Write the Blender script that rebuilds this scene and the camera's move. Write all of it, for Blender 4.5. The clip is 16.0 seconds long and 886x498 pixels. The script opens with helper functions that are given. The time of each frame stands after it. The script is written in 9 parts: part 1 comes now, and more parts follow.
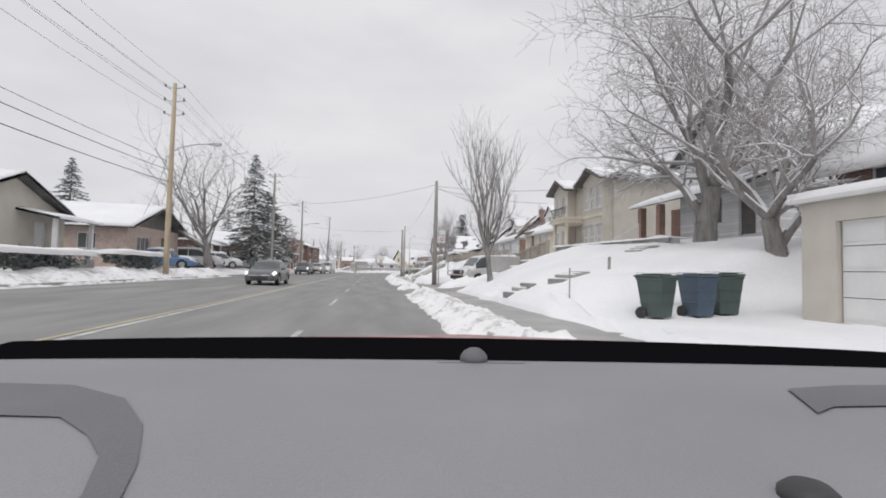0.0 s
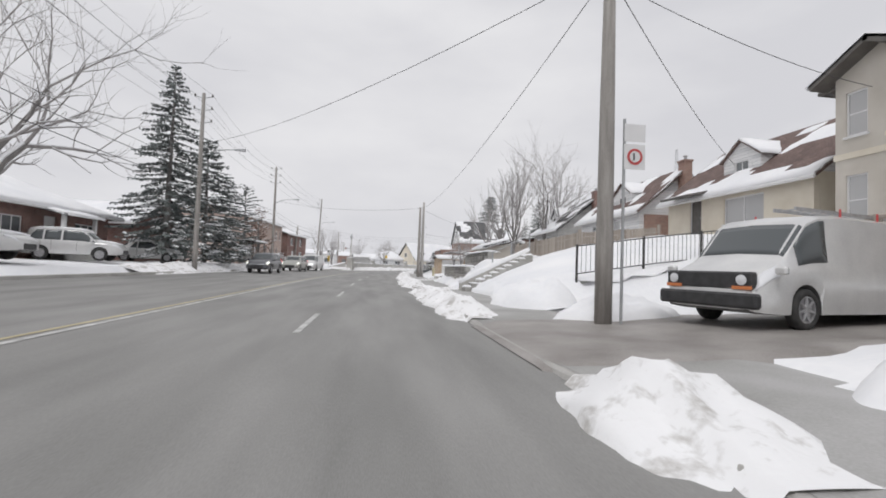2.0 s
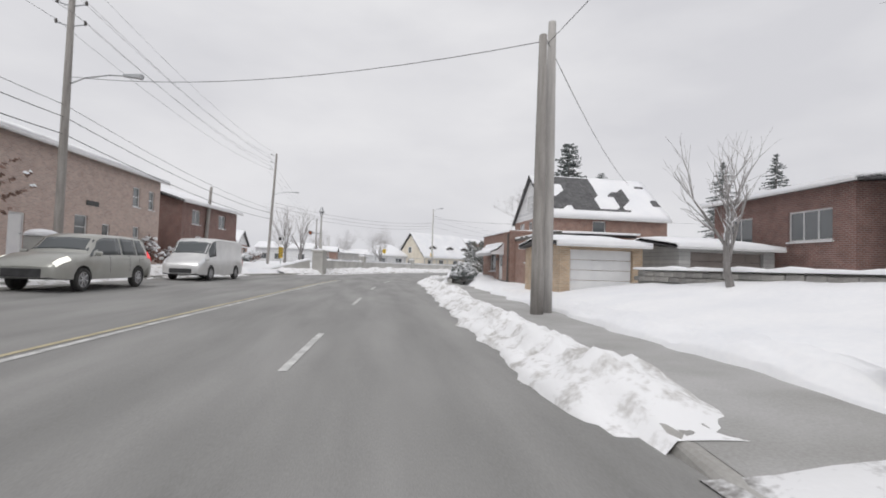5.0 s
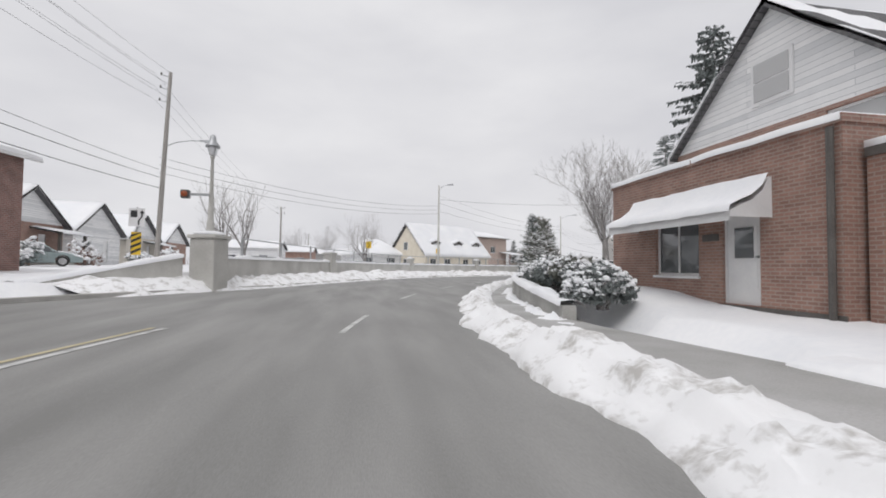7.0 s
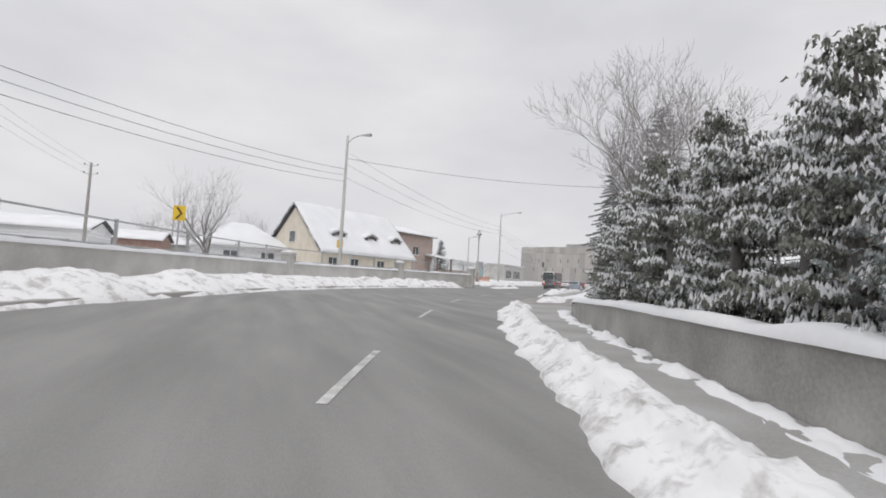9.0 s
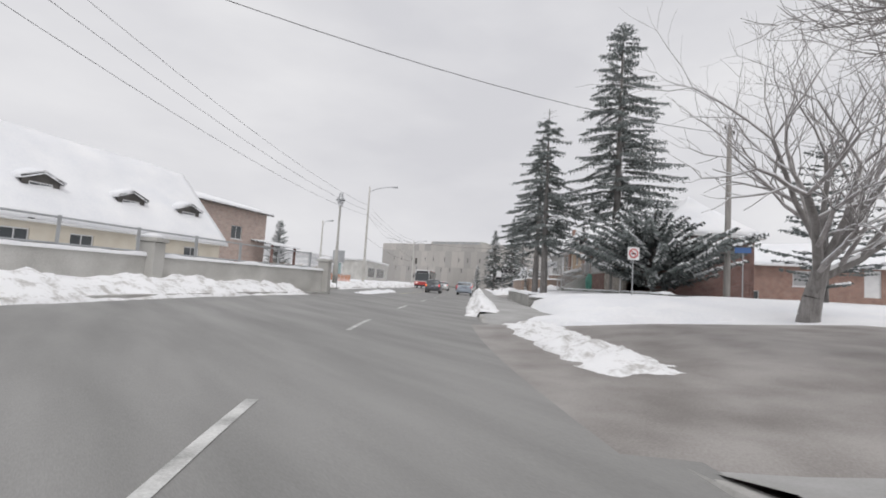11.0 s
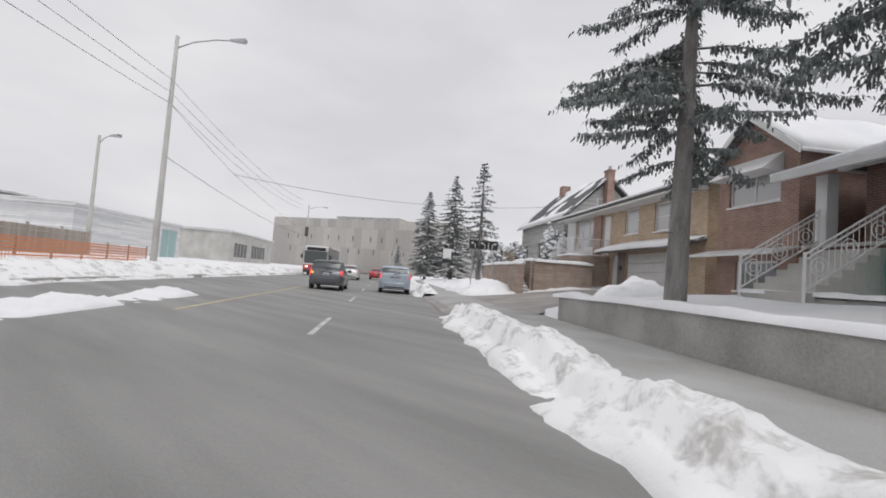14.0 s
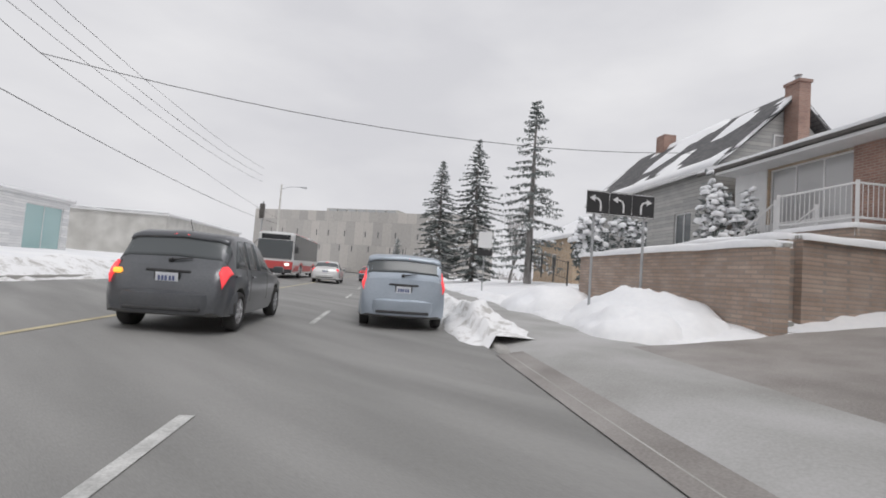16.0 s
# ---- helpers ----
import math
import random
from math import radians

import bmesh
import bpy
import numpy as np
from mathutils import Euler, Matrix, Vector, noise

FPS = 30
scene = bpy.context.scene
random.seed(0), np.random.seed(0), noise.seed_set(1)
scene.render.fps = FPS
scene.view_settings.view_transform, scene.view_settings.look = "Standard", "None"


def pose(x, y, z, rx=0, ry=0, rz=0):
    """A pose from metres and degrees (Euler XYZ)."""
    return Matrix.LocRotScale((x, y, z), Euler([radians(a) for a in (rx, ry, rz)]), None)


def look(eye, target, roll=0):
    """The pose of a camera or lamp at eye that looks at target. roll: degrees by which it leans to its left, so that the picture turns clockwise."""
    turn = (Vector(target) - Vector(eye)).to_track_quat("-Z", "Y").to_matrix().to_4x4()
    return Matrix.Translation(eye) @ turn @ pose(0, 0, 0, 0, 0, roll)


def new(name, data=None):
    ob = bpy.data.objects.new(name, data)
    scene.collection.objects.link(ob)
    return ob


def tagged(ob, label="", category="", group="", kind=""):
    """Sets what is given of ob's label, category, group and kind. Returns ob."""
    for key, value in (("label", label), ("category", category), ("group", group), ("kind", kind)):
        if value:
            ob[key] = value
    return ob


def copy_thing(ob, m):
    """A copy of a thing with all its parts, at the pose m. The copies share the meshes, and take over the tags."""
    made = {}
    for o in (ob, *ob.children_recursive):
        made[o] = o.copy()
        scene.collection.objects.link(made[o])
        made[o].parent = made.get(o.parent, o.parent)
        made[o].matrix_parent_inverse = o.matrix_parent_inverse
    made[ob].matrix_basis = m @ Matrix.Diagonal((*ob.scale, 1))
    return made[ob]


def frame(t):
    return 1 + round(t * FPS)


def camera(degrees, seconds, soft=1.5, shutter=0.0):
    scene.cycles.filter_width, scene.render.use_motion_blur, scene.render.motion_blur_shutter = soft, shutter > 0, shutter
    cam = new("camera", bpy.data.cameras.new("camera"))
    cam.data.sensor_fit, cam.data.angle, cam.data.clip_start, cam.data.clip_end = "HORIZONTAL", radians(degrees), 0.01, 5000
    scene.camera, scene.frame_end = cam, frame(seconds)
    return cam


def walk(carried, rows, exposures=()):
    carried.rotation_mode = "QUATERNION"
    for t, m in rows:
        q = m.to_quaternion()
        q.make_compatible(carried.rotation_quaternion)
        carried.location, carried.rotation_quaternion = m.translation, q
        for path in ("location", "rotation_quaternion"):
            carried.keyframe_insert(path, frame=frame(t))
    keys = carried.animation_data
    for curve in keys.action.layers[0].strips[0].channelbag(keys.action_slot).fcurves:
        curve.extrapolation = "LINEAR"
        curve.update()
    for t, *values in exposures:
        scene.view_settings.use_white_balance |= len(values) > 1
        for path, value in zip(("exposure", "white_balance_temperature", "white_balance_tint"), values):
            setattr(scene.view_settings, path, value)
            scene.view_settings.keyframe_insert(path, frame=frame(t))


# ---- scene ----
cam = camera(86.0, 16.0, soft=1.8)
PATH = [
    (0, (0.0, 0.0, 1.18), (0.292, 1.976, 1.271), 1.4),
    (0.5, (0.07, 6.224, 1.171), (0.355, 8.202, 1.257), 1.4),
    (1, (0.046, 12.56, 1.146), (0.328, 14.538, 1.232), 1.7),
    (1.5, (-0.003, 18.809, 1.146), (0.281, 20.787, 1.225), 1.8),
    (2, (-0.064, 25.166, 1.136), (0.22, 27.144, 1.216), 2.0),
    (2.5, (-0.055, 31.499, 1.14), (0.232, 33.476, 1.225), 2.2),
    (3, (-0.042, 37.837, 1.162), (0.245, 39.815, 1.239), 2.0),
    (3.5, (-0.026, 44.227, 1.175), (0.267, 46.204, 1.259), 2.5),
    (4, (-0.03, 50.667, 1.222), (0.275, 52.642, 1.299), 2.3),
    (4.5, (0.0, 57.115, 1.279), (0.31, 59.089, 1.344), 1.9),
    (4.7, (0.047, 59.633, 1.289), (0.359, 61.607, 1.358), 1.9),
    (6.8, (1.513, 85.217, 1.185), (1.844, 87.188, 1.261), 0.5),
    (7, (1.647, 87.602, 1.184), (1.995, 89.569, 1.262), 0.6),
    (7.5, (2.097, 93.372, 1.181), (2.512, 95.327, 1.263), 1.2),
    (8, (2.898, 98.907, 1.188), (3.395, 100.842, 1.282), 2.9),
    (8.5, (4.006, 104.2, 1.213), (4.605, 106.105, 1.315), 3.0),
    (9, (5.557, 109.318, 1.225), (6.279, 111.18, 1.338), 3.2),
    (9.2, (6.363, 111.301, 1.222), (7.136, 113.142, 1.339), 3.2),
    (11.3, (15.874, 130.982, 1.141), (17.179, 132.49, 1.291), 3.9),
    (11.5, (16.959, 132.749, 1.141), (18.301, 134.223, 1.293), 4.1),
    (12, (20.035, 136.887, 1.222), (21.447, 138.295, 1.377), 4.4),
    (12.5, (23.243, 140.606, 1.267), (24.703, 141.964, 1.416), 4.8),
    (13, (26.36, 144.175, 1.267), (27.851, 145.501, 1.398), 4.6),
    (13.5, (29.424, 147.574, 1.229), (30.933, 148.88, 1.349), 4.5),
    (14, (32.452, 150.874, 1.207), (33.973, 152.168, 1.318), 4.3),
    (14.5, (35.447, 154.102, 1.231), (36.978, 155.384, 1.337), 4.1),
    (15, (38.354, 157.27, 1.168), (39.893, 158.543, 1.278), 4.2),
    (15.5, (41.194, 160.237, 1.142), (42.735, 161.506, 1.255), 4.2),
    (16, (43.946, 163.065, 1.163), (45.475, 164.35, 1.274), 4.3),
]
walk(cam, [(t, look(eye, target, roll)) for t, eye, target, roll in PATH])

# ---- sky, sun and exposure ----
world = bpy.data.worlds.new("overcast_sky")
scene.world = world
world.use_nodes = True
wt = world.node_tree
wbg = wt.nodes["Background"]
wco = wt.nodes.new("ShaderNodeTexCoord")
wmap = wt.nodes.new("ShaderNodeMapping")
wmap.inputs["Scale"].default_value = (1.0, 1.0, 2.6)
wno = wt.nodes.new("ShaderNodeTexNoise")
wno.inputs["Scale"].default_value = 2.2
wno.inputs["Detail"].default_value = 5.0
wra = wt.nodes.new("ShaderNodeValToRGB")
wra.color_ramp.elements[0].position = 0.32
wra.color_ramp.elements[0].color = (0.655, 0.655, 0.69, 1)
wra.color_ramp.elements[1].position = 0.68
wra.color_ramp.elements[1].color = (0.80, 0.797, 0.818, 1)
wt.links.new(wco.outputs["Generated"], wmap.inputs["Vector"])
wt.links.new(wmap.outputs["Vector"], wno.inputs["Vector"])
wt.links.new(wno.outputs["Fac"], wra.inputs["Fac"])
wt.links.new(wra.outputs["Color"], wbg.inputs["Color"])
wbg.inputs["Strength"].default_value = 1.0

sun = new("sun", bpy.data.lights.new("sun", "SUN"))
sun.data.energy, sun.data.angle, sun.data.color = 1.0, radians(25), (1.0, 0.985, 0.98)
sun.matrix_world = look((0, 0, 60), (18, 34, 0))
scene.view_settings.exposure = 0.0

# ---- materials ----
def material(name, a, b, scale=3.0, rough=0.8, bump=0.2, fine=40.0, metal=0.0, spread=(0.35, 0.65), stretch=(1, 1, 1), coat=0.0, vary=0.0):
    """Two colours mixed by coarse and fine noise, with relief, at real-world size."""
    m = bpy.data.materials.new(name)
    m.use_nodes = True
    t = m.node_tree
    p = t.nodes["Principled BSDF"]
    co = t.nodes.new("ShaderNodeTexCoord")
    mp = t.nodes.new("ShaderNodeMapping")
    mp.inputs["Scale"].default_value = stretch
    t.links.new(co.outputs["Object"], mp.inputs["Vector"])
    n1 = t.nodes.new("ShaderNodeTexNoise")
    n1.inputs["Scale"].default_value = scale
    n1.inputs["Detail"].default_value = 6
    n2 = t.nodes.new("ShaderNodeTexNoise")
    n2.inputs["Scale"].default_value = fine
    n2.inputs["Detail"].default_value = 3
    for n in (n1, n2):
        t.links.new(mp.outputs["Vector"], n.inputs["Vector"])
    mx = t.nodes.new("ShaderNodeMath")
    mx.operation = "MULTIPLY_ADD"
    mx.inputs[1].default_value = 0.3
    t.links.new(n2.outputs["Fac"], mx.inputs[0])
    ad = t.nodes.new("ShaderNodeMath")
    ad.operation = "MULTIPLY_ADD"
    ad.inputs[1].default_value = 0.7
    t.links.new(n1.outputs["Fac"], ad.inputs[0])
    t.links.new(mx.outputs[0], ad.inputs[2])
    mx.inputs[2].default_value = 0.0
    last = ad.outputs[0]
    if vary:
        oi = t.nodes.new("ShaderNodeObjectInfo")
        av = t.nodes.new("ShaderNodeMath")
        av.operation = "MULTIPLY_ADD"
        av.inputs[1].default_value = vary
        t.links.new(oi.outputs["Random"], av.inputs[0])
        t.links.new(last, av.inputs[2])
        sb = t.nodes.new("ShaderNodeMath")
        sb.operation = "SUBTRACT"
        sb.inputs[1].default_value = vary / 2
        t.links.new(av.outputs[0], sb.inputs[0])
        last = sb.outputs[0]
    ra = t.nodes.new("ShaderNodeValToRGB")
    ra.color_ramp.elements[0].position, ra.color_ramp.elements[1].position = spread
    ra.color_ramp.elements[0].color, ra.color_ramp.elements[1].color = (*a, 1), (*b, 1)
    t.links.new(last, ra.inputs["Fac"])
    t.links.new(ra.outputs["Color"], p.inputs["Base Color"])
    p.inputs["Roughness"].default_value = rough
    p.inputs["Metallic"].default_value = metal
    p.inputs["Coat Weight"].default_value = coat
    p.inputs["Coat Roughness"].default_value = 0.15
    if bump:
        bp = t.nodes.new("ShaderNodeBump")
        bp.inputs["Strength"].default_value = bump
        bp.inputs["Distance"].default_value = 0.03
        t.links.new(ad.outputs[0], bp.inputs["Height"])
        t.links.new(bp.outputs["Normal"], p.inputs["Normal"])
    return m


def plain(name, c, rough=0.5, metal=0.0, emit=0.0, coat=0.0):
    m = bpy.data.materials.new(name)
    m.use_nodes = True
    p = m.node_tree.nodes["Principled BSDF"]
    p.inputs["Base Color"].default_value = (*c, 1)
    p.inputs["Roughness"].default_value = rough
    p.inputs["Metallic"].default_value = metal
    p.inputs["Coat Weight"].default_value = coat
    if emit:
        p.inputs["Emission Color"].default_value = (*c, 1)
        p.inputs["Emission Strength"].default_value = emit
    return m


def courses(name, a, b, mortar, width, height, gap, rough=0.85, bump=0.5):
    """Masonry whose courses run level on any upright wall."""
    m = material(name, a, b, 2.0, rough, 0.15, 30)
    t = m.node_tree
    p = t.nodes["Principled BSDF"]
    ge = t.nodes.new("ShaderNodeTexCoord")
    sp = t.nodes.new("ShaderNodeSeparateXYZ")
    t.links.new(ge.outputs["Object"], sp.inputs[0])
    su = t.nodes.new("ShaderNodeMath")
    su.operation = "ADD"
    t.links.new(sp.outputs["X"], su.inputs[0])
    t.links.new(sp.outputs["Y"], su.inputs[1])
    cb = t.nodes.new("ShaderNodeCombineXYZ")
    t.links.new(su.outputs[0], cb.inputs["X"])
    t.links.new(sp.outputs["Z"], cb.inputs["Y"])
    br = t.nodes.new("ShaderNodeTexBrick")
    br.inputs["Scale"].default_value = 1.0
    br.inputs["Brick Width"].default_value = width
    br.inputs["Row Height"].default_value = height
    br.inputs["Mortar Size"].default_value = gap
    br.inputs["Color1"].default_value = (0.82, 0.82, 0.82, 1)
    br.inputs["Color2"].default_value = (1.12, 1.1, 1.08, 1)
    br.inputs["Mortar"].default_value = (*[c / max(0.02, (x + y) / 2) for c, x, y in zip(mortar, a, b)], 1)
    t.links.new(cb.outputs[0], br.inputs["Vector"])
    ra = next(n for n in t.nodes if n.type == "VALTORGB")
    mu = t.nodes.new("ShaderNodeMixRGB")
    mu.blend_type = "MULTIPLY"
    mu.inputs["Fac"].default_value = 1.0
    t.links.new(ra.outputs["Color"], mu.inputs["Color1"])
    t.links.new(br.outputs["Color"], mu.inputs["Color2"])
    t.links.new(mu.outputs["Color"], p.inputs["Base Color"])
    bp = next(n for n in t.nodes if n.type == "BUMP")
    b2 = t.nodes.new("ShaderNodeBump")
    b2.invert = True
    b2.inputs["Strength"].default_value = bump
    b2.inputs["Distance"].default_value = 0.01
    t.links.new(br.outputs["Fac"], b2.inputs["Height"])
    t.links.new(bp.outputs["Normal"], b2.inputs["Normal"])
    t.links.new(b2.outputs["Normal"], p.inputs["Normal"])
    return m


SNOW = material("snow", (0.80, 0.81, 0.835), (0.90, 0.90, 0.905), 0.5, 0.75, 0.5, 9.0)
BANK = material("ploughed_snow", (0.52, 0.505, 0.485), (0.88, 0.88, 0.885), 2.4, 0.8, 1.0, 13.0, spread=(0.36, 0.50))
ASPHALT = material("salted_asphalt", (0.20, 0.198, 0.19), (0.31, 0.305, 0.295), 0.55, 0.7, 0.25, 60.0, stretch=(2.2, 0.35, 1))
DRIVE = material("wet_driveway_asphalt", (0.20, 0.182, 0.168), (0.37, 0.348, 0.33), 0.9, 0.55, 0.3, 45.0)
SLUSH = material("slushy_asphalt", (0.24, 0.23, 0.22), (0.82, 0.82, 0.825), 0.8, 0.6, 0.6, 14.0, spread=(0.40, 0.52))
WALK = material("pavement_concrete", (0.30, 0.295, 0.28), (0.46, 0.455, 0.45), 0.7, 0.75, 0.2, 40.0)
KERB = material("kerb_concrete", (0.34, 0.33, 0.31), (0.48, 0.47, 0.45), 1.5, 0.8, 0.3, 30.0)
PAINT_W = material("worn_white_line", (0.34, 0.34, 0.33), (0.72, 0.72, 0.70), 3.0, 0.7, 0.1, 50.0)
PAINT_Y = material("worn_yellow_line", (0.40, 0.34, 0.22), (0.62, 0.55, 0.36), 2.0, 0.7, 0.1, 50.0)
CONC = material("concrete", (0.42, 0.41, 0.385), (0.60, 0.59, 0.56), 0.8, 0.85, 0.3, 25.0)
CONC_D = material("stained_concrete", (0.27, 0.265, 0.25), (0.46, 0.455, 0.43), 0.9, 0.85, 0.4, 25.0)
BARK = material("bark", (0.16, 0.15, 0.143), (0.31, 0.295, 0.285), 6.0, 0.9, 0.8, 40.0, stretch=(1, 1, 0.25))
# Frosted twigs and needles, paled further: windscreen haze is put into the colour.
TWIG = material("haze_paled_frosted_twigs", (0.25, 0.235, 0.228), (0.44, 0.42, 0.412), 4.0, 0.9, 0.0, 30.0)
NEEDLE = material("haze_paled_frosted_spruce", (0.14, 0.16, 0.156), (0.255, 0.278, 0.272), 2.5, 0.8, 0.0, 14.0, vary=0.15)
NEEDLE_O = material("haze_paled_frosted_cedar", (0.145, 0.152, 0.128), (0.265, 0.27, 0.235), 2.5, 0.8, 0.0, 14.0)
LEAFDRY = material("dry_leaves", (0.16, 0.10, 0.08), (0.30, 0.19, 0.15), 3.0, 0.8, 0.0, 14.0)
WOODPOLE = material("weathered_pole_wood", (0.24, 0.225, 0.21), (0.40, 0.38, 0.355), 3.0, 0.85, 0.5, 40.0, stretch=(3, 3, 0.3))
WOODPOLE_T = material("tan_pole_wood", (0.42, 0.34, 0.24), (0.60, 0.50, 0.36), 3.0, 0.85, 0.5, 40.0, stretch=(3, 3, 0.3))
WOODPOLE_P = material("pale_pole_wood", (0.36, 0.345, 0.33), (0.52, 0.50, 0.475), 3.0, 0.85, 0.5, 40.0, stretch=(3, 3, 0.3))
FENCEW = material("fence_wood", (0.30, 0.265, 0.23), (0.46, 0.41, 0.36), 3.0, 0.85, 0.4, 30.0, stretch=(3, 3, 0.4), vary=0.25)
STONE = material("stone_block", (0.20, 0.195, 0.185), (0.40, 0.385, 0.36), 2.0, 0.9, 0.6, 22.0, vary=0.3)
STUCCO = material("beige_stucco", (0.50, 0.465, 0.41), (0.60, 0.565, 0.51), 1.2, 0.9, 0.2, 60.0)
STUCCO_C = material("cream_stucco", (0.62, 0.56, 0.46), (0.72, 0.67, 0.57), 1.2, 0.9, 0.2, 60.0)
SIDING = courses("white_siding", (0.70, 0.71, 0.72), (0.78, 0.79, 0.80), (0.45, 0.46, 0.47), 6.0, 0.16, 0.008, 0.6, 0.3)
SIDING_G = courses("grey_siding", (0.36, 0.36, 0.35), (0.45, 0.45, 0.44), (0.22, 0.22, 0.22), 6.0, 0.16, 0.008, 0.6, 0.3)
BRICK_R = courses("red_brown_brick", (0.26, 0.15, 0.12), (0.36, 0.215, 0.17), (0.34, 0.27, 0.235), 0.22, 0.075, 0.012)
BRICK_T = courses("tan_brick", (0.44, 0.31, 0.20), (0.55, 0.41, 0.28), (0.50, 0.44, 0.36), 0.22, 0.075, 0.012)
BRICK_P = courses("pinkish_brick", (0.44, 0.33, 0.285), (0.54, 0.42, 0.37), (0.50, 0.44, 0.40), 0.22, 0.075, 0.012)
BRICK_D = courses("dark_red_brick", (0.17, 0.085, 0.07), (0.25, 0.13, 0.11), (0.27, 0.22, 0.2), 0.22, 0.075, 0.012)
BRICK_L = courses("long_tan_brick", (0.36, 0.265, 0.21), (0.46, 0.36, 0.30), (0.30, 0.26, 0.23), 0.42, 0.085, 0.016)
STONEW = courses("laid_stone", (0.34, 0.315, 0.275), (0.48, 0.445, 0.395), (0.28, 0.26, 0.24), 0.55, 0.16, 0.014)
PANELC = courses("precast_panels", (0.40, 0.385, 0.365), (0.46, 0.445, 0.425), (0.32, 0.31, 0.30), 2.4, 5.5, 0.03)
SHINGLE = courses("dark_shingles", (0.10, 0.10, 0.105), (0.17, 0.17, 0.175), (0.06, 0.06, 0.06), 0.3, 0.14, 0.012)
SHINGLE_B = courses("brown_shingles", (0.14, 0.095, 0.085), (0.22, 0.155, 0.14), (0.08, 0.06, 0.055), 0.3, 0.14, 0.012)
TRIM = material("white_trim", (0.66, 0.66, 0.66), (0.76, 0.76, 0.76), 2.0, 0.5, 0.1, 30.0)
TRIM_D = material("dark_trim", (0.07, 0.065, 0.06), (0.13, 0.12, 0.11), 2.0, 0.5, 0.1, 30.0)
STEEL = material("galvanised_steel", (0.36, 0.37, 0.38), (0.50, 0.51, 0.52), 2.0, 0.45, 0.1, 30.0, metal=0.6)
IRON = plain("black_iron", (0.05, 0.048, 0.046), 0.5)
WIRE = plain("black_cable", (0.06, 0.06, 0.062), 0.6)
DOORW = material("white_door", (0.68, 0.68, 0.68), (0.76, 0.76, 0.75), 2.0, 0.45, 0.05, 20.0)
DOORB = material("brown_garage_door", (0.17, 0.145, 0.13), (0.24, 0.21, 0.19), 1.0, 0.55, 0.1, 20.0)
GREENP = material("green_plastic", (0.05, 0.075, 0.068), (0.075, 0.105, 0.092), 2.0, 0.45, 0.1, 20.0)
BLUEP = material("blue_plastic", (0.055, 0.085, 0.12), (0.08, 0.115, 0.155), 2.0, 0.45, 0.1, 20.0)
GREENT = material("green_tarpaulin", (0.10, 0.33, 0.26), (0.16, 0.44, 0.35), 2.0, 0.5, 0.4, 20.0)
RUBBER = material("tyre_rubber", (0.025, 0.025, 0.025), (0.06, 0.058, 0.056), 8.0, 0.85, 0.3, 40.0)
ALLOY = material("wheel_alloy", (0.42, 0.42, 0.43), (0.58, 0.58, 0.59), 8.0, 0.35, 0.1, 40.0, metal=0.7)
BLACKP = material("black_plastic", (0.03, 0.03, 0.031), (0.06, 0.06, 0.062), 6.0, 0.6, 0.2, 60.0)
LAMP_R = plain("lit_tail_lamp", (0.85, 0.06, 0.07), 0.25, 0.0, 0.7)
AMBER = plain("dull_amber_lens", (0.30, 0.07, 0.02), 0.3)
LAMP_O = plain("lit_turn_lamp", (1.0, 0.42, 0.05), 0.25, 0.0, 1.2)
LAMP_W = plain("clear_lamp", (0.75, 0.76, 0.78), 0.15)
PLATE = plain("number_plate_white", (0.72, 0.74, 0.78), 0.4)
INK = plain("dark_blue_ink", (0.10, 0.13, 0.28), 0.5)
SIGN_W = plain("white_sign_sheet", (0.74, 0.74, 0.74), 0.4)
SIGN_K = plain("black_sign_sheet", (0.035, 0.035, 0.036), 0.4)
SIGN_Y = plain("yellow_sign_sheet", (0.78, 0.52, 0.04), 0.4)
SIGN_R = plain("red_sign_sheet", (0.55, 0.08, 0.08), 0.4)
SIGN_B = plain("blue_sign_sheet", (0.08, 0.16, 0.36), 0.4)
ORANGE = plain("orange_mesh_plastic", (0.65, 0.22, 0.08), 0.6)
YELLOWP = plain("yellow_paint", (0.56, 0.51, 0.34), 0.6)


def car_paint(name, a, b):
    return material(name, a, b, 1.5, 0.32, 0.02, 30.0, metal=0.35, coat=0.6)


def glass_material(name, tint, rough=0.06):
    m = bpy.data.materials.new(name)
    m.use_nodes = True
    p = m.node_tree.nodes["Principled BSDF"]
    p.inputs["Base Color"].default_value = (*tint, 1)
    p.inputs["Roughness"].default_value = rough
    p.inputs["IOR"].default_value = 1.5
    p.inputs["Specular IOR Level"].default_value = 0.8
    p.inputs["Coat Weight"].default_value = 0.6
    p.inputs["Coat Roughness"].default_value = 0.04
    return m


GLASS = glass_material("window_glass", (0.10, 0.11, 0.115))
GLASS_C = glass_material("curtained_glass", (0.42, 0.42, 0.42), 0.12)
GLASS_CAR = glass_material("tinted_car_glass", (0.095, 0.105, 0.11), 0.2)
GLASS_CAR.node_tree.nodes["Principled BSDF"].inputs["Coat Weight"].default_value = 0.0
GLASS_CAR.node_tree.nodes["Principled BSDF"].inputs["Specular IOR Level"].default_value = 0.5
GLASS_T = glass_material("teal_glass", (0.35, 0.52, 0.52), 0.15)
P_GREY = car_paint("dark_grey_paint", (0.085, 0.09, 0.098), (0.125, 0.13, 0.14))
P_SILVER = car_paint("silver_blue_paint", (0.33, 0.38, 0.44), (0.42, 0.47, 0.53))
P_WHITE = car_paint("white_paint", (0.60, 0.60, 0.60), (0.72, 0.72, 0.71))
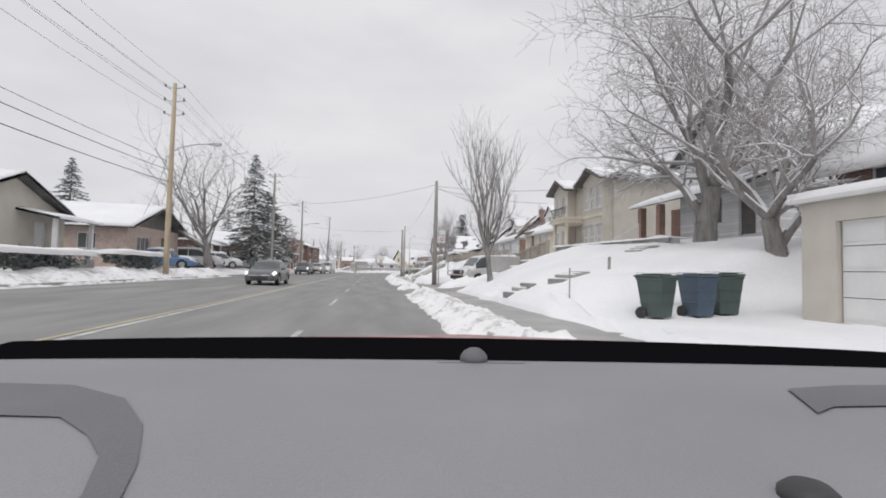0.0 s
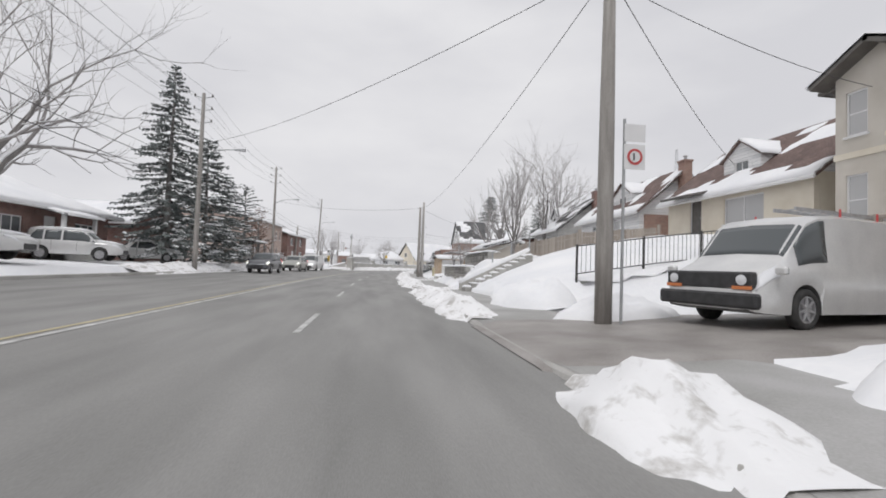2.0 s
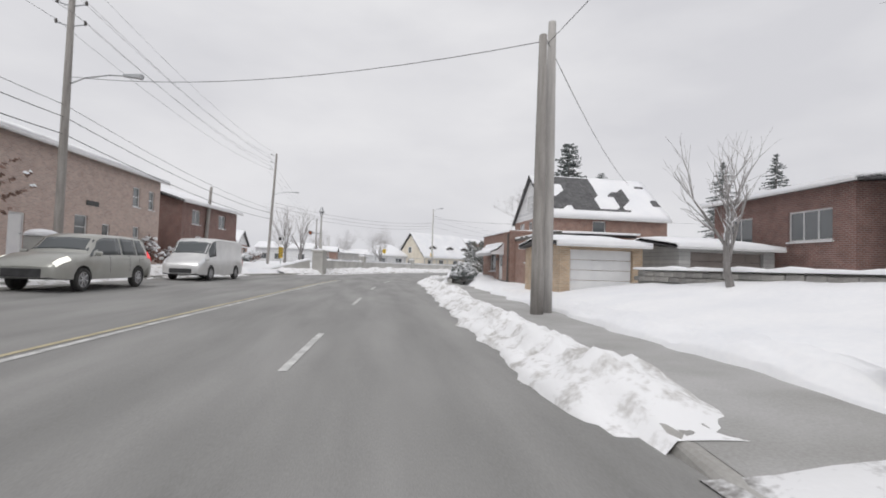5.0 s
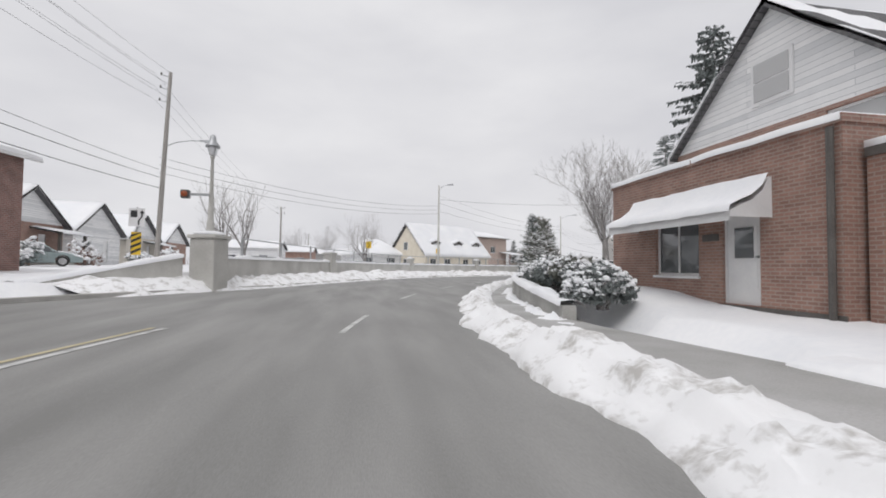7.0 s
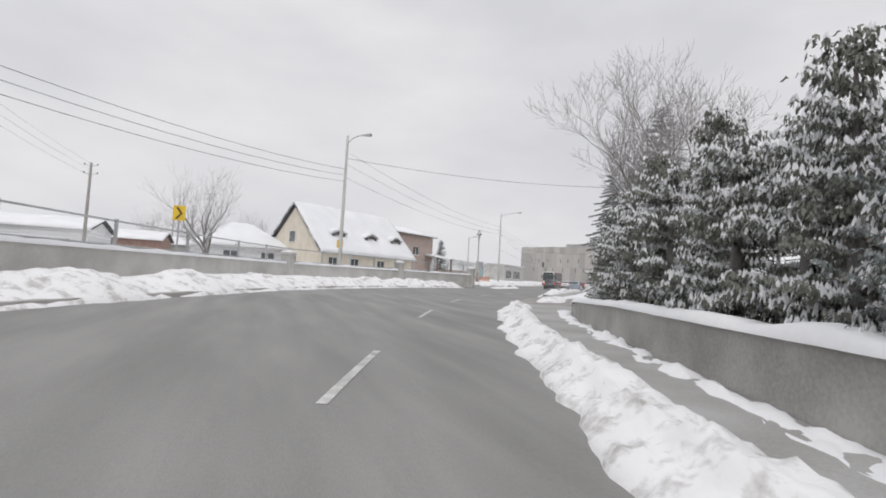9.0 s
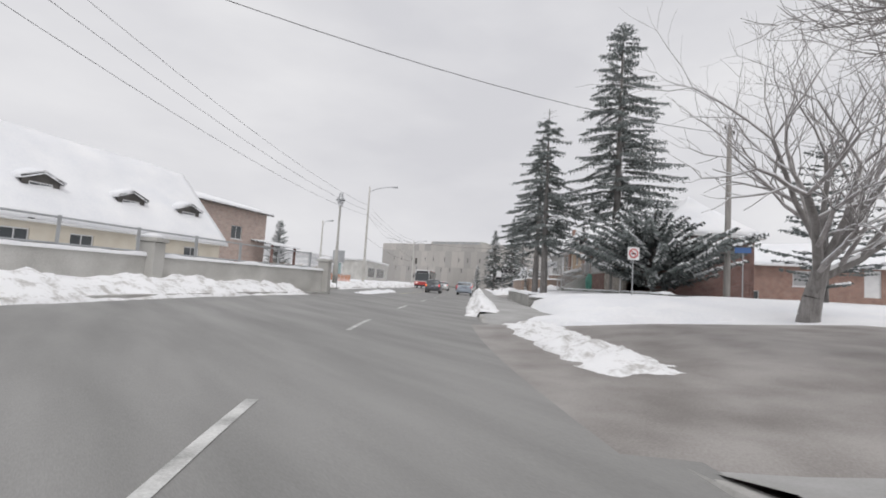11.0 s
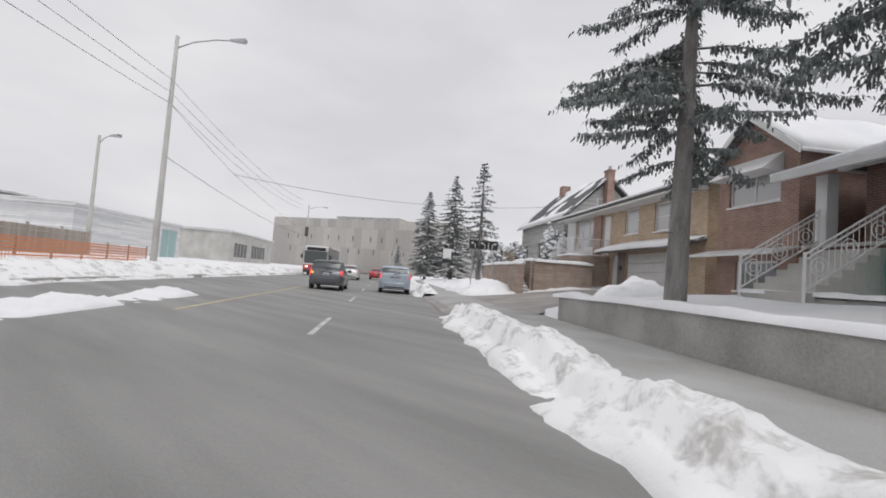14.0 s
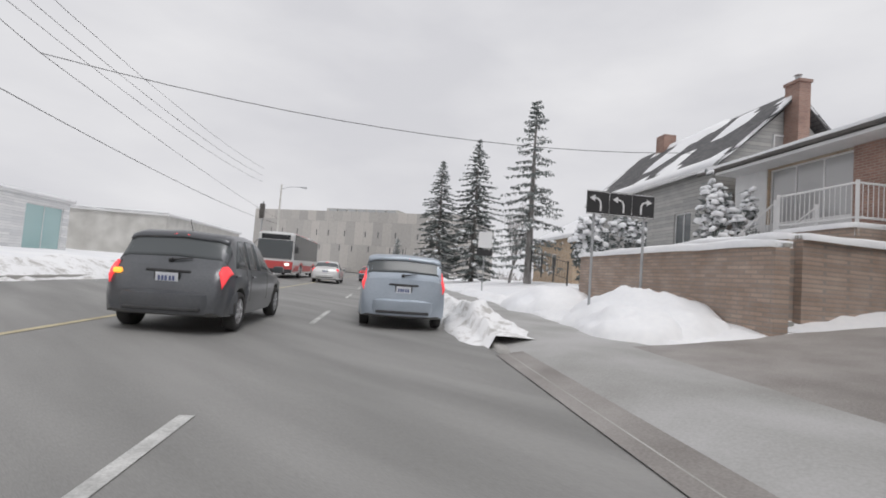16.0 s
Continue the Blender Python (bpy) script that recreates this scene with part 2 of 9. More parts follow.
P_BLUE = car_paint("blue_paint", (0.09, 0.17, 0.30), (0.13, 0.22, 0.37))
P_TEAL = car_paint("grey_green_paint", (0.24, 0.30, 0.30), (0.30, 0.36, 0.36))
P_CHAMP = car_paint("champagne_paint", (0.36, 0.36, 0.33), (0.44, 0.44, 0.41))
P_RED = car_paint("red_paint", (0.38, 0.03, 0.035), (0.48, 0.05, 0.05))

# ---- mesh helpers ----
def mesh_object(name, verts, faces, mats, parent=None, label="", index=None, smooth=False):
    me = bpy.data.meshes.new(name)
    me.from_pydata([tuple(v) for v in verts], [], faces)
    for m in mats if isinstance(mats, (list, tuple)) else [mats]:
        me.materials.append(m)
    if index is not None:
        me.polygons.foreach_set("material_index", index)
    if smooth:
        me.polygons.foreach_set("use_smooth", [True] * len(faces))
    me.update()
    ob = new(name, me)
    ob.parent = parent
    if label:
        ob["label"] = label
    return ob


def thing(name, label, category, m=None, group="", kind=""):
    ob = new(name)
    ob.empty_display_size = 0.2
    if m is not None:
        ob.matrix_world = m
    return tagged(ob, label, category, group, kind)


class Shape:
    """Collects verts and faces of one mesh."""

    def __init__(self):
        self.v, self.f, self.i = [], [], []

    def add(self, verts, faces, slot=0):
        n = len(self.v)
        self.v += [tuple(v) for v in verts]
        self.f += [tuple(n + k for k in f) for f in faces]
        self.i += [slot] * len(faces)
        return self

    def box(self, x0, y0, z0, x1, y1, z1, slot=0, bevel=0.0):
        b = min(bevel, (x1 - x0) / 3, (y1 - y0) / 3, (z1 - z0) / 3)
        if b <= 0:
            v = [(x0, y0, z0), (x1, y0, z0), (x1, y1, z0), (x0, y1, z0), (x0, y0, z1), (x1, y0, z1), (x1, y1, z1), (x0, y1, z1)]
            return self.add(v, [(3, 2, 1, 0), (4, 5, 6, 7), (0, 1, 5, 4), (1, 2, 6, 5), (2, 3, 7, 6), (3, 0, 4, 7)], slot)
        bm = bmesh.new()
        bmesh.ops.create_cube(bm, size=1)
        for w in bm.verts:
            w.co = Vector((x0 + (w.co.x + 0.5) * (x1 - x0), y0 + (w.co.y + 0.5) * (y1 - y0), z0 + (w.co.z + 0.5) * (z1 - z0)))
        bmesh.ops.bevel(bm, geom=bm.edges[:], offset=b, segments=1, affect="EDGES")
        bm.verts.index_update()
        self.add([w.co[:] for w in bm.verts], [[w.index for w in f.verts] for f in bm.faces], slot)
        bm.free()
        return self

    def tube(self, a, b, ra, rb, sides=8, slot=0, caps=True):
        a, b = Vector(a), Vector(b)
        d = (b - a).normalized()
        u = d.orthogonal().normalized()
        w = d.cross(u)
        v = []
        for p, r in ((a, ra), (b, rb)):
            for k in range(sides):
                g = 2 * math.pi * k / sides
                v.append(p + r * (math.cos(g) * u + math.sin(g) * w))
        f = [(k, (k + 1) % sides, sides + (k + 1) % sides, sides + k) for k in range(sides)]
        if caps:
            f += [tuple(range(sides - 1, -1, -1)), tuple(range(sides, 2 * sides))]
        return self.add(v, f, slot)

    def lathe(self, rings, sides=16, slot=0, at=(0, 0, 0)):
        """Rings of (radius, z) about an upright axis."""
        v, f = [], []
        for r, z in rings:
            for k in range(sides):
                g = 2 * math.pi * k / sides
                v.append((at[0] + r * math.cos(g), at[1] + r * math.sin(g), at[2] + z))
        for j in range(len(rings) - 1):
            for k in range(sides):
                f.append((j * sides + k, j * sides + (k + 1) % sides, (j + 1) * sides + (k + 1) % sides, (j + 1) * sides + k))
        f.append(tuple(range(sides - 1, -1, -1)))
        f.append(tuple(range((len(rings) - 1) * sides, len(rings) * sides)))
        return self.add(v, f, slot)

    def prism(self, outline, y0, y1, slot=0):
        """An outline of (x, z), counter-clockwise seen from -y, drawn out from y0 to y1."""
        n = len(outline)
        v = [(x, y0, z) for x, z in outline] + [(x, y1, z) for x, z in outline]
        f = [tuple(range(n)), tuple(range(2 * n - 1, n - 1, -1))]
        f += [(k, n + k, n + (k + 1) % n, (k + 1) % n) for k in range(n)]
        return self.add(v, f, slot)

    def move(self, m):
        self.v = [tuple(m @ Vector(v)) for v in self.v]
        return self

    def make(self, name, mats, parent=None, label="", smooth=False):
        return mesh_object(name, self.v, self.f, mats, parent, label, self.i, smooth)


# ---- the line of the road: stations of the lane that is driven ----
LINE = [(0, -90), (0, -20), (0, 20), (0, 57), (0.5, 70), (1.5, 85), (2.1, 93.4), (2.9, 98.9), (4.0, 104.2), (5.6, 109.4), (8.5, 116.2), (12.2, 124.2), (15.9, 131.0), (20.0, 136.9), (26.4, 144.2), (33.2, 151.6), (44.0, 163.2), (64.5, 185.2), (98.6, 221.7), (132.7, 258.3), (200.9, 331.4)]


def _dense():
    pts = np.array(LINE, float)
    knots = np.r_[0, np.cumsum(np.hypot(*np.diff(pts, axis=0).T))]
    s = np.arange(knots[0], knots[-1], 1.0)
    xy = np.stack([np.interp(s, knots, pts[:, 0]), np.interp(s, knots, pts[:, 1])], 1)
    for _ in range(4):
        pad = np.pad(xy, ((4, 4), (0, 0)), mode="reflect", reflect_type="odd")
        xy = sum(pad[k : k + len(xy)] for k in range(9)) / 9
    s = np.r_[0, np.cumsum(np.hypot(*np.diff(xy, axis=0).T))] - 90.0
    d = np.gradient(xy, axis=0)
    d /= np.hypot(*d.T)[:, None]
    return s, xy, d


SS, SXY, SDIR = _dense()


def at(s, d, z=0.0):
    """The place at station s, d metres to the right of the line."""
    x, y = np.interp(s, SS, SXY[:, 0]), np.interp(s, SS, SXY[:, 1])
    u, v = np.interp(s, SS, SDIR[:, 0]), np.interp(s, SS, SDIR[:, 1])
    n = math.hypot(u, v)
    return Vector((float(x + d * v / n), float(y - d * u / n), float(z)))


def heading(s):
    """Degrees, to the left from +y."""
    return math.degrees(math.atan2(-np.interp(s, SS, SDIR[:, 0]), np.interp(s, SS, SDIR[:, 1])))


def station(x, y):
    k = int(np.argmin((SXY[:, 0] - x) ** 2 + (SXY[:, 1] - y) ** 2))
    u = SDIR[k]
    o = (x - SXY[k, 0], y - SXY[k, 1])
    return SS[k] + o[0] * u[0] + o[1] * u[1], o[0] * u[1] - o[1] * u[0]


# ---- heights of the ground ----
RD = [1.9, 4.4, 6, 8, 10, 14, 22, 70]
RIGHT = [
    (-90, 0.02, 0.15, 0.2, 0.3, 0.4, 1.0, 1.5, 2.0),
    (10.6, 0.02, 0.15, 0.2, 0.25, 0.4, 1.2, 2.2, 3.0),
    (12.4, 0.02, 0.3, 1.05, 1.3, 1.7, 2.4, 3.0, 3.2),
    (18, 0.02, 0.3, 1.15, 1.8, 2.4, 2.8, 3.2, 3.2),
    (22.8, 0.02, 0.3, 1.1, 1.9, 2.6, 3.0, 3.2, 3.2),
    (24.2, 0.02, 0.2, 0.45, 0.95, 1.7, 2.6, 3.1, 3.2),
    (26, 0.02, 0.18, 0.36, 0.6, 1.0, 2.4, 3.1, 3.2),
    (28, 0.02, 0.18, 0.34, 0.75, 1.25, 2.4, 3.2, 3.2),
    (30.2, 0.02, 0.16, 0.28, 0.6, 1.15, 2.3, 3.2, 3.2),
    (31.3, 0.02, 0.16, 0.26, 0.30, 0.34, 1.2, 3.2, 3.2),
    (35.5, 0.02, 0.16, 0.26, 0.30, 0.34, 1.2, 3.2, 3.4),
    (38.8, 0.02, 0.2, 0.36, 0.55, 0.85, 1.8, 3.2, 3.4),
    (39.6, 0.02, 0.25, 0.85, 1.25, 1.6, 2.6, 3.4, 3.4),
    (47, 0.02, 0.3, 1.2, 2.0, 2.6, 3.2, 3.4, 3.4),
    (47.5, 0.02, 0.2, 0.35, 0.7, 1.4, 2.6, 3.4, 3.4),
    (50.5, 0.02, 0.2, 0.35, 0.7, 1.4, 2.6, 3.4, 3.4),
    (51.5, 0.02, 0.2, 1.1, 1.75, 1.9, 2.7, 3.4, 3.4),
    (61, 0.02, 0.2, 1.1, 1.9, 2.0, 2.7, 3.4, 3.4),
    (62, 0.02, 0.2, 0.35, 0.55, 0.75, 2.6, 3.0, 3.0),
    (66.5, 0.02, 0.2, 0.35, 0.55, 0.75, 2.6, 3.0, 3.0),
    (69, 0.02, 0.25, 0.6, 0.85, 1.5, 1.9, 2.2, 2.4),
    (80, 0.02, 0.2, 0.45, 0.75, 1.1, 1.4, 1.6, 1.8),
    (88, 0.02, 0.15, 0.3, 0.4, 0.45, 0.5, 0.6, 1.0),
    (97, 0.02, 0.15, 0.25, 0.35, 0.4, 0.5, 0.6, 1.0),
    (101, 0.02, 0.15, 0.7, 0.75, 0.8, 0.9, 1.0, 1.2),
    (126, 0.02, 0.15, 0.7, 0.75, 0.8, 0.9, 1.0, 1.2),
    (131, 0.02, 0.12, 0.2, 0.3, 0.35, 0.5, 0.8, 1.4),
    (147, 0.02, 0.15, 0.25, 0.4, 0.5, 0.8, 1.1, 1.6),
    (151, 0.02, 0.28, 0.95, 1.1, 1.2, 1.3, 1.4, 1.8),
    (171, 0.02, 0.3, 0.95, 1.15, 1.3, 1.4, 1.5, 1.8),
    (174.5, 0.02, 0.3, 0.7, 1.0, 1.15, 1.2, 1.3, 1.8),
    (177, 0.02, 0.3, 0.45, 0.75, 1.0, 1.1, 1.3, 1.8),
    (184, 0.02, 0.3, 0.45, 0.75, 1.0, 1.1, 1.3, 1.8),
    (186, 0.02, 0.3, 0.7, 0.95, 1.2, 1.3, 1.5, 1.8),
    (205, 0.02, 0.3, 0.7, 0.95, 1.2, 1.3, 1.5, 1.8),
    (240, 0.02, 0.25, 0.4, 0.5, 0.6, 0.8, 1.0, 1.4),
]
LEFT_EDGE = [(-90, -11.7), (88, -11.7), (98, -10.0), (108, -8.0), (130, -8.6), (150, -7.6), (158, -6.6), (166, -9.0), (180, -9.4), (330, -9.4)]
RIGHT_A = np.array(RIGHT, float)


def tuck(s):
    """How far the inner side of the bend is drawn in towards the lane, 0 to 1."""
    return np.interp(s, [91, 97.5, 127, 133], [0, 1, 1, 0])


def left_edge(s):
    return np.interp(s, [a for a, _ in LEFT_EDGE], [b for _, b in LEFT_EDGE])


def road_z(d):
    return np.where(d < 0, -0.022 * d, -0.006 * d)


def height(s, d):
    """Ground height, off the road's own surface."""
    s, d = np.asarray(s, float), np.asarray(d, float)
    cols = np.stack([np.interp(s, RIGHT_A[:, 0], RIGHT_A[:, k + 1]) for k in range(len(RD))], -1)
    out = np.zeros(np.broadcast(s, d).shape)
    dr = np.clip(d + 1.4 * tuck(s), RD[0], RD[-1])
    for k in range(len(RD) - 1):
        inside = (dr >= RD[k]) & (dr <= RD[k + 1])
        f = (dr - RD[k]) / (RD[k + 1] - RD[k])
        out = np.where(inside, cols[..., k] * (1 - f) + cols[..., k + 1] * f, out)
    e = left_edge(s)
    g = e - d
    ze = 0.022 * -e
    zl = ze + np.interp(g, [0, 1.5, 4, 14, 60, 400], [0.0, 0.42, 0.55, 0.8, 1.1, 1.5])
    return np.where(d >= RD[0], out, np.where(d <= e, zl, road_z(d)))


def ground(x, y):
    s, d = station(x, y)
    return float(height(s, d))


def spot(s, d, dz=0.0):
    p = at(s, d)
    p.z = float(height(s, d)) + dz
    return p

# ---- ground: one sheet of snow to the horizon ----
def lump(x, y, size, seed=0.0):
    return noise.noise(Vector((x / size + seed, y / size - seed, seed)))


def build_ground():
    xs = np.unique(np.r_[-2500, -900, -400, -200, -120, np.arange(-80, -30, 4), np.arange(-30, -14, 1.0), np.arange(-14, 62, 0.5), np.arange(62, 110, 1.0), np.arange(110, 170, 4), 200, 300, 500, 900, 2500])
    ys = np.unique(np.r_[-900, -300, -120, np.arange(-80, -20, 5), np.arange(-20, 196, 0.5), np.arange(196, 215, 1.0), np.arange(215, 330, 5), 380, 500, 900, 2800])
    gx, gy = np.meshgrid(xs, ys)
    p = np.stack([gx.ravel(), gy.ravel()], 1)
    s, d = np.zeros(len(p)), np.zeros(len(p))
    for a in range(0, len(p), 4000):
        q = p[a : a + 4000]
        k = np.argmin(((q[:, None, :] - SXY[None]) ** 2).sum(-1), axis=1)
        o, u = q - SXY[k], SDIR[k]
        s[a : a + 4000] = SS[k] + (o * u).sum(1)
        d[a : a + 4000] = o[:, 0] * u[:, 1] - o[:, 1] * u[:, 0]
    z = height(s, d)
    cut = np.zeros(len(s), bool)
    for s0, s1, d0, d1, taper in DRIVES:
        lean = taper * np.clip((d - d0) / (d1 - d0), 0, 1)
        cut |= (s > s0 + lean) & (s < s1 + lean) & (d < d1)
    under = (d > left_edge(s) - 1.2) & (d < 4.75)
    wall_foot = (s > 51.3) & (s < 61.7) & (d < 5.05)
    z = np.where(wall_foot & (d > 4), 0.12, z)
    lawn_foot = (s > 155.5) & (s < 173.0) & (d > 4) & (d < 4.95)
    z = np.where(lawn_foot, 0.08, z)
    z = np.where(cut & ~under, z - 0.07, z)
    z = np.where(under, np.minimum(z, road_z(d)) - 0.16, z)
    near = (np.abs(p[:, 0] - 30) < 140) & (np.abs(p[:, 1] - 100) < 160) & ~under & ~cut & ~wall_foot
    rough = np.array([0.10 * lump(x, y, 3.0) + 0.05 * lump(x, y, 1.1, 5.0) if n else 0.0 for (x, y), n in zip(p, near)])
    z = z + rough * np.where(near, 1.0, 0)
    n, m = len(ys), len(xs)
    faces = [(j * m + i, j * m + i + 1, (j + 1) * m + i + 1, (j + 1) * m + i) for j in range(n - 1) for i in range(m - 1)]
    ob = mesh_object("ground", np.c_[p, z], faces, SNOW, smooth=True)
    return tagged(ob, "uneven fresh white snow covering the ground to the horizon", "snowy ground", kind="structure")


# stretches of driveway: from, to, offsets, shift on the way up
DRIVES = [(24.0, 26.9, 1.9, 12.0, 2.6), (30.2, 34.9, 1.9, 13.0, 0.8), (47.6, 50.4, 1.9, 13.0, 0.0), (62.3, 66.3, 1.9, 9.3, 0.0), (174.0, 184.2, 1.9, 12.4, 0.0)]
build_ground()


def dip(s):
    """0 along the pavement, 1 where a driveway crosses it."""
    return max([0.0] + [min(1.0, max(0.0, 1.0 - max(a - s, s - b, 0.0) / 0.8)) for a, b, _, _, _ in DRIVES])


def strip(name, s0, s1, profile, mats, label, category, step=1.0, parent=None, kind="structure", wobble=0.0, seed=0.0):
    """A band along the road: profile(s) gives its cross section as (d, z) from one side to the other."""
    ss = np.arange(s0, s1 + 1e-6, step)
    v, f = [], []
    for s in ss:
        row = profile(float(s))
        for d, z in row:
            q = at(s, d, z)
            v.append(q)
        n = len(row)
    for j in range(len(ss) - 1):
        for k in range(n - 1):
            f.append((j * n + k, j * n + k + 1, (j + 1) * n + k + 1, (j + 1) * n + k))
    f = [tuple(reversed(q)) for q in f]
    ob = mesh_object(name, v, f, mats, parent, smooth=name != "kerb")
    return tagged(ob, label, category, kind=kind) if parent is None else ob


def road_profile(s):
    e = float(left_edge(s)) - 0.3
    return [(d, float(road_z(np.array(d)))) for d in (2.2, 1.0, 0.0, -1.2, -2.6, -4.2, -6.0, (e - 6) / 2, e)]


strip("road", -90, 320, road_profile, ASPHALT, "grey salt-stained wet asphalt street with worn lanes", "road")
# the side street on the inside of the bend
def side_profile(s):
    e = abs(s - 139.5) / 6.5
    low = 0.3 * max(0.0, (e - 0.86) / 0.14)
    return [(d, float(height(s, d)) + 0.13 - 0.12 * e * e - low) for d in (60, 40, 25, 16, 10, 7)] + [(4.4, 0.125 - low), (2.8, 0.06 - low), (1.6, -0.012 - low)]


strip("side_street", 133, 146, side_profile, DRIVE, "slushy asphalt side street joining the main road", "side street")


def walk_profile(s):
    z = 0.13 if s < 147 else min(0.26, 0.13 + 0.065 * (s - 147))
    z -= 0.35 * max(0.0, 1 - abs(s - 145.2) / 1.5, 1 - abs(s - 134.6) / 1.5)
    g = float(tuck(s))
    return [(6.0 - 1.65 * g, z - 0.35), (5.1 - 1.6 * g, z - 0.06), (4.45 - 1.45 * g, z), (2.85 - 0.75 * g, z - 0.02 - 0.03 * dip(s)), (2.15 - 0.6 * g, min(z, 0.13) - 0.005 - 0.09 * dip(s))]


strip("pavement", -90, 134.6, walk_profile, WALK, "cleared grey concrete pavement between snow banks", "pavement")
strip("pavement", 145.2, 300, walk_profile, WALK, "wet grey concrete pavement beside a low wall", "pavement")


def kerb_profile(s):
    h = 0.13 - 0.095 * dip(s) - 0.2 * max(0.0, 1 - abs(s - 145.6) / 1.5, 1 - abs(s - 134) / 1.5)
    g = 0.6 * float(tuck(s))
    return [(2.22 - g, h - 0.012), (2.07 - g, h), (2.03 - g, h - 0.02), (1.99 - g, -0.03)]


strip("kerb", -90, 134, kerb_profile, KERB, "grey concrete kerb half buried in snow", "kerb")
strip("kerb", 145.6, 300, kerb_profile, KERB, "grey concrete kerb half buried in snow", "kerb")


def left_kerb_profile(s):
    e = float(left_edge(s))
    z = 0.022 * -e
    return [(e + 0.02, z - 0.04), (e, z + 0.12), (e - 0.2, z + 0.13), (e - 0.6, z + 0.1)]


strip("kerb", -90, 320, left_kerb_profile, KERB, "grey concrete kerb on the far side of the road", "kerb")


# ---- ploughed snow banks ----
def bank(name, s0, s1, d0, d1, h, base, label, seed, step=0.16, mat=BANK):
    """A lumpy ridge of ploughed snow between two offsets."""
    cols = 15
    ss = np.arange(s0, s1, step)
    v, f = [], []
    for j, s in enumerate(ss):
        ends = min(1.0, (s - s0) / 1.2, (s1 - s) / 1.2)
        wob = 0.28 * noise.noise(Vector((s / 1.7, seed, 0))) + 0.13 * noise.noise(Vector((s / 0.5, seed, 4)))
        hh = h * (0.62 + 0.75 * noise.noise(Vector((s / 2.3, seed, 9)))) * max(0.0, ends)
        lo, hi = (d0(s), d1(s)) if callable(d0) else (d0, d1)
        for k in range(cols):
            u = k / (cols - 1)
            d = lo + (hi - lo) * u + wob * (1 - u) * (1 if k < cols - 1 else 0)
            q = at(s, d)
            zb = base(s, d)
            bump = 0.13 * noise.noise(Vector((q.x * 2.3, q.y * 2.3, seed))) + 0.11 * abs(noise.noise(Vector((q.x * 4.6, q.y * 4.6, seed + 3)))) + 0.05 * noise.noise(Vector((q.x * 9, q.y * 9, seed + 3)))
            arch = math.sin(math.pi * u) ** 0.7 if 0 < u < 1 else 0.0
            z = zb - 0.06 + arch * (max(0.05, hh) + 1.2 * bump * max(0.0, ends))
            v.append((q.x, q.y, z - (0.22 if k in (0, cols - 1) else 0.0)))
    for j in range(len(ss) - 1):
        for k in range(cols - 1):
            f.append(((j + 1) * cols + k, (j + 1) * cols + k + 1, j * cols + k + 1, j * cols + k))
    ob = mesh_object(name, v, [tuple(reversed(q)) for q in f], mat, smooth=True)
    return tagged(ob, label, "snow bank", kind="stuff")


def base_road(s, d):
    return float(road_z(np.array(d))) if d < 2 - 0.6 * tuck(s) else 0.1 if s < 148 else 0.22


def base_land(s, d):
    return float(height(s, d))


LUMPY = "lumpy dirty snow ploughed up along the kerb"
for n, (a, b) in enumerate([(-60, 23.6), (27.3, 29.9), (35.2, 47.4), (50.6, 62), (66.6, 131), (148.5, 174.0), (184.3, 300)]):
    bank("snow_bank", a, b, lambda s: 1.45 - 0.5 * float(tuck(s)), lambda s: 2.95 - 0.85 * float(tuck(s)), 0.42, base_road, LUMPY, 3.0 + 7 * n)
for n, (a, b) in enumerate([(-60, 23.8), (27.4, 29.2), (37, 47.4), (50.8, 61.8), (66.8, 93), (184.6, 300)]):
    bank("snow_bank", a, b, 4.25, 5.3, 0.18, base_land, "soft snow pushed up beside the cleared pavement", 40.0 + 5 * n, 0.3, SNOW)
for n, (a, b) in enumerate([(-60, 42), (52, 96), (101, 156), (168, 300)]):
    bank("snow_bank", a, b, lambda s: float(left_edge(s)) + 0.35, lambda s: float(left_edge(s)) - 2.2, 0.42, base_land, "ploughed snow ridge on the far side of the road", 80.0 + 6 * n, 0.35)


bank("snow_bank", 136.5, 146.0, 2.5, 4.5, 0.26, lambda s, d: 0.06 if d > 2.6 else 0.0, "broken ridge of ploughed snow across a street mouth", 33.0)


# ---- painted lines ----
def line(name, s0, s1, d, width, mat, label):
    def prof(s):
        return [(d + width / 2, float(road_z(np.array(d))) + 0.005), (d - width / 2, float(road_z(np.array(d))) + 0.005)]

    return strip(name, s0, s1, prof, mat, label, "road marking", 0.5)


line("centre_line", -90, 96, -4.25, 0.12, PAINT_W, "long faded pale line along the middle of the road")
line("centre_line", -90, 96, -4.45, 0.1, PAINT_Y, "long faded yellow line along the middle of the road")
line("centre_line", 170, 300, -4.3, 0.12, PAINT_Y, "long faded yellow line along the middle of the road")
for k in range(26):
    s = -12 + 9.0 * k
    line("lane_dash", s, s + 3.0, -1.25, 0.11, PAINT_W, "short worn white lane dash on wet asphalt")


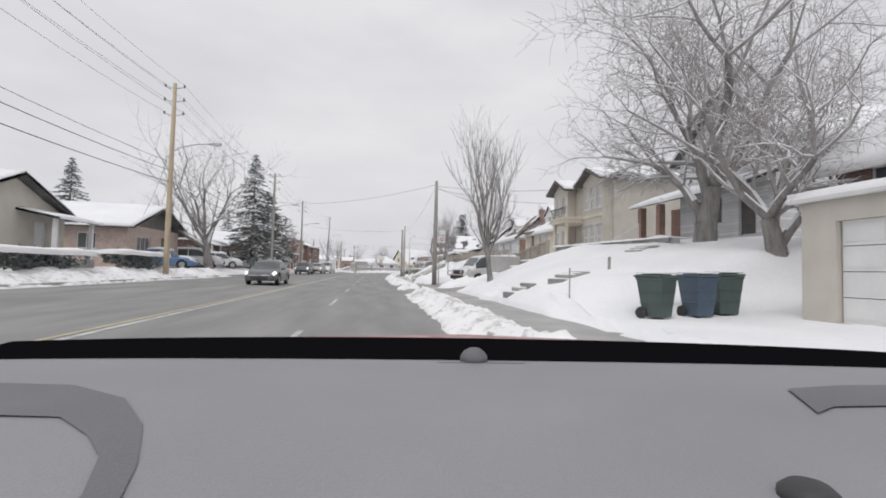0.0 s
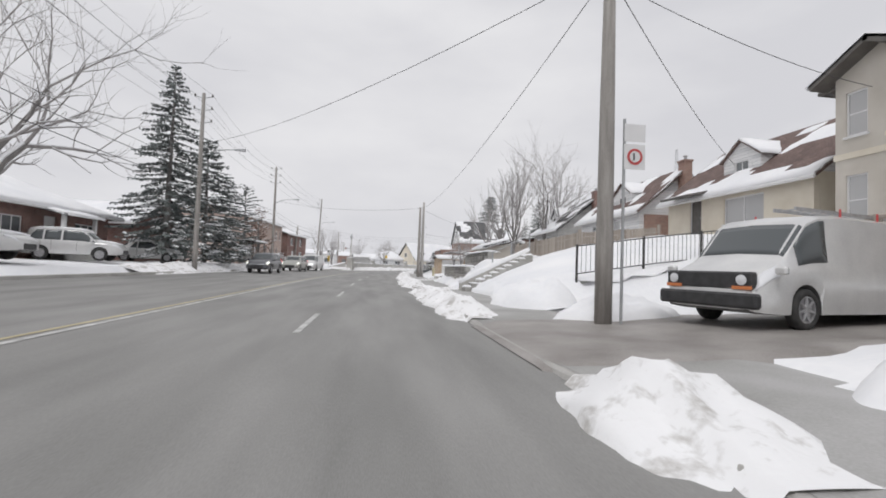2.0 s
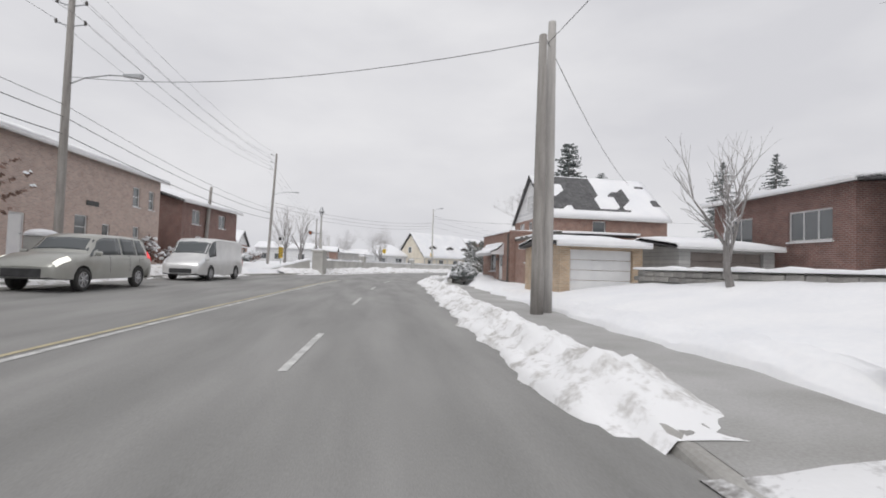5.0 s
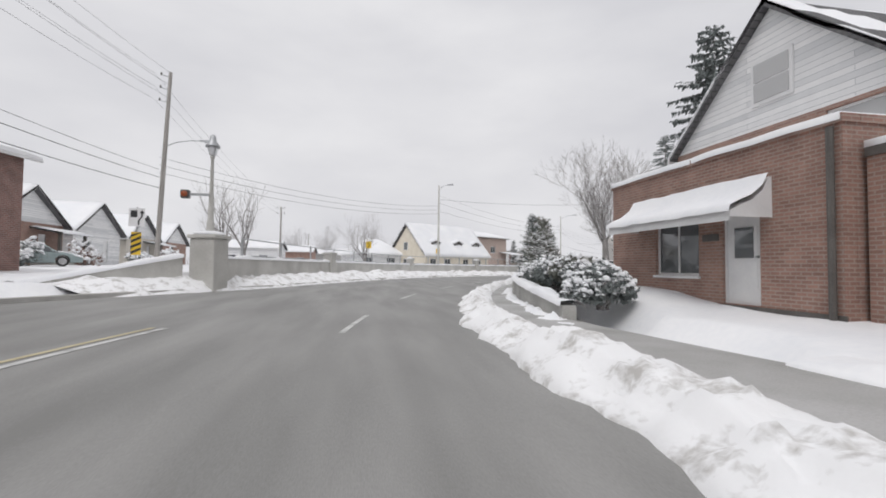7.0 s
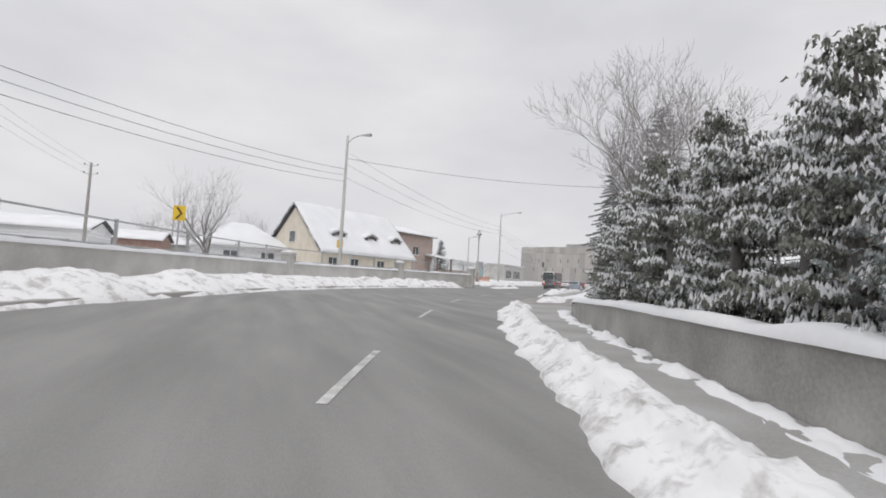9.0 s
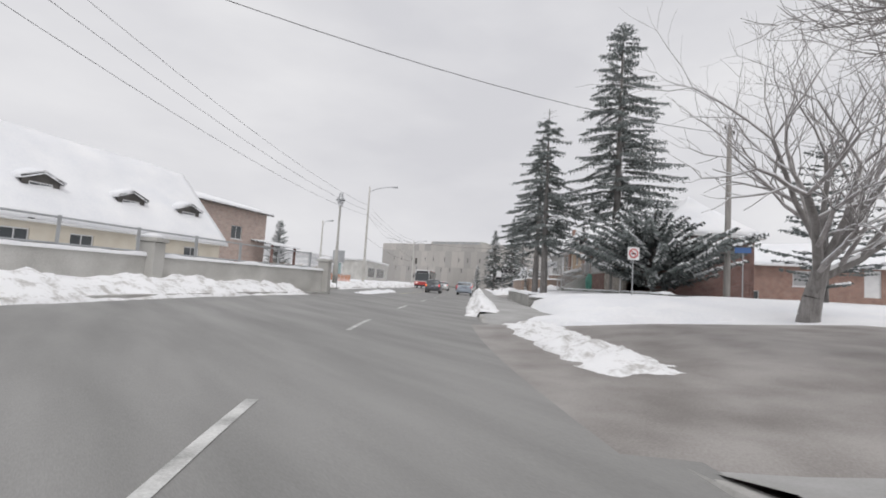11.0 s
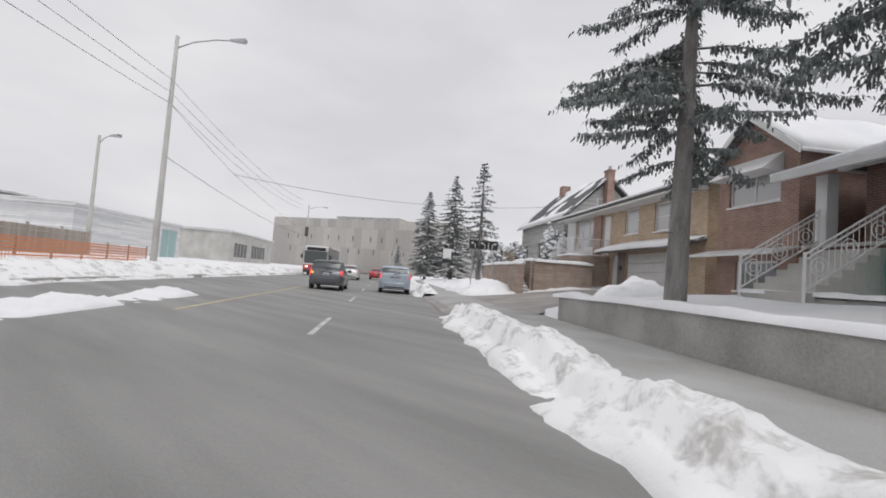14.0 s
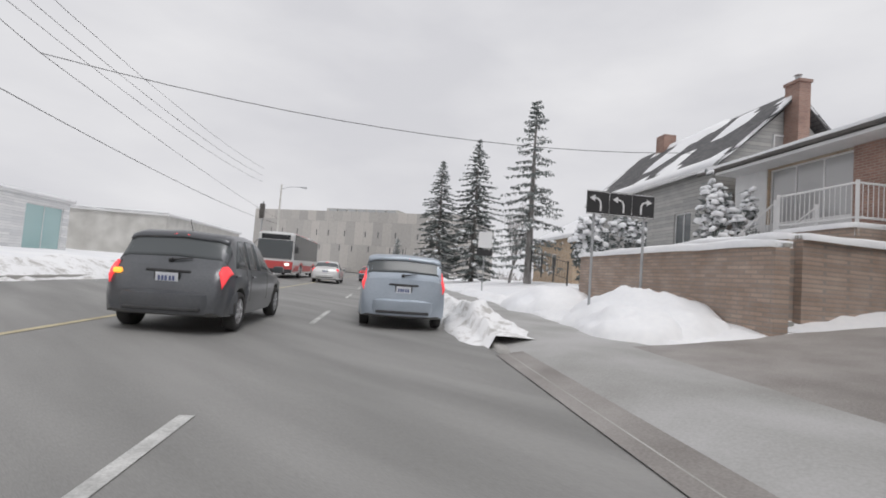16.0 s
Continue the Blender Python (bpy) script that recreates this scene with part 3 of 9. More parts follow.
# ---- driveways, draped on the ground ----
def drape(name, s0, s1, d0, d1, taper, mat, label, cuts=18):
    """taper: metres by which the band shifts along the road on its way up."""
    v, f = [], []
    n, m = cuts + 1, max(3, int((d1 - d0) / 0.4))
    for j in range(n):
        for k in range(m):
            d = d0 + (d1 - d0) * k / (m - 1)
            u = j / (n - 1)
            s = s0 + (s1 - s0) * u + taper * k / (m - 1)
            s += 0.3 * noise.noise(Vector((d * 0.9, round(u) * 7.0, s0))) * abs(2 * u - 1)
            q = spot(s, d)
            z = q.z + (0.0 if d > 5.0 else 0.012)
            if d <= 5.0:
                z = max(q.z - 0.03, float(np.interp(d, [1.9, 2.2, 2.9, 4.5, 5.0], [-0.015, 0.05, 0.10, 0.145, 0.15])) + (0.09 * min(1.0, max(0.0, (d - 2.2) / 1.5)) if s > 148 else 0)) + 0.012
            if j in (0, n - 1):
                z -= 0.12
            v.append((q.x, q.y, z))
    f = [(j * m + k, (j + 1) * m + k, (j + 1) * m + k + 1, j * m + k + 1) for j in range(n - 1) for k in range(m - 1)]
    ob = mesh_object(name, v, [tuple(reversed(q)) for q in f], mat, smooth=True)
    return tagged(ob, label, "driveway", kind="structure")


for dv, mt, lab in zip(DRIVES, (DRIVE, DRIVE, SLUSH, SLUSH, DRIVE), ("brownish wet asphalt driveway cut through the snow", "wet asphalt driveway where a white van stands", "steep dark driveway between a stair and walls", "snowy driveway in front of a small garage", "broad wet asphalt driveway with scraps of snow")):
    drape("driveway", *dv, mt, lab)

# ---- trees ----
def bare_tree_mesh(seed, tall, spread, trunk, levels=5, upright=0.5, forks=3, first=0.22, snowy=True, droop=0.0, limb=0.55):
    """A leafless tree: tapered trunk and limbs, with snow lying along the upper side of the boughs. Returns trunk and crown shapes."""
    rnd = random.Random(seed)
    wood, twigs, snow = Shape(), Shape(), Shape()

    def bough(p, d, length, r, level):
        n = 4 if level < 2 else 3
        q, way = p, d.normalized()
        for k in range(n):
            bend = Vector((rnd.uniform(-1, 1), rnd.uniform(-1, 1), rnd.uniform(-0.6, 0.8))) * (0.16 + 0.05 * level)
            way = (way + bend + Vector((0, 0, 0.07 * upright - droop * 0.05 * level))).normalized()
            e = q + way * (length / n)
            r2 = r * (1 - 0.42 * (k + 1) / n)
            r1 = r * (1 - 0.42 * k / n)
            tgt = wood if level < 2 else twigs
            tgt.tube(q, e, r1, r2, 7 if level == 0 else 5 if level < 3 else 3, caps=False)
            if snowy and level > 0 and r1 > 0.009 and abs(way.z) < 0.85 and rnd.random() < 0.9:
                up = Vector((0, 0, r1 * 0.8 + 0.006))
                snow.tube(q + up, e + up * 0.85, r1 * 0.72 + 0.005, r2 * 0.72 + 0.005, 4, caps=False)
            if level < levels:
                kids = forks if k == n - 1 else (1 if level > 0 or k >= 1 else 0)
                if level == 0 and k == n - 1:
                    kids = forks + 1
                for c in range(kids):
                    g = rnd.uniform(0, 2 * math.pi) if k < n - 1 else 2 * math.pi * (c + rnd.uniform(-0.2, 0.2)) / max(1, kids)
                    side = way.orthogonal().normalized()
                    side = (Matrix.Rotation(g, 3, way) @ side)
                    tilt = rnd.uniform(0.35, 0.8) * spread
                    nd = (way * math.cos(tilt) + side * math.sin(tilt)).normalized()
                    nd = (nd + Vector((0, 0, 0.22 * upright))).normalized()
                    ratio = rnd.uniform(0.55, 0.78) * (1.0 if k == n - 1 else 0.85)
                    bough(e, nd, length * ratio * (limb / 0.55 if level == 0 else 1), max(0.006, r2 * rnd.uniform(0.5, 0.72)), level + 1)
            q = e

    bough(Vector((0, 0, -0.3)), Vector((0, 0, 1)), tall * first + 0.3, trunk, 0)
    top = max(v[2] for v in twigs.v)
    k = tall / top
    for sh in (wood, twigs, snow):
        sh.v = [(x * k, y * k, z * k if z > 0 else z) for x, y, z in sh.v]
    return wood, twigs, snow


BARE = {}
PLACED = set()


def bare_tree(kind, p, turn=0, label="", scale=1.0, **how):
    if kind not in BARE:
        wood, twigs, snow = bare_tree_mesh(**how)
        ob = thing("bare_tree", "leafless deciduous tree with snow along its boughs", "tree")
        wood.make("trunk", BARK, ob, smooth=True)
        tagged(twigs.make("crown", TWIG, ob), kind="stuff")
        if snow.v:
            tagged(snow.make("snow", SNOW, ob, "snow lying on the boughs"), kind="stuff")
        ob.matrix_world = pose(0, 0, -500)
        BARE[kind] = ob
    src = BARE[kind]
    if src in PLACED:
        ob = copy_thing(src, Matrix.Translation(p) @ pose(0, 0, 0, 0, 0, turn) @ Matrix.Scale(scale / src.scale.x, 4))
    else:
        ob = src
        PLACED.add(src)
        ob.matrix_world = Matrix.Translation(p) @ pose(0, 0, 0, 0, 0, turn) @ Matrix.Scale(scale, 4)
    if label:
        ob["label"] = label
    return ob


def conifer_mesh(seed, tall, wide, bare=0.12, droop=0.5, gap=0.0, snowy=0.3, taper=1.0, hang=0.5, dense=1.0, rise=0.1, size=1.0, snag=0.0, step=0.3, twigs=0, fine=1.0):
    """A conifer: trunk, boughs set spirally that arch down and lift at the tip, each feathered with hanging sprays of needles, and snow caught in patches on them. snag: bare share at the top."""
    rnd = random.Random(seed)
    trunk, needle, snow = Shape(), Shape(), Shape()
    lean = Vector((rnd.uniform(-0.012, 0.012), rnd.uniform(-0.012, 0.012), 0))
    axis = lambda z: Vector((0, 0, z)) + lean * z
    rb = tall * 0.014 + 0.07
    for k in range(6):
        z0, z1 = tall * 0.985 * k / 6 - (0.4 if k == 0 else 0), tall * 0.985 * (k + 1) / 6
        trunk.tube(axis(z0), axis(z1), rb * (1 - k / 6.3) + 0.008, rb * (1 - (k + 1) / 6.3) + 0.008, 9 if k < 3 else 6, caps=False)

    def spray(p, tip, w, white):
        d = tip - p
        sd = d.cross(Vector((0, 0, 1)))
        sd = (sd.normalized() if sd.length > 1e-4 else Vector((1, 0, 0))) * w
        sd = (Matrix.Rotation(rnd.uniform(-0.9, 0.9), 3, d.normalized()) @ sd) if d.length > 1e-4 else sd
        m1, m2 = p + d * 0.35 + Vector((0, 0, 0.03)), p + d * 0.7
        needle.add([p, m1 + sd, m2 + sd * 0.8, tip, m2 - sd * 0.8, m1 - sd], [(0, 1, 5), (1, 2, 4, 5), (2, 3, 4)])
        if white:
            up = Vector((0, 0, 0.035))
            flat = Vector((sd.x, sd.y, sd.z * 0.3)) * 1.25
            m1, m2, e = m1 + up, m2 + up, p + d * 0.85 + up * 0.4
            snow.add([p + up * 0.5, m1 + flat, m2 + flat * 0.8, e, m2 - flat * 0.8, m1 - flat, m1 + up * 1.6, m2 + up * 1.2], [(0, 1, 6), (0, 6, 5), (1, 2, 7, 6), (6, 7, 4, 5), (2, 3, 7), (7, 3, 4)])

    z, turn = tall * bare, rnd.uniform(0, 6.3)
    while z < tall * 0.99:
        f = (z - tall * bare) / (tall * (1 - bare))
        env = wide * ((1 - f) ** taper) * min(1.0, 0.62 + 3.0 * f) + 0.1
        for c in range(5 if f < 0.85 else 4):
            turn += 2.4 + rnd.uniform(-0.5, 0.5)
            out = Vector((math.cos(turn), math.sin(turn), 0))
            side = Vector((-out.y, out.x, 0))
            lump_ = noise.noise(Vector((out.x * 1.3, out.y * 1.3, z * 0.42 + seed)))
            length = env * (0.86 + 0.42 * lump_ + rnd.uniform(-0.24, 0.16))
            if length < 0.12 or rnd.random() < gap * (0.6 - lump_):
                continue
            base = axis(z + rnd.uniform(-0.16, 0.16))
            wav = rnd.uniform(-0.2, 0.2)
            bend = droop * rnd.uniform(0.75, 1.25)
            lift = rise + (0.45 * max(0.0, f - 0.7) / 0.3)
            along = lambda u: base + out * (length * u) + side * (wav * length * u * u) + Vector((0, 0, length * (lift * u - bend * u * u + bend * 0.42 * u ** 4)))
            last = base
            for k in range(1, 4):
                q = along(k / 3.3)
                if length > 0.5:
                    trunk.tube(last, q, (0.010 + 0.011 * length) * (1.1 - k / 4), (0.010 + 0.011 * length) * (0.85 - k / 4) + 0.003, 3, caps=False)
                last = q
            if f > 1 - snag:
                continue
            n = max(3, int(length / 0.15 * dense))
            for k in range(n):
                u = 0.14 + 0.88 * (k + rnd.random()) / n
                p = along(u)
                bl = (0.13 + 0.30 * length * u * max(0.12, 1.05 - u)) * size
                patch = noise.noise(p * 0.9 + Vector((seed, 0, 5))) + 0.25 * noise.noise(p * 2.7)
                for sgn in (-1, 1):
                    r = bl * rnd.uniform(0.6, 1.25)
                    if twigs:
                        # side twigs that carry many short sprays
                        end = p + side * (sgn * r * rnd.uniform(0.6, 1.0)) + out * (r * rnd.uniform(0.2, 0.8)) - Vector((0, 0, r * hang * rnd.uniform(0.2, 1.0)))
                        white = patch > 0.62 - 1.25 * snowy
                        m = max(2, int(r / 0.1 * twigs / fine))
                        for j in range(m):
                            a = p.lerp(end, (j + rnd.random()) / m)
                            b = rnd.uniform(0.11, 0.22) * fine
                            d = (end - p).normalized() * 0.6 + Vector((rnd.gauss(0, 0.45), rnd.gauss(0, 0.45), -hang * rnd.uniform(0.1, 1.1)))
                            spray(a, a + d.normalized() * b, rnd.uniform(0.022, 0.042) * fine, white and rnd.random() < 0.6)
                        continue
                    tip = p + side * (sgn * r * rnd.uniform(0.5, 1.0)) + out * (r * rnd.uniform(0.3, 0.9)) + Vector((0, 0, -r * hang * rnd.uniform(0.3, 1.4)))
                    spray(p, tip, size * rnd.uniform(0.045, 0.085), patch > 0.62 - 1.25 * snowy and rnd.random() < 0.8)
                if twigs:
                    for _ in range(3):
                        a = p + out * rnd.uniform(-0.06, 0.06) + side * rnd.uniform(-0.08, 0.08)
                        b = rnd.uniform(0.10, 0.24) * fine * (0.5 + hang)
                        spray(a, a + Vector((rnd.uniform(-0.05, 0.05), rnd.uniform(-0.05, 0.05), -b)), rnd.uniform(0.018, 0.034) * fine, False)
                    continue
                r = (0.14 + 0.22 * hang) * rnd.uniform(0.5, 1.3) * size * (0.6 + 0.4 * min(1.0, length))
                spray(p, p + Vector((rnd.uniform(-0.1, 0.1), rnd.uniform(-0.1, 0.1), 0)) + out * r * 0.35 - Vector((0, 0, r * (0.4 + hang))), size * rnd.uniform(0.04, 0.075), False)
        z += step * rnd.uniform(0.75, 1.25) * (1.0 if f < 0.8 else 0.7)
    # dead stubs on the bare lower trunk
    zz = 1.2
    while zz < tall * bare:
        g = rnd.uniform(0, 6.3)
        r = rnd.uniform(0.3, 1.1)
        trunk.tube(axis(zz), axis(zz) + Vector((r * math.cos(g), r * math.sin(g), -0.12 * r)), 0.018, 0.005, 3, caps=False)
        zz += rnd.uniform(0.2, 0.55)
    return trunk, needle, snow


CONE = {}


def conifer(kind, p, turn=0, label="", scale=1.0, mat=None, name="spruce_tree", **how):
    if kind not in CONE:
        trunk, needle, snow = conifer_mesh(**how)
        ob = thing(name, "dark green spruce with snow on its drooping boughs", "tree")
        trunk.make("trunk", BARK, ob, smooth=True)
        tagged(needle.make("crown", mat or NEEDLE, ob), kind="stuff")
        if snow.v:
            tagged(snow.make("snow", SNOW, ob, "snow caught on the needles"), kind="stuff")
        CONE[kind] = ob
    src = CONE[kind]
    m = Matrix.Translation(p) @ pose(0, 0, 0, 0, 0, turn)
    if src in PLACED:
        ob = copy_thing(src, m @ Matrix.Scale(scale / src.scale.x, 4))
    else:
        ob = src
        PLACED.add(src)
        ob.matrix_world = m @ Matrix.Scale(scale, 4)
    if label:
        ob["label"] = label
    return ob


def shrub(name, p, wx, wy, tall, seed, label, mat=None, snowy=0.4, turn=0, count=None, size=0.2, category="shrub"):
    """A rounded uneven shrub: stems, many small leaf tufts in an irregular outline, and cushions of snow."""
    rnd = random.Random(seed)
    stem, leaf, snow = Shape(), Shape(), Shape()
    lobes = [(Vector((rnd.uniform(-0.7, 0.7) * wx, rnd.uniform(-0.7, 0.7) * wy, tall * rnd.uniform(0.25, 0.72))), rnd.uniform(0.28, 0.5)) for _ in range(9)]
    for c, r in lobes:
        stem.tube((rnd.uniform(-0.15, 0.15) * wx, rnd.uniform(-0.15, 0.15) * wy, -0.15), c, 0.03, 0.012, 4, caps=False)
    n = count or int(260 * max(wx, wy) * tall)
    for _ in range(n):
        c, r = rnd.choice(lobes)
        o = Vector((rnd.gauss(0, 1), rnd.gauss(0, 1), rnd.gauss(0, 1))).normalized() * (r * rnd.uniform(0.5, 1.05) ** 0.6)
        p0 = c + Vector((o.x * wx, o.y * wy, o.z * tall * 0.85))
        if p0.z < 0.05:
            p0.z = rnd.uniform(0.05, 0.3)
        a = Vector((rnd.gauss(0, 1), rnd.gauss(0, 1), rnd.gauss(0, 0.6))).normalized() * size * rnd.uniform(0.5, 1.2)
        b = Vector((rnd.gauss(0, 1), rnd.gauss(0, 1), rnd.gauss(0, 0.6))).normalized() * size * rnd.uniform(0.5, 1.2)
        leaf.add([p0 - a * 0.5, p0 + b * 0.5, p0 + a, p0 - b * 0.4 + Vector((0, 0, -0.06))], [(0, 1, 2), (0, 2, 3)])
        if o.z > -0.05 and rnd.random() < snowy:
            up = Vector((0, 0, 0.05))
            s = size * rnd.uniform(0.4, 1.0)
            wob = [rnd.uniform(0.65, 1.25) for _ in range(6)]
            lean = Vector((rnd.uniform(-0.3, 0.3), rnd.uniform(-0.3, 0.3), 0))
            hh = s * rnd.uniform(0.5, 0.95)
            rings = [p0 + Vector((s * q * wob[j] * math.cos(j * 1.047 + s * 40), s * q * wob[j] * math.sin(j * 1.047 + s * 40), hh * z + s * q * lean.dot(Vector((math.cos(j * 1.047 + s * 40), math.sin(j * 1.047 + s * 40), 0))))) for q, z in ((0.72, -0.35), (0.95, 0.05), (0.7, 0.72)) for j in range(6)]
            snow.add(rings + [p0 + Vector((0, 0, hh))], [(6 * t + j, 6 * t + (j + 1) % 6, 6 * t + 6 + (j + 1) % 6, 6 * t + 6 + j) for t in range(2) for j in range(6)] + [(12 + j, 12 + (j + 1) % 6, 18) for j in range(6)])
    ob = thing(name, label, category, Matrix.Translation(p) @ pose(0, 0, 0, 0, 0, turn))
    stem.make("stem", BARK, ob)
    tagged(leaf.make("crown", mat or NEEDLE, ob), kind="stuff")
    if snow.v:
        tagged(snow.make("snow", SNOW, ob, "cushions of snow on the foliage", smooth=True), kind="stuff")
    return ob

# ---- poles, street lamps and wires ----
def utility_pole(p, tall, wood, label, arms=3, both=True, lean=(0, 0), turn=0, lamp=0.0, transformer=False):
    ob = thing("utility_pole", label, "utility pole", Matrix.Translation(p) @ pose(0, 0, 0, lean[0], lean[1], turn))
    sh = Shape()
    sh.lathe([(0.17, -0.6), (0.165, 1.0), (0.14, tall * 0.6), (0.105, tall - 0.02), (0.06, tall)], 12)
    sh.make("shaft", wood, ob, smooth=True)
    for k in range(arms):
        z = tall - 0.35 - 0.85 * k
        for sg in ((-1, 1) if both else (-1,)):
            b = Shape().tube((0, 0, z), (sg * 0.55, 0, z + 0.12), 0.03, 0.025, 6)
            arm = b.make("bracket", STEEL, ob)
            ins = Shape().lathe([(0.02, 0), (0.06, 0.03), (0.045, 0.07), (0.065, 0.11), (0.03, 0.2)], 8, at=(sg * 0.55, 0, z + 0.08))
            ins.make("insulator", TRIM_D, arm, smooth=True)
    if lamp:
        cobra_arm(ob, 0, 0, lamp, 2.2)
    if transformer:
        Shape().lathe([(0.24, 0), (0.26, 0.05), (0.26, 0.8), (0.2, 0.88)], 12, at=(0.38, 0, tall * 0.62)).make("transformer", STEEL, ob, smooth=True)
    return ob


def cobra_arm(ob, turn, x, z, reach, drop=0.0):
    """A street lamp's arm and head, reaching along local +x."""
    sh = Shape()
    pts = [Vector((x, 0, z)), Vector((x + reach * 0.3, 0, z + 0.35)), Vector((x + reach * 0.7, 0, z + 0.55)), Vector((x + reach, 0, z + 0.58))]
    for a, b in zip(pts, pts[1:]):
        sh.tube(a, b, 0.032, 0.03, 8)
    arm = sh.make("lamp_arm", STEEL, ob, smooth=True)
    e = pts[-1]
    hd = Shape()
    hd.add([(e.x - 0.1, -0.06, e.z + 0.05), (e.x - 0.1, 0.06, e.z + 0.05), (e.x + 0.65, 0.15, e.z + 0.1), (e.x + 0.65, -0.15, e.z + 0.1), (e.x - 0.1, -0.06, e.z - 0.04), (e.x - 0.1, 0.06, e.z - 0.04), (e.x + 0.6, 0.15, e.z - 0.07), (e.x + 0.6, -0.15, e.z - 0.07)],
           [(0, 3, 2, 1), (4, 5, 6, 7), (0, 1, 5, 4), (1, 2, 6, 5), (2, 3, 7, 6), (3, 0, 4, 7)])
    hd.make("lamp_head", STEEL, arm)


def street_lamp(p, tall, turn, label, reach=2.2):
    ob = thing("street_lamp", label, "street lamp", Matrix.Translation(p) @ pose(0, 0, 0, 0, 0, turn))
    Shape().lathe([(0.15, -0.5), (0.145, 1.0), (0.085, tall)], 12).make("shaft", CONC, ob, smooth=True)
    cobra_arm(ob, 0, 0, tall - 0.6, reach)
    return ob


def lantern_post(p, tall, label):
    ob = thing("lantern_post", label, "street lamp", Matrix.Translation(p))
    Shape().lathe([(0.15, -0.5), (0.15, 0.5), (0.12, 0.6), (0.09, 1.6), (0.075, 1.7), (0.06, tall - 0.95), (0.09, tall - 0.92), (0.09, tall - 0.86), (0.05, tall - 0.82)], 12).make("shaft", CONC, ob, smooth=True)
    lan = Shape().lathe([(0.08, tall - 0.84), (0.14, tall - 0.78), (0.16, tall - 0.55), (0.13, tall - 0.46)], 12).make("lantern", LAMP_W, ob, smooth=True)
    hood = Shape().lathe([(0.28, tall - 0.50), (0.26, tall - 0.44), (0.13, tall - 0.26), (0.11, tall - 0.08), (0.07, tall - 0.02), (0.02, tall)], 14)
    hood.make("hood", STEEL, lan, smooth=True)
    for k in range(4):
        g = math.pi * (k / 2 + 0.25)
        Shape().tube((0.1 * math.cos(g), 0.1 * math.sin(g), tall - 0.84), (0.24 * math.cos(g), 0.24 * math.sin(g), tall - 0.48), 0.012, 0.012, 5).make("bracket", STEEL, lan)
    return ob


def wire(a, b, sag, r=0.014, name="overhead_wire", label="thin black overhead wire strung between poles"):
    a, b = Vector(a), Vector(b)
    n = 14
    pts = [a.lerp(b, k / n) - Vector((0, 0, sag * 4 * (k / n) * (1 - k / n))) for k in range(n + 1)]
    r *= 0.6
    sh = Shape()
    side = (b - a).cross(Vector((0, 0, 1))).normalized() * r
    up = Vector((0, 0, r))
    v = [p + o for p in pts for o in (side, up, -side, -up)]
    f = [(4 * j + k, 4 * j + (k + 1) % 4, 4 * j + 4 + (k + 1) % 4, 4 * j + 4 + k) for j in range(n) for k in range(4)]
    sh.add(v, f)
    return tagged(sh.make(name, WIRE), label, "overhead wire", "overhead wires")


HYDRO = [(-12.4, -3, 1.0), (-12.4, 31.06, 1.1), (-11.8, 58.6, 1.0), (-12.3, 84.9, 0.9), (-11.3, 121.2, 0.8)]
TOPS = [12.2, 12.36, 12.3, 12.75, 13.9]
for k, ((x, y, z), top) in enumerate(zip(HYDRO, TOPS)):
    lab = "tall tan wooden utility pole with three tiers of insulators" if k == 1 else "tall weathered wooden utility pole with tiers of insulators"
    utility_pole((x, y, z), top - z, WOODPOLE_T if k == 1 else WOODPOLE, lab, 3, k != 4, lamp=(top - z) * 0.62 if k in (1, 2, 3, 4) else 0.0, lean=(0, 2.2 if k == 4 else 0))
for k in range(len(HYDRO) - 1):
    (x0, y0, _), (x1, y1, _) = HYDRO[k], HYDRO[k + 1]
    for j in range(3):
        for sg in (-0.55, 0.55):
            wire((x0 + sg, y0, TOPS[k] - 0.1 - 0.85 * j), (x1 + sg, y1, TOPS[k + 1] - 0.1 - 0.85 * j), 0.7)
    for z, r in ((7.4, 0.02), (6.9, 0.028), (6.2, 0.03)):
        wire((x0, y0, z), (x1, y1, z), 0.5, r)
for j in range(3):
    wire((-11.8, 121.2, 13.8 - 0.85 * j), (-10.7, 166, 10.5 - 0.6 * j), 0.8)
    wire((-11.3, 121.2, 8.2 - 0.5 * j), (11.05, 144.0, 8.6 - 0.45 * j), 0.9, 0.02)

utility_pole((4.44, 34.03, 0.7), 7.0, WOODPOLE, "grey wooden service pole on the verge by a driveway", 0)
utility_pole((4.55, 75.2, 0.5), 7.0, WOODPOLE, "dark wooden service pole beside a paler one", 0)
utility_pole((4.95, 75.6, 0.5), 7.6, WOODPOLE_P, "pale wooden service pole beside a darker one", 0)
for a, b, sg in (((4.44, 34.03, 7.4), (-11.8, 58.6, 8.9), 0.7), ((4.44, 34.03, 7.3), (4.7, 75.3, 7.3), 0.8), ((4.44, 34.03, 7.3), (14.5, 31, 7.2), 0.3), ((4.44, 34.03, 7.2), (16.4, 45, 6.4), 0.3), ((4.44, 34.03, 7.1), (14.2, 37, 6.9), 0.25), ((4.7, 75.3, 7.4), (-12.3, 84.9, 8.6), 0.6), ((4.7, 75.3, 7.4), (14.5, 88, 6.2), 0.4), ((-12.4, 31.06, 8.4), (-16, 36, 4.6), 0.3)):
    wire(a, b, sg, 0.018)
street_lamp((11.05, 144.0, 0.6), 10.5, -35, "grey concrete street lamp with a long curved arm", 1.2)
street_lamp((40.56, 175.2, 0.35), 11.2, -49, "grey concrete street lamp with an arm over the road", 2.6)
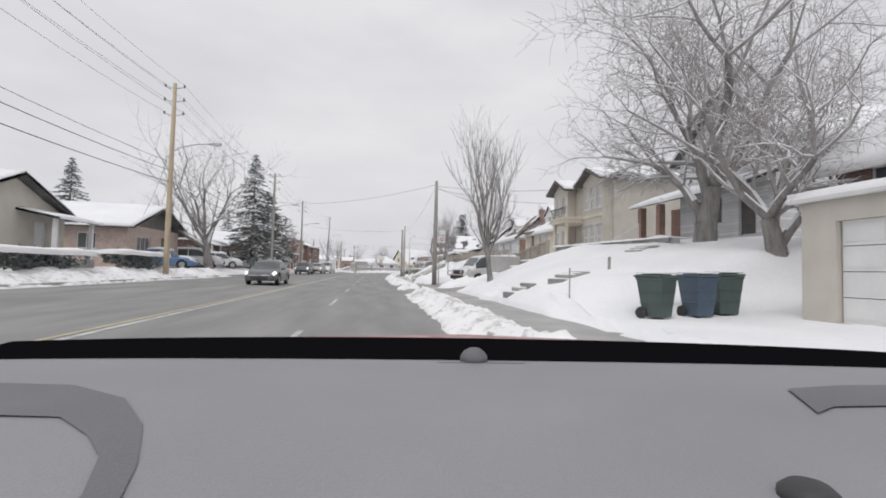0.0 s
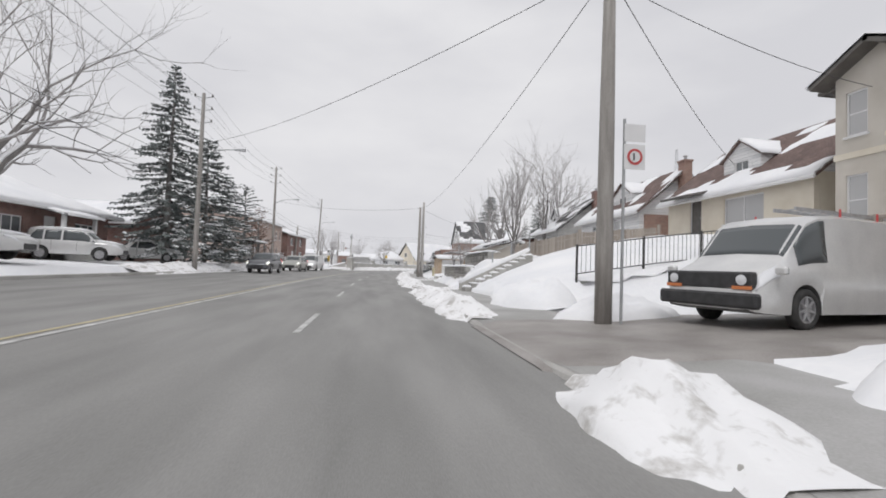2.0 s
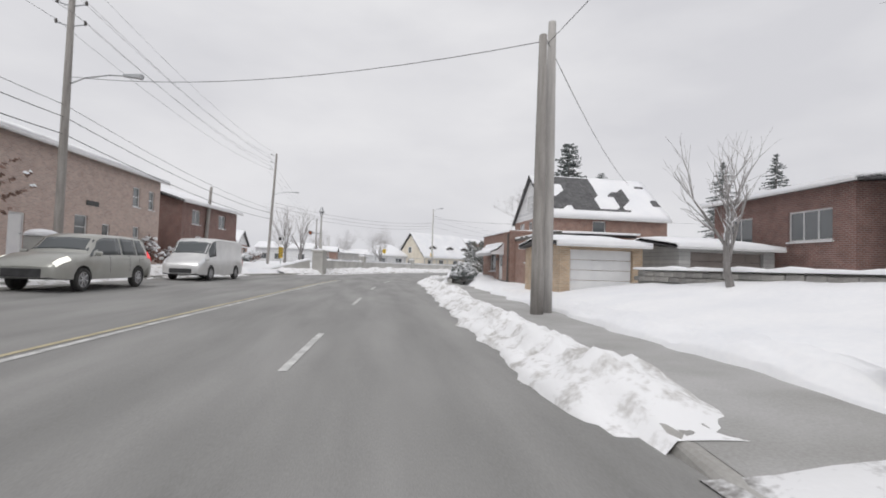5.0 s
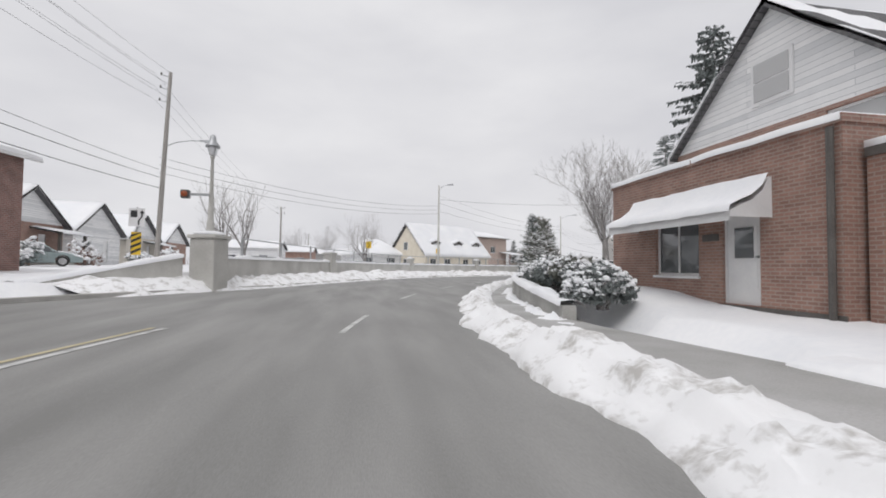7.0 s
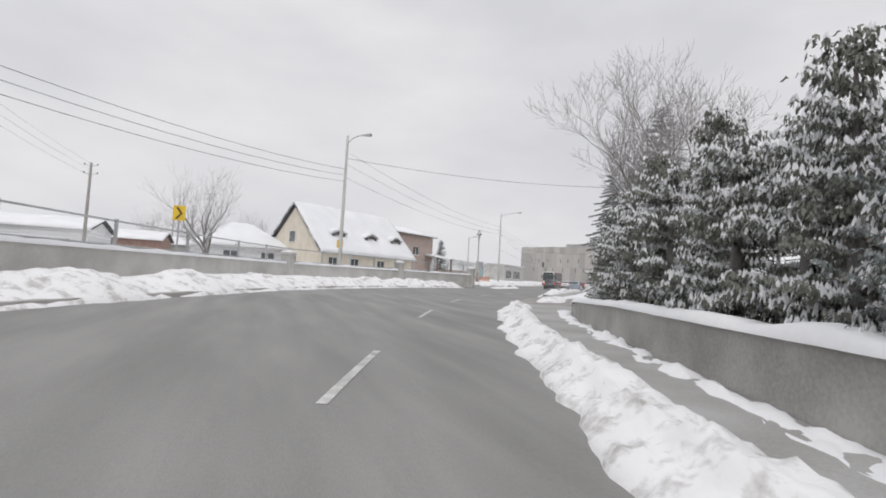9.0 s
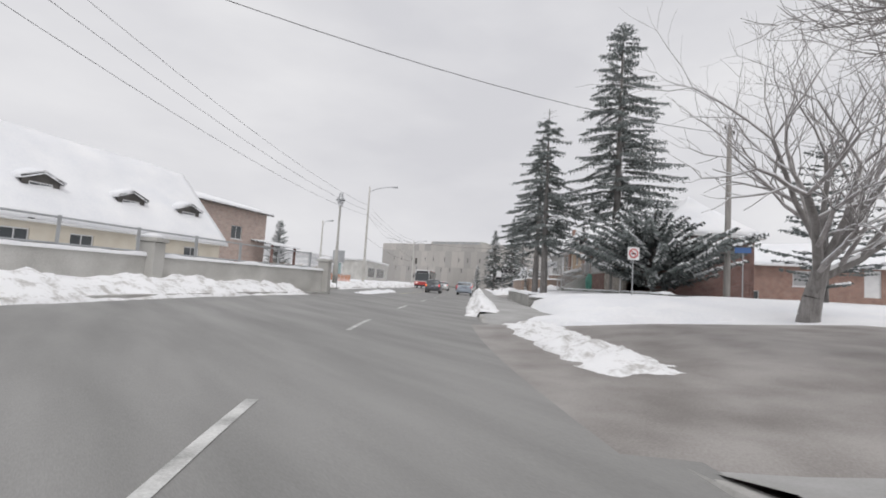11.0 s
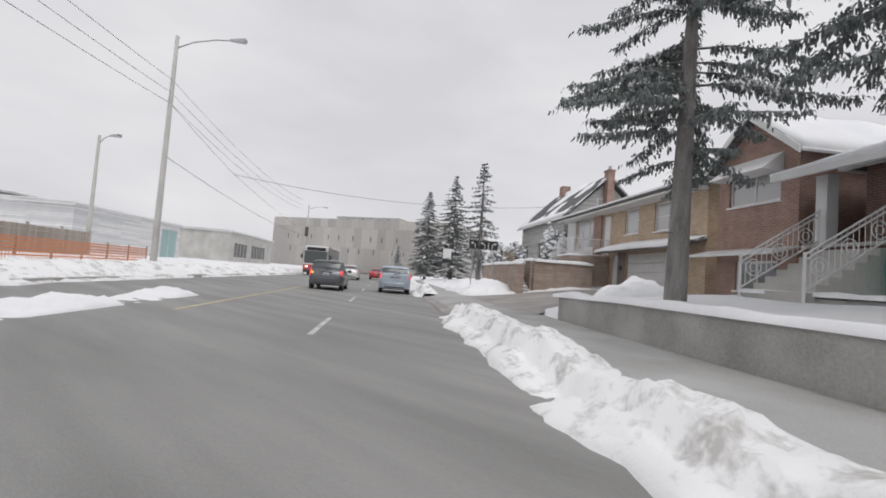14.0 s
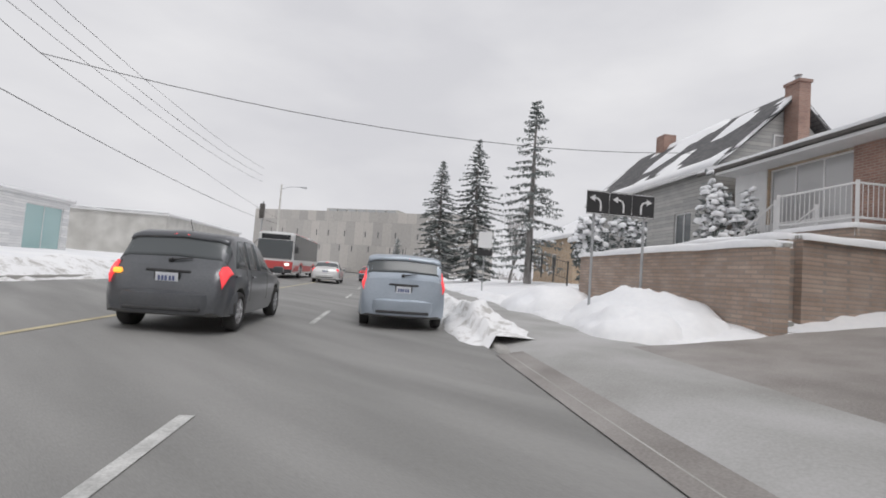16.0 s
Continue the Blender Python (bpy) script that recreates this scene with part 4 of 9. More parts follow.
street_lamp((73.0, 212.2, 0.35), 9.8, -20, "distant grey street lamp with an arm over the road")
street_lamp((40.8, 187.5, 0.6), 7.9, -60, "short grey lamp pole at a car park", 0.9)
lantern_post((-4.06, 107.35, 2.3), 4.0, "old-style grey lantern lamp post on a wall pillar")
lantern_post((27.17, 154.7, 1.3), 5.0, "old-style grey lantern lamp post at the end of a wall")
utility_pole((41.5, 138.45, 1.0), 9.5, WOODPOLE, "weathered wooden utility pole on the street corner", 1, True)
utility_pole((-10.65, 166.2, 0.8), 9.8, WOODPOLE, "distant wooden utility pole with insulators", 2)
utility_pole((-12.8, 104.0, 0.7), 6.4, WOODPOLE, "short stout wooden pole with coiled cables", 0, lean=(0, 3))
utility_pole((-13.5, 236, 0.9), 10.0, WOODPOLE, "far wooden utility pole along the old street", 2)
for j, (z0, z1) in enumerate(((9.9, 7.0), (9.0, 6.4), (8.0, 5.9))):
    wire((11.05, 144.0, z0), (40.56, 175.2, z1 + 2.4), 0.8, 0.018)
    wire((40.56, 175.2, z1 + 2.4), (64, 200, z1 + 1.9), 0.7, 0.018)
wire((41.7, 138.6, 10.2), (11.05, 144.0, 9.4), 0.9, 0.022)
wire((41.7, 138.6, 10.2), (75, 112, 9.4), 0.9, 0.018)
wire((40.56, 175.2, 8.3), (46.45, 180.6, 6.6), 0.05, 0.02)
wire((46.45, 180.6, 6.6), (66, 168, 7.2), 0.8, 0.02)
wire((46.45, 180.6, 6.6), (73.0, 212.2, 6.2), 0.3, 0.02)
wire((40.56, 175.2, 5.8), (73.0, 212.2, 5.6), 0.6, 0.025)

# ---- houses ----
def wall_shape(w, z0, z1, holes=(), th=0.24, gable=None, shift=0.0):
    """A wall in the plane y = 0, going back by its thickness, with real openings (x0, x1, z0, z1). gable: (x of apex, z of apex)."""
    xs = sorted({0.0, w, *[h[0] for h in holes], *[h[1] for h in holes]})
    zs = sorted({z0, z1, *[h[2] for h in holes], *[h[3] for h in holes]})
    sh = Shape()

    def solid(i, k):
        if not (0 <= i < len(xs) - 1 and 0 <= k < len(zs) - 1):
            return False
        x, z = (xs[i] + xs[i + 1]) / 2, (zs[k] + zs[k + 1]) / 2
        return not any(a < x < b and c < z < e for a, b, c, e in holes)

    for i in range(len(xs) - 1):
        for k in range(len(zs) - 1):
            if not solid(i, k):
                continue
            a, b, c, e = xs[i], xs[i + 1], zs[k], zs[k + 1]
            v = [(a, 0, c), (b, 0, c), (b, 0, e), (a, 0, e), (a, th, c), (b, th, c), (b, th, e), (a, th, e)]
            f = [(0, 1, 2, 3), (7, 6, 5, 4)]
            if not solid(i - 1, k):
                f.append((0, 3, 7, 4))
            if not solid(i + 1, k):
                f.append((1, 5, 6, 2))
            if not solid(i, k - 1):
                f.append((0, 4, 5, 1))
            if not solid(i, k + 1) and not (gable and k == len(zs) - 2):
                f.append((3, 2, 6, 7))
            sh.add(v, f)
    if gable:
        sh.prism([(0, z1), (w, z1), gable], 0, th)
    seen, pts = {}, []
    for v in sh.v:
        key = tuple(round(c, 4) for c in v)
        if key not in seen:
            seen[key] = len(pts)
            pts.append(v)
    sh.f = [tuple(seen[tuple(round(c, 4) for c in sh.v[k])] for k in f) for f in sh.f]
    sh.v = pts
    return sh


def window(parent, hole, m, mat=None, frame=None, bars=(1, 1), sill=True, depth=0.1, name="window"):
    """A window in an opening of a wall placed by m: frame, sill and each pane."""
    x0, x1, z0, z1 = hole
    frame = frame or TRIM
    fr, t = Shape(), 0.06
    fr.box(x0, depth - 0.03, z0, x0 + t, depth + 0.05, z1).box(x1 - t, depth - 0.03, z0, x1, depth + 0.05, z1)
    fr.box(x0 + t, depth - 0.03, z1 - t, x1 - t, depth + 0.05, z1).box(x0 + t, depth - 0.03, z0, x1 - t, depth + 0.05, z0 + t)
    nx, nz = bars
    for k in range(1, nx):
        x = x0 + (x1 - x0) * k / nx
        fr.box(x - 0.025, depth - 0.015, z0 + t, x + 0.025, depth + 0.045, z1 - t)
    for k in range(1, nz):
        z = z0 + (z1 - z0) * k / nz
        fr.box(x0 + t, depth - 0.012, z - 0.02, x1 - t, depth + 0.042, z + 0.02)
    win = fr.move(m).make(name, frame, parent)
    for i in range(nx):
        for k in range(nz):
            a, b = x0 + (x1 - x0) * i / nx, x0 + (x1 - x0) * (i + 1) / nx
            c, e = z0 + (z1 - z0) * k / nz, z0 + (z1 - z0) * (k + 1) / nz
            Shape().box(a + 0.02, depth + 0.004, c + 0.02, b - 0.02, depth + 0.02, e - 0.02).move(m).make("pane", mat or GLASS, win)
    if sill:
        Shape().box(x0 - 0.06, -0.06, z0 - 0.07, x1 + 0.06, depth - 0.035, z0 - 0.003).move(m).make("sill", frame, win)
    return win


def door(parent, hole, m, mat=None, lite=None, depth=0.1, frame=None, name="door"):
    x0, x1, z0, z1 = hole
    leaf = Shape().box(x0 + 0.05, depth, z0, x1 - 0.05, depth + 0.05, z1 - 0.05)
    for a in (0.18, 0.55):
        h = (z1 - z0)
        leaf.box(x0 + 0.16, depth - 0.012, z0 + h * a, x1 - 0.16, depth - 0.001, z0 + h * (a + 0.28))
    ob = leaf.move(m).make(name, mat or DOORW, parent)
    Shape().box(x0, depth - 0.04, z0, x0 + 0.048, depth + 0.06, z1).box(x1 - 0.048, depth - 0.04, z0, x1, depth + 0.06, z1).box(x0 + 0.05, depth - 0.04, z1 - 0.048, x1 - 0.05, depth + 0.06, z1).move(m).make("door_frame", frame or TRIM, ob)
    if lite:
        a, b, c, e = lite
        Shape().box(a, depth - 0.02, c, b, depth - 0.014, e).move(m).make("pane", GLASS, ob)
    Shape().tube((x1 - 0.13, depth - 0.07, z0 + 1.0), (x1 - 0.13, depth - 0.001, z0 + 1.0), 0.025, 0.025, 8).move(m).make("handle", STEEL, ob)
    return ob


def slab(a, b, c, d, th):
    """A sloping slab from four corners (in order round the edge) with thickness downwards."""
    a, b, c, d = (Vector(v) for v in (a, b, c, d))
    n = (b - a).cross(d - a).normalized()
    if n.z < 0:
        n = -n
    v = [a, b, c, d] + [p - n * th for p in (a, b, c, d)]
    f = [(0, 1, 2, 3), (7, 6, 5, 4), (0, 4, 5, 1), (1, 5, 6, 2), (2, 6, 7, 3), (3, 7, 4, 0)]
    return v, f


def snow_cover(a, b, c, d, th, seed, bare=0.0):
    """A soft uneven blanket on a slope a-b (eaves) c-d (ridge): grid with wavering edges. bare: share of bare patches."""
    a, b, c, d = (Vector(v) for v in (a, b, c, d))
    n = (b - a).cross(d - a).normalized()
    if n.z < 0:
        n = -n
    nu, nv = max(4, int((b - a).length / 0.45)), max(4, int((d - a).length / 0.45))
    sh = Shape()
    vs, fs = [], []
    for j in range(nv + 1):
        for i in range(nu + 1):
            u, w = i / nu, j / nv
            p = a.lerp(b, u).lerp(d.lerp(c, u), w)
            rim = min(1.0, 6 * min(u, 1 - u, w + 0.02, 1.15 - w))
            h = th * (0.75 + 0.5 * noise.noise(p * 0.8 + Vector((seed, 0, 0)))) * (0.35 + 0.65 * rim)
            if bare:
                k = noise.noise(p * 0.55 + Vector((0, seed, 0))) + 0.5
                h = h if k > bare or w < 0.16 + 0.1 * noise.noise(p * 0.9) else -0.03
            e = Vector((0, 0, 0))
            if j == 0:
                e = (a - d).normalized() * (0.04 + 0.06 * noise.noise(p * 1.5))
            vs.append(p + n * (h + 0.004) + e)
    m = nu + 1
    fs = [(j * m + i, j * m + i + 1, (j + 1) * m + i + 1, (j + 1) * m + i) for j in range(nv) for i in range(nu)]
    base = len(vs)
    edge = [i for i in range(m)] + [j * m + nu for j in range(1, nv + 1)] + [nv * m + i for i in range(nu - 1, -1, -1)] + [j * m for j in range(nv - 1, 0, -1)]
    low = [vs[k] - n * (th * 1.0) for k in edge]
    fs += [(edge[k], base + k, base + (k + 1) % len(edge), edge[(k + 1) % len(edge)]) for k in range(len(edge))]
    sh.add(vs + low, fs)
    return sh


def house(name, label, m, w, dep, z1, peak, mat, front=(), back=(), left=(), right=(), ridge="x", roof=None, over=0.4, snow=0.16, bare=0.0, base=-0.8, gable_mat=None, trim=None, seed=1, category="house", chimney=None, hip=0.0, wins=None, frame=None):
    """A house in its own frame: x along the front, y to the back, front wall at y = 0. Openings are (x0, x1, z0, z1, bars, kind)."""
    ob = thing(name, label, category, m)
    roof = roof or SHINGLE
    sides = {
        "front": (front, Matrix.Identity(4), w),
        "back": (back, pose(w, dep, 0, 0, 0, 180), w),
        "left": (left, pose(0, dep - 0.245, 0, 0, 0, -90), dep - 0.49),
        "right": (right, pose(w, 0.245, 0, 0, 0, 90), dep - 0.49),
    }
    for key, (holes, mm, length) in sides.items():
        apex = None
        if hip == 0 and ((ridge == "x" and key in ("left", "right")) or (ridge == "y" and key in ("front", "back"))):
            apex = (length / 2, peak - 0.08 - (0.0 if ridge == "y" else (peak - z1) * 0.245 * 2 / dep))
        sh = wall_shape(length, base, z1, [h[:4] for h in holes if h[3] <= z1], gable=apex if not gable_mat else None)
        wall = sh.move(mm).make("wall", mat, ob)
        if apex and gable_mat:
            Shape().prism([(0, z1 + 0.002), (length, z1 + 0.002), apex], 0.004, 0.236).move(mm).make("gable", gable_mat, ob)
        for h in holes:
            kind = h[5] if len(h) > 5 else "window"
            bars = h[4] if len(h) > 4 else (2, 1)
            if h[3] > z1:
                window(ob, h[:4], mm, GLASS_C if kind == "curtain" else wins, frame, bars, sill=False, depth=-0.055)
            elif kind == "window":
                window(ob, h[:4], mm, wins, frame, bars)
            elif kind == "curtain":
                window(ob, h[:4], mm, GLASS_C, frame, bars)
            elif kind == "dark_door":
                door(ob, h[:4], mm, TRIM_D)
            elif kind == "garage":
                garage_door(ob, h[:4], mm, DOORW)
            elif kind == "brown_garage":
                garage_door(ob, h[:4], mm, DOORB)
            else:
                door(ob, h[:4], mm)
    # a dark floor inside keeps the rooms closed
    Shape().box(0.3, 0.3, base + 0.02, w - 0.3, dep - 0.3, base + 0.1).make("floor_slab", CONC_D, ob)
    t = 0.16
    drop = (peak - z1) / ((dep if ridge == "x" else w) / 2)
    zo = z1 - over * drop
    planes = []
    if hip > 0:
        h = hip
        if ridge == "x":
            r0, r1 = (h, dep / 2, peak), (w - h, dep / 2, peak)
            planes = [((-over, -over, zo), (w + over, -over, zo), r1, r0), ((w + over, dep + over, zo), (-over, dep + over, zo), r0, r1), ((w + over, -over, zo), (w + over, dep + over, zo), r1, r1), ((-over, dep + over, zo), (-over, -over, zo), r0, r0)]
        else:
            r0, r1 = (w / 2, h, peak), (w / 2, dep - h, peak)
            planes = [((-over, -over, zo), (w + over, -over, zo), r0, r0), ((w + over, -over, zo), (w + over, dep + over, zo), r1, r0), ((w + over, dep + over, zo), (-over, dep + over, zo), r1, r1), ((-over, dep + over, zo), (-over, -over, zo), r0, r1)]
    elif ridge == "x":
        planes = [((-over, -over, zo), (w + over, -over, zo), (w + over, dep / 2, peak), (-over, dep / 2, peak)), ((w + over, dep + over, zo), (-over, dep + over, zo), (-over, dep / 2, peak), (w + over, dep / 2, peak))]
    else:
        planes = [((w + over, -over, zo), (w + over, dep + over, zo), (w / 2, dep + over, peak), (w / 2, -over, peak)), ((-over, dep + over, zo), (-over, -over, zo), (w / 2, -over, peak), (w / 2, dep + over, peak))]
    rs = Shape()
    for a, b, c, d in planes:
        v, f = slab(*(Vector(p) + Vector((0, 0, t)) for p in (a, b, c, d)), t)
        rs.add(v, f)
    rf = rs.make("roof", roof, ob)
    for k, (a, b, c, d) in enumerate(planes):
        up = Vector((0, 0, t))
        if snow:
            snow_cover(Vector(a) + up, Vector(b) + up, Vector(c) + up, Vector(d) + up, snow, seed * 7.3 + k, bare).make("snow", SNOW, rf, "blanket of snow on the roof", smooth=True)
        e0, e1 = Vector(a), Vector(b)
        if (e1 - e0).length > 1:
            g = Shape().tube(e0 + Vector((0, 0, 0.04)), e1 + Vector((0, 0, 0.04)), 0.07, 0.07, 6)
            g.make("gutter", trim or TRIM, rf)
    if chimney:
        cx, cy, ct, cm = chimney
        c = Shape().box(cx - 0.35, cy - 0.25, base, cx + 0.35, cy + 0.25, ct).box(cx - 0.4, cy - 0.3, ct, cx + 0.4, cy + 0.3, ct + 0.12)
        c.make("chimney", cm, ob)
        Shape().lathe([(0.1, ct + 0.1), (0.1, ct + 0.35), (0.16, ct + 0.4), (0.02, ct + 0.46)], 10, at=(cx, cy, 0)).make("chimney_pot", STEEL, ob)
    return ob


def garage_door(parent, hole, m, mat):
    x0, x1, z0, z1 = hole
    sh = Shape()
    n = 4
    for k in range(n):
        a, b = z0 + (z1 - z0) * k / n, z0 + (z1 - z0) * (k + 1) / n
        sh.box(x0 + 0.03, 0.12, a + 0.008, x1 - 0.03, 0.16, b - 0.008)
        c = max(2, int((x1 - x0) / 0.8))
        for j in range(c):
            u, v = x0 + (x1 - x0) * j / c, x0 + (x1 - x0) * (j + 1) / c
            sh.box(u + 0.09, 0.108, a + 0.09, v - 0.09, 0.118, b - 0.09)
    return sh.move(m).make("garage_door", mat, parent)


def dormer(parent, x0, x1, y0, z0, z1, peak, dep, mat, hole, roof=None, snow=0.12, seed=1):
    """A gabled roof dormer with its front at y0."""
    w = x1 - x0
    mm = pose(x0, y0, 0)
    d = wall_shape(w, z0, z1, [hole[:4]], 0.16, gable=(w / 2, peak)).move(mm)
    body = d.make("dormer", mat, parent)
    Shape().box(x0, y0 + 0.162, z0, x0 + 0.14, y0 + dep, z1).box(x1 - 0.14, y0 + 0.162, z0, x1, y0 + dep, z1).make("cheek", mat, body)
    o = 0.16
    k = (peak - z1) / (w / 2)
    for sg in (0, 1):
        e = x0 - o if sg == 0 else x1 + o
        a = [(e, y0 + dep, z1 - o * k + 0.1), (e, y0 - o, z1 - o * k + 0.1), ((x0 + x1) / 2, y0 - o, peak + 0.1), ((x0 + x1) / 2, y0 + dep, peak + 0.1)]
        if sg:
            a = [a[1], a[0], a[3], a[2]]
        v, f = slab(*a, 0.1)
        Shape().add(v, f).make("dormer_roof", roof or SHINGLE, body)
        if snow:
            snow_cover(*a, snow, seed + sg).make("snow", SNOW, body, "snow on the dormer", smooth=True)
    window(body, hole[:4], mm, GLASS, TRIM, (2, 1), True, 0.06)
    return body


def railing(name, label, pts, tall, mat, gap=0.14, post=1.8, category="railing", r=0.012, panel=False):
    """Rails, posts and balusters along a line of points."""
    ob = thing(name, label, category, Matrix.Translation(pts[0]))
    o = Vector(pts[0])
    for a, b in zip(pts, pts[1:]):
        a, b = Vector(a) - o, Vector(b) - o
        ln = (b - a).length
        for z in (0.12, tall):
            Shape().tube(a + Vector((0, 0, z)), b + Vector((0, 0, z)), r * 1.6, r * 1.6, 6).make("rail", mat, ob)
        n = max(1, int(ln / post))
        for k in range(0 if a.length < 0.01 else 1, n + 1):
            p = a.lerp(b, k / n)
            Shape().box(p.x - r * 2.4, p.y - r * 2.4, p.z - 0.3, p.x + r * 2.4, p.y + r * 2.4, p.z + tall + 0.06).make("post", mat, ob)
        c = int(ln / gap)
        for k in range(1, c):
            p = a.lerp(b, k / c)
            Shape().tube(p + Vector((0, 0, 0.12)), p + Vector((0, 0, tall)), r * 0.7, r * 0.7, 4, caps=False).make("baluster", mat, ob)
    return ob

# ---- houses and walls on the right, from the start to the bend ----
def right(s, d, z):
    """Frame of a building on the right that faces the road: x runs back along the road, y away from it."""
    p = at(s, d, z)
    return Matrix.Translation(p) @ pose(0, 0, 0, 0, 0, heading(s) - 90)


def left(s, d, z):
    p = at(s, d, z)
    return Matrix.Translation(p) @ pose(0, 0, 0, 0, 0, heading(s) + 90)


# garage with a flat snowy roof beside the start, and the brick house behind it
house("garage", "beige garage with a white panel door and snowy roof", right(8.84, 9.0, 0.3), 5.4, 4.0, 2.5, 2.62, STUCCO, front=[(0.75, 4.4, 0.05, 2.05, (1, 1), "garage")], ridge="x", over=0.16, snow=0.14, seed=2, category="garage", base=-0.5)
house("brick_house", "dark brick house with a white fascia and snowy roof", right(12.2, 13.6, 1.0), 9.0, 7.0, 3.65, 6.2, BRICK_D, front=[(1.0, 2.6, 2.25, 3.35, (2, 1)), (4.2, 5.8, 2.25, 3.35, (2, 1)), (6.9, 8.2, 2.25, 3.35, (2, 1))], ridge="x", over=0.6, seed=3)

# white house with a brick porch behind the big trees
wh = house("white_house", "two-storey white-sided house with a gabled snowy roof", right(24.3, 17.0, 2.9), 6.4, 9.0, 4.75, 7.4, SIDING, front=[(1.1, 3.2, 0.95, 2.3, (2, 1)), (1.3, 2.2, 3.7, 4.6, (1, 1)), (4.3, 5.3, 0.3, 2.3, (1, 1), "dark_door")], right=[(2, 3.2, 3.0, 4.2, (2, 1))], ridge="y", over=0.45, seed=4)
pw = Shape().box(-2.3, -1.2, -0.8, -1.95, -0.85, 2.3).box(-0.45, -1.2, -0.8, -0.1, -0.85, 2.3).box(-2.4, -1.3, -0.8, -0.02, 2.5, 0.5).box(-2.3, 1.0, 0.5, -0.02, 1.25, 2.3)
porch = pw.make("porch", BRICK_R, wh, "red brick porch piers")
v, f = slab((-2.6, -1.6, 2.4), (6.6, -1.6, 2.4), (6.6, -0.02, 3.05), (-2.6, -0.02, 3.05), 0.16)
Shape().add(v, f).make("porch_roof", SHINGLE, porch)
snow_cover((-2.6, -1.6, 2.4), (6.6, -1.6, 2.4), (6.6, -0.02, 3.05), (-2.6, -0.02, 3.05), 0.15, 8).make("snow", SNOW, porch, "snow on the porch roof", smooth=True)
railing("porch_railing", "white painted wooden railing beside steps", [right(24.3, 17.0, 2.9) @ Vector((-2.2, -1.2, 0.5)), right(24.3, 17.0, 2.9) @ Vector((-4.6, -1.6, -0.3))], 0.85, TRIM, 0.16)

# big beige stucco house with two gabled bays, portico and balcony
bh = house("stucco_house", "large two-storey beige stucco house with dark gabled bays", right(39.6, 16.2, 2.5), 9.4, 7.0, 5.5, 6.5, STUCCO,
           front=[(4.35, 5.35, 0.3, 2.4, (1, 1), "dark_door"), (5.5, 6.0, 0.5, 2.3, (1, 1)), (4.4, 5.4, 3.2, 4.9, (1, 1))],
           right=[(5.6, 6.2, 3.9, 4.6, (1, 1))], ridge="x", hip=3.0, over=0.5, snow=0.15, seed=5, trim=TRIM_D, roof=SHINGLE)


def bay(parent, x0, x1, proj, z0, z1, peak, mat, rows, seed):
    w = x1 - x0
    mm = pose(x0, -proj, 0)
    holes = []
    for za, zb in rows:
        n = 2 if w < 3 else 3
        for k in range(n):
            c = w * (k + 0.5) / n
            holes.append((c - 0.36, c + 0.36, za, zb))
    b = wall_shape(w, z0, z1, holes, 0.22, gable=(w / 2, peak)).move(mm).make("bay", mat, parent)
    Shape().box(x0, -proj + 0.222, z0, x0 + 0.2, -0.01, z1).box(x1 - 0.2, -proj + 0.222, z0, x1, -0.01, z1).make("bay_side", mat, b)
    for h in holes:
        window(b, h, mm, GLASS_C, TRIM, (1, 2), True, 0.08)
    o, k = 0.55, (peak - z1) / (w / 2)
    for sg in (0, 1):
        e = x0 - o if sg == 0 else x1 + o
        mid = (x0 + x1) / 2
        a = [(e, 2.6, z1 - o * k + 0.14), (e, -proj - o, z1 - o * k + 0.14), (mid, -proj - o, peak + 0.14), (mid, 2.6, peak + 0.14)]
        if sg:
            a = [a[1], a[0], a[3], a[2]]
        v, f = slab(*a, 0.22)
        Shape().add(v, f).make("bay_roof", TRIM_D, b, "dark overhanging fascia and eaves")
        snow_cover(*a, 0.12, seed + sg * 3).make("snow", SNOW, b, "snow on the bay roof", smooth=True)
    # a band course between the storeys
    Shape().box(x0 - 0.03, -proj - 0.05, 2.75, x1 + 0.03, -proj - 0.003, 2.95).make("band", STUCCO_C, b)


bay(bh, 0.3, 3.2, 0.7, -0.8, 5.65, 6.36, STUCCO, [(0.5, 2.2), (3.5, 5.0)], 11)
bay(bh, 6.0, 9.1, 0.7, -0.8, 5.5, 6.2, STUCCO, [(0.5, 2.2), (3.4, 4.9)], 15)
pt = Shape().box(3.2, -2.1, 2.5, 6.0, -0.02, 2.8).box(3.1, -2.2, 2.8, 6.1, -0.01, 2.92)
pm = pt.make("portico", STUCCO_C, bh, "pale portico slab over the entrance")
for x in (3.45, 5.75):
    Shape().lathe([(0.2, -0.6), (0.2, 0.2), (0.15, 0.25), (0.13, 2.35), (0.19, 2.41), (0.19, 2.5)], 14, at=(x, -1.85, 0)).make("column", STUCCO_C, pm, smooth=True)
for k in range(16):
    x = 3.3 + 2.6 * k / 15
    Shape().tube((x, -2.05, 2.92), (x, -2.05, 3.66), 0.014, 0.014, 5).make("baluster", IRON, pm)
Shape().box(3.2, -2.1, 3.64, 6.0, -2.0, 3.7).make("rail", IRON, pm)
for k in range(6):
    Shape().box(3.9, -2.4 - 0.32 * k, -0.8, 5.9, -2.1 - 0.32 * k - 0.004, 0.12 - 0.17 * k).make("step", STONE, bh)

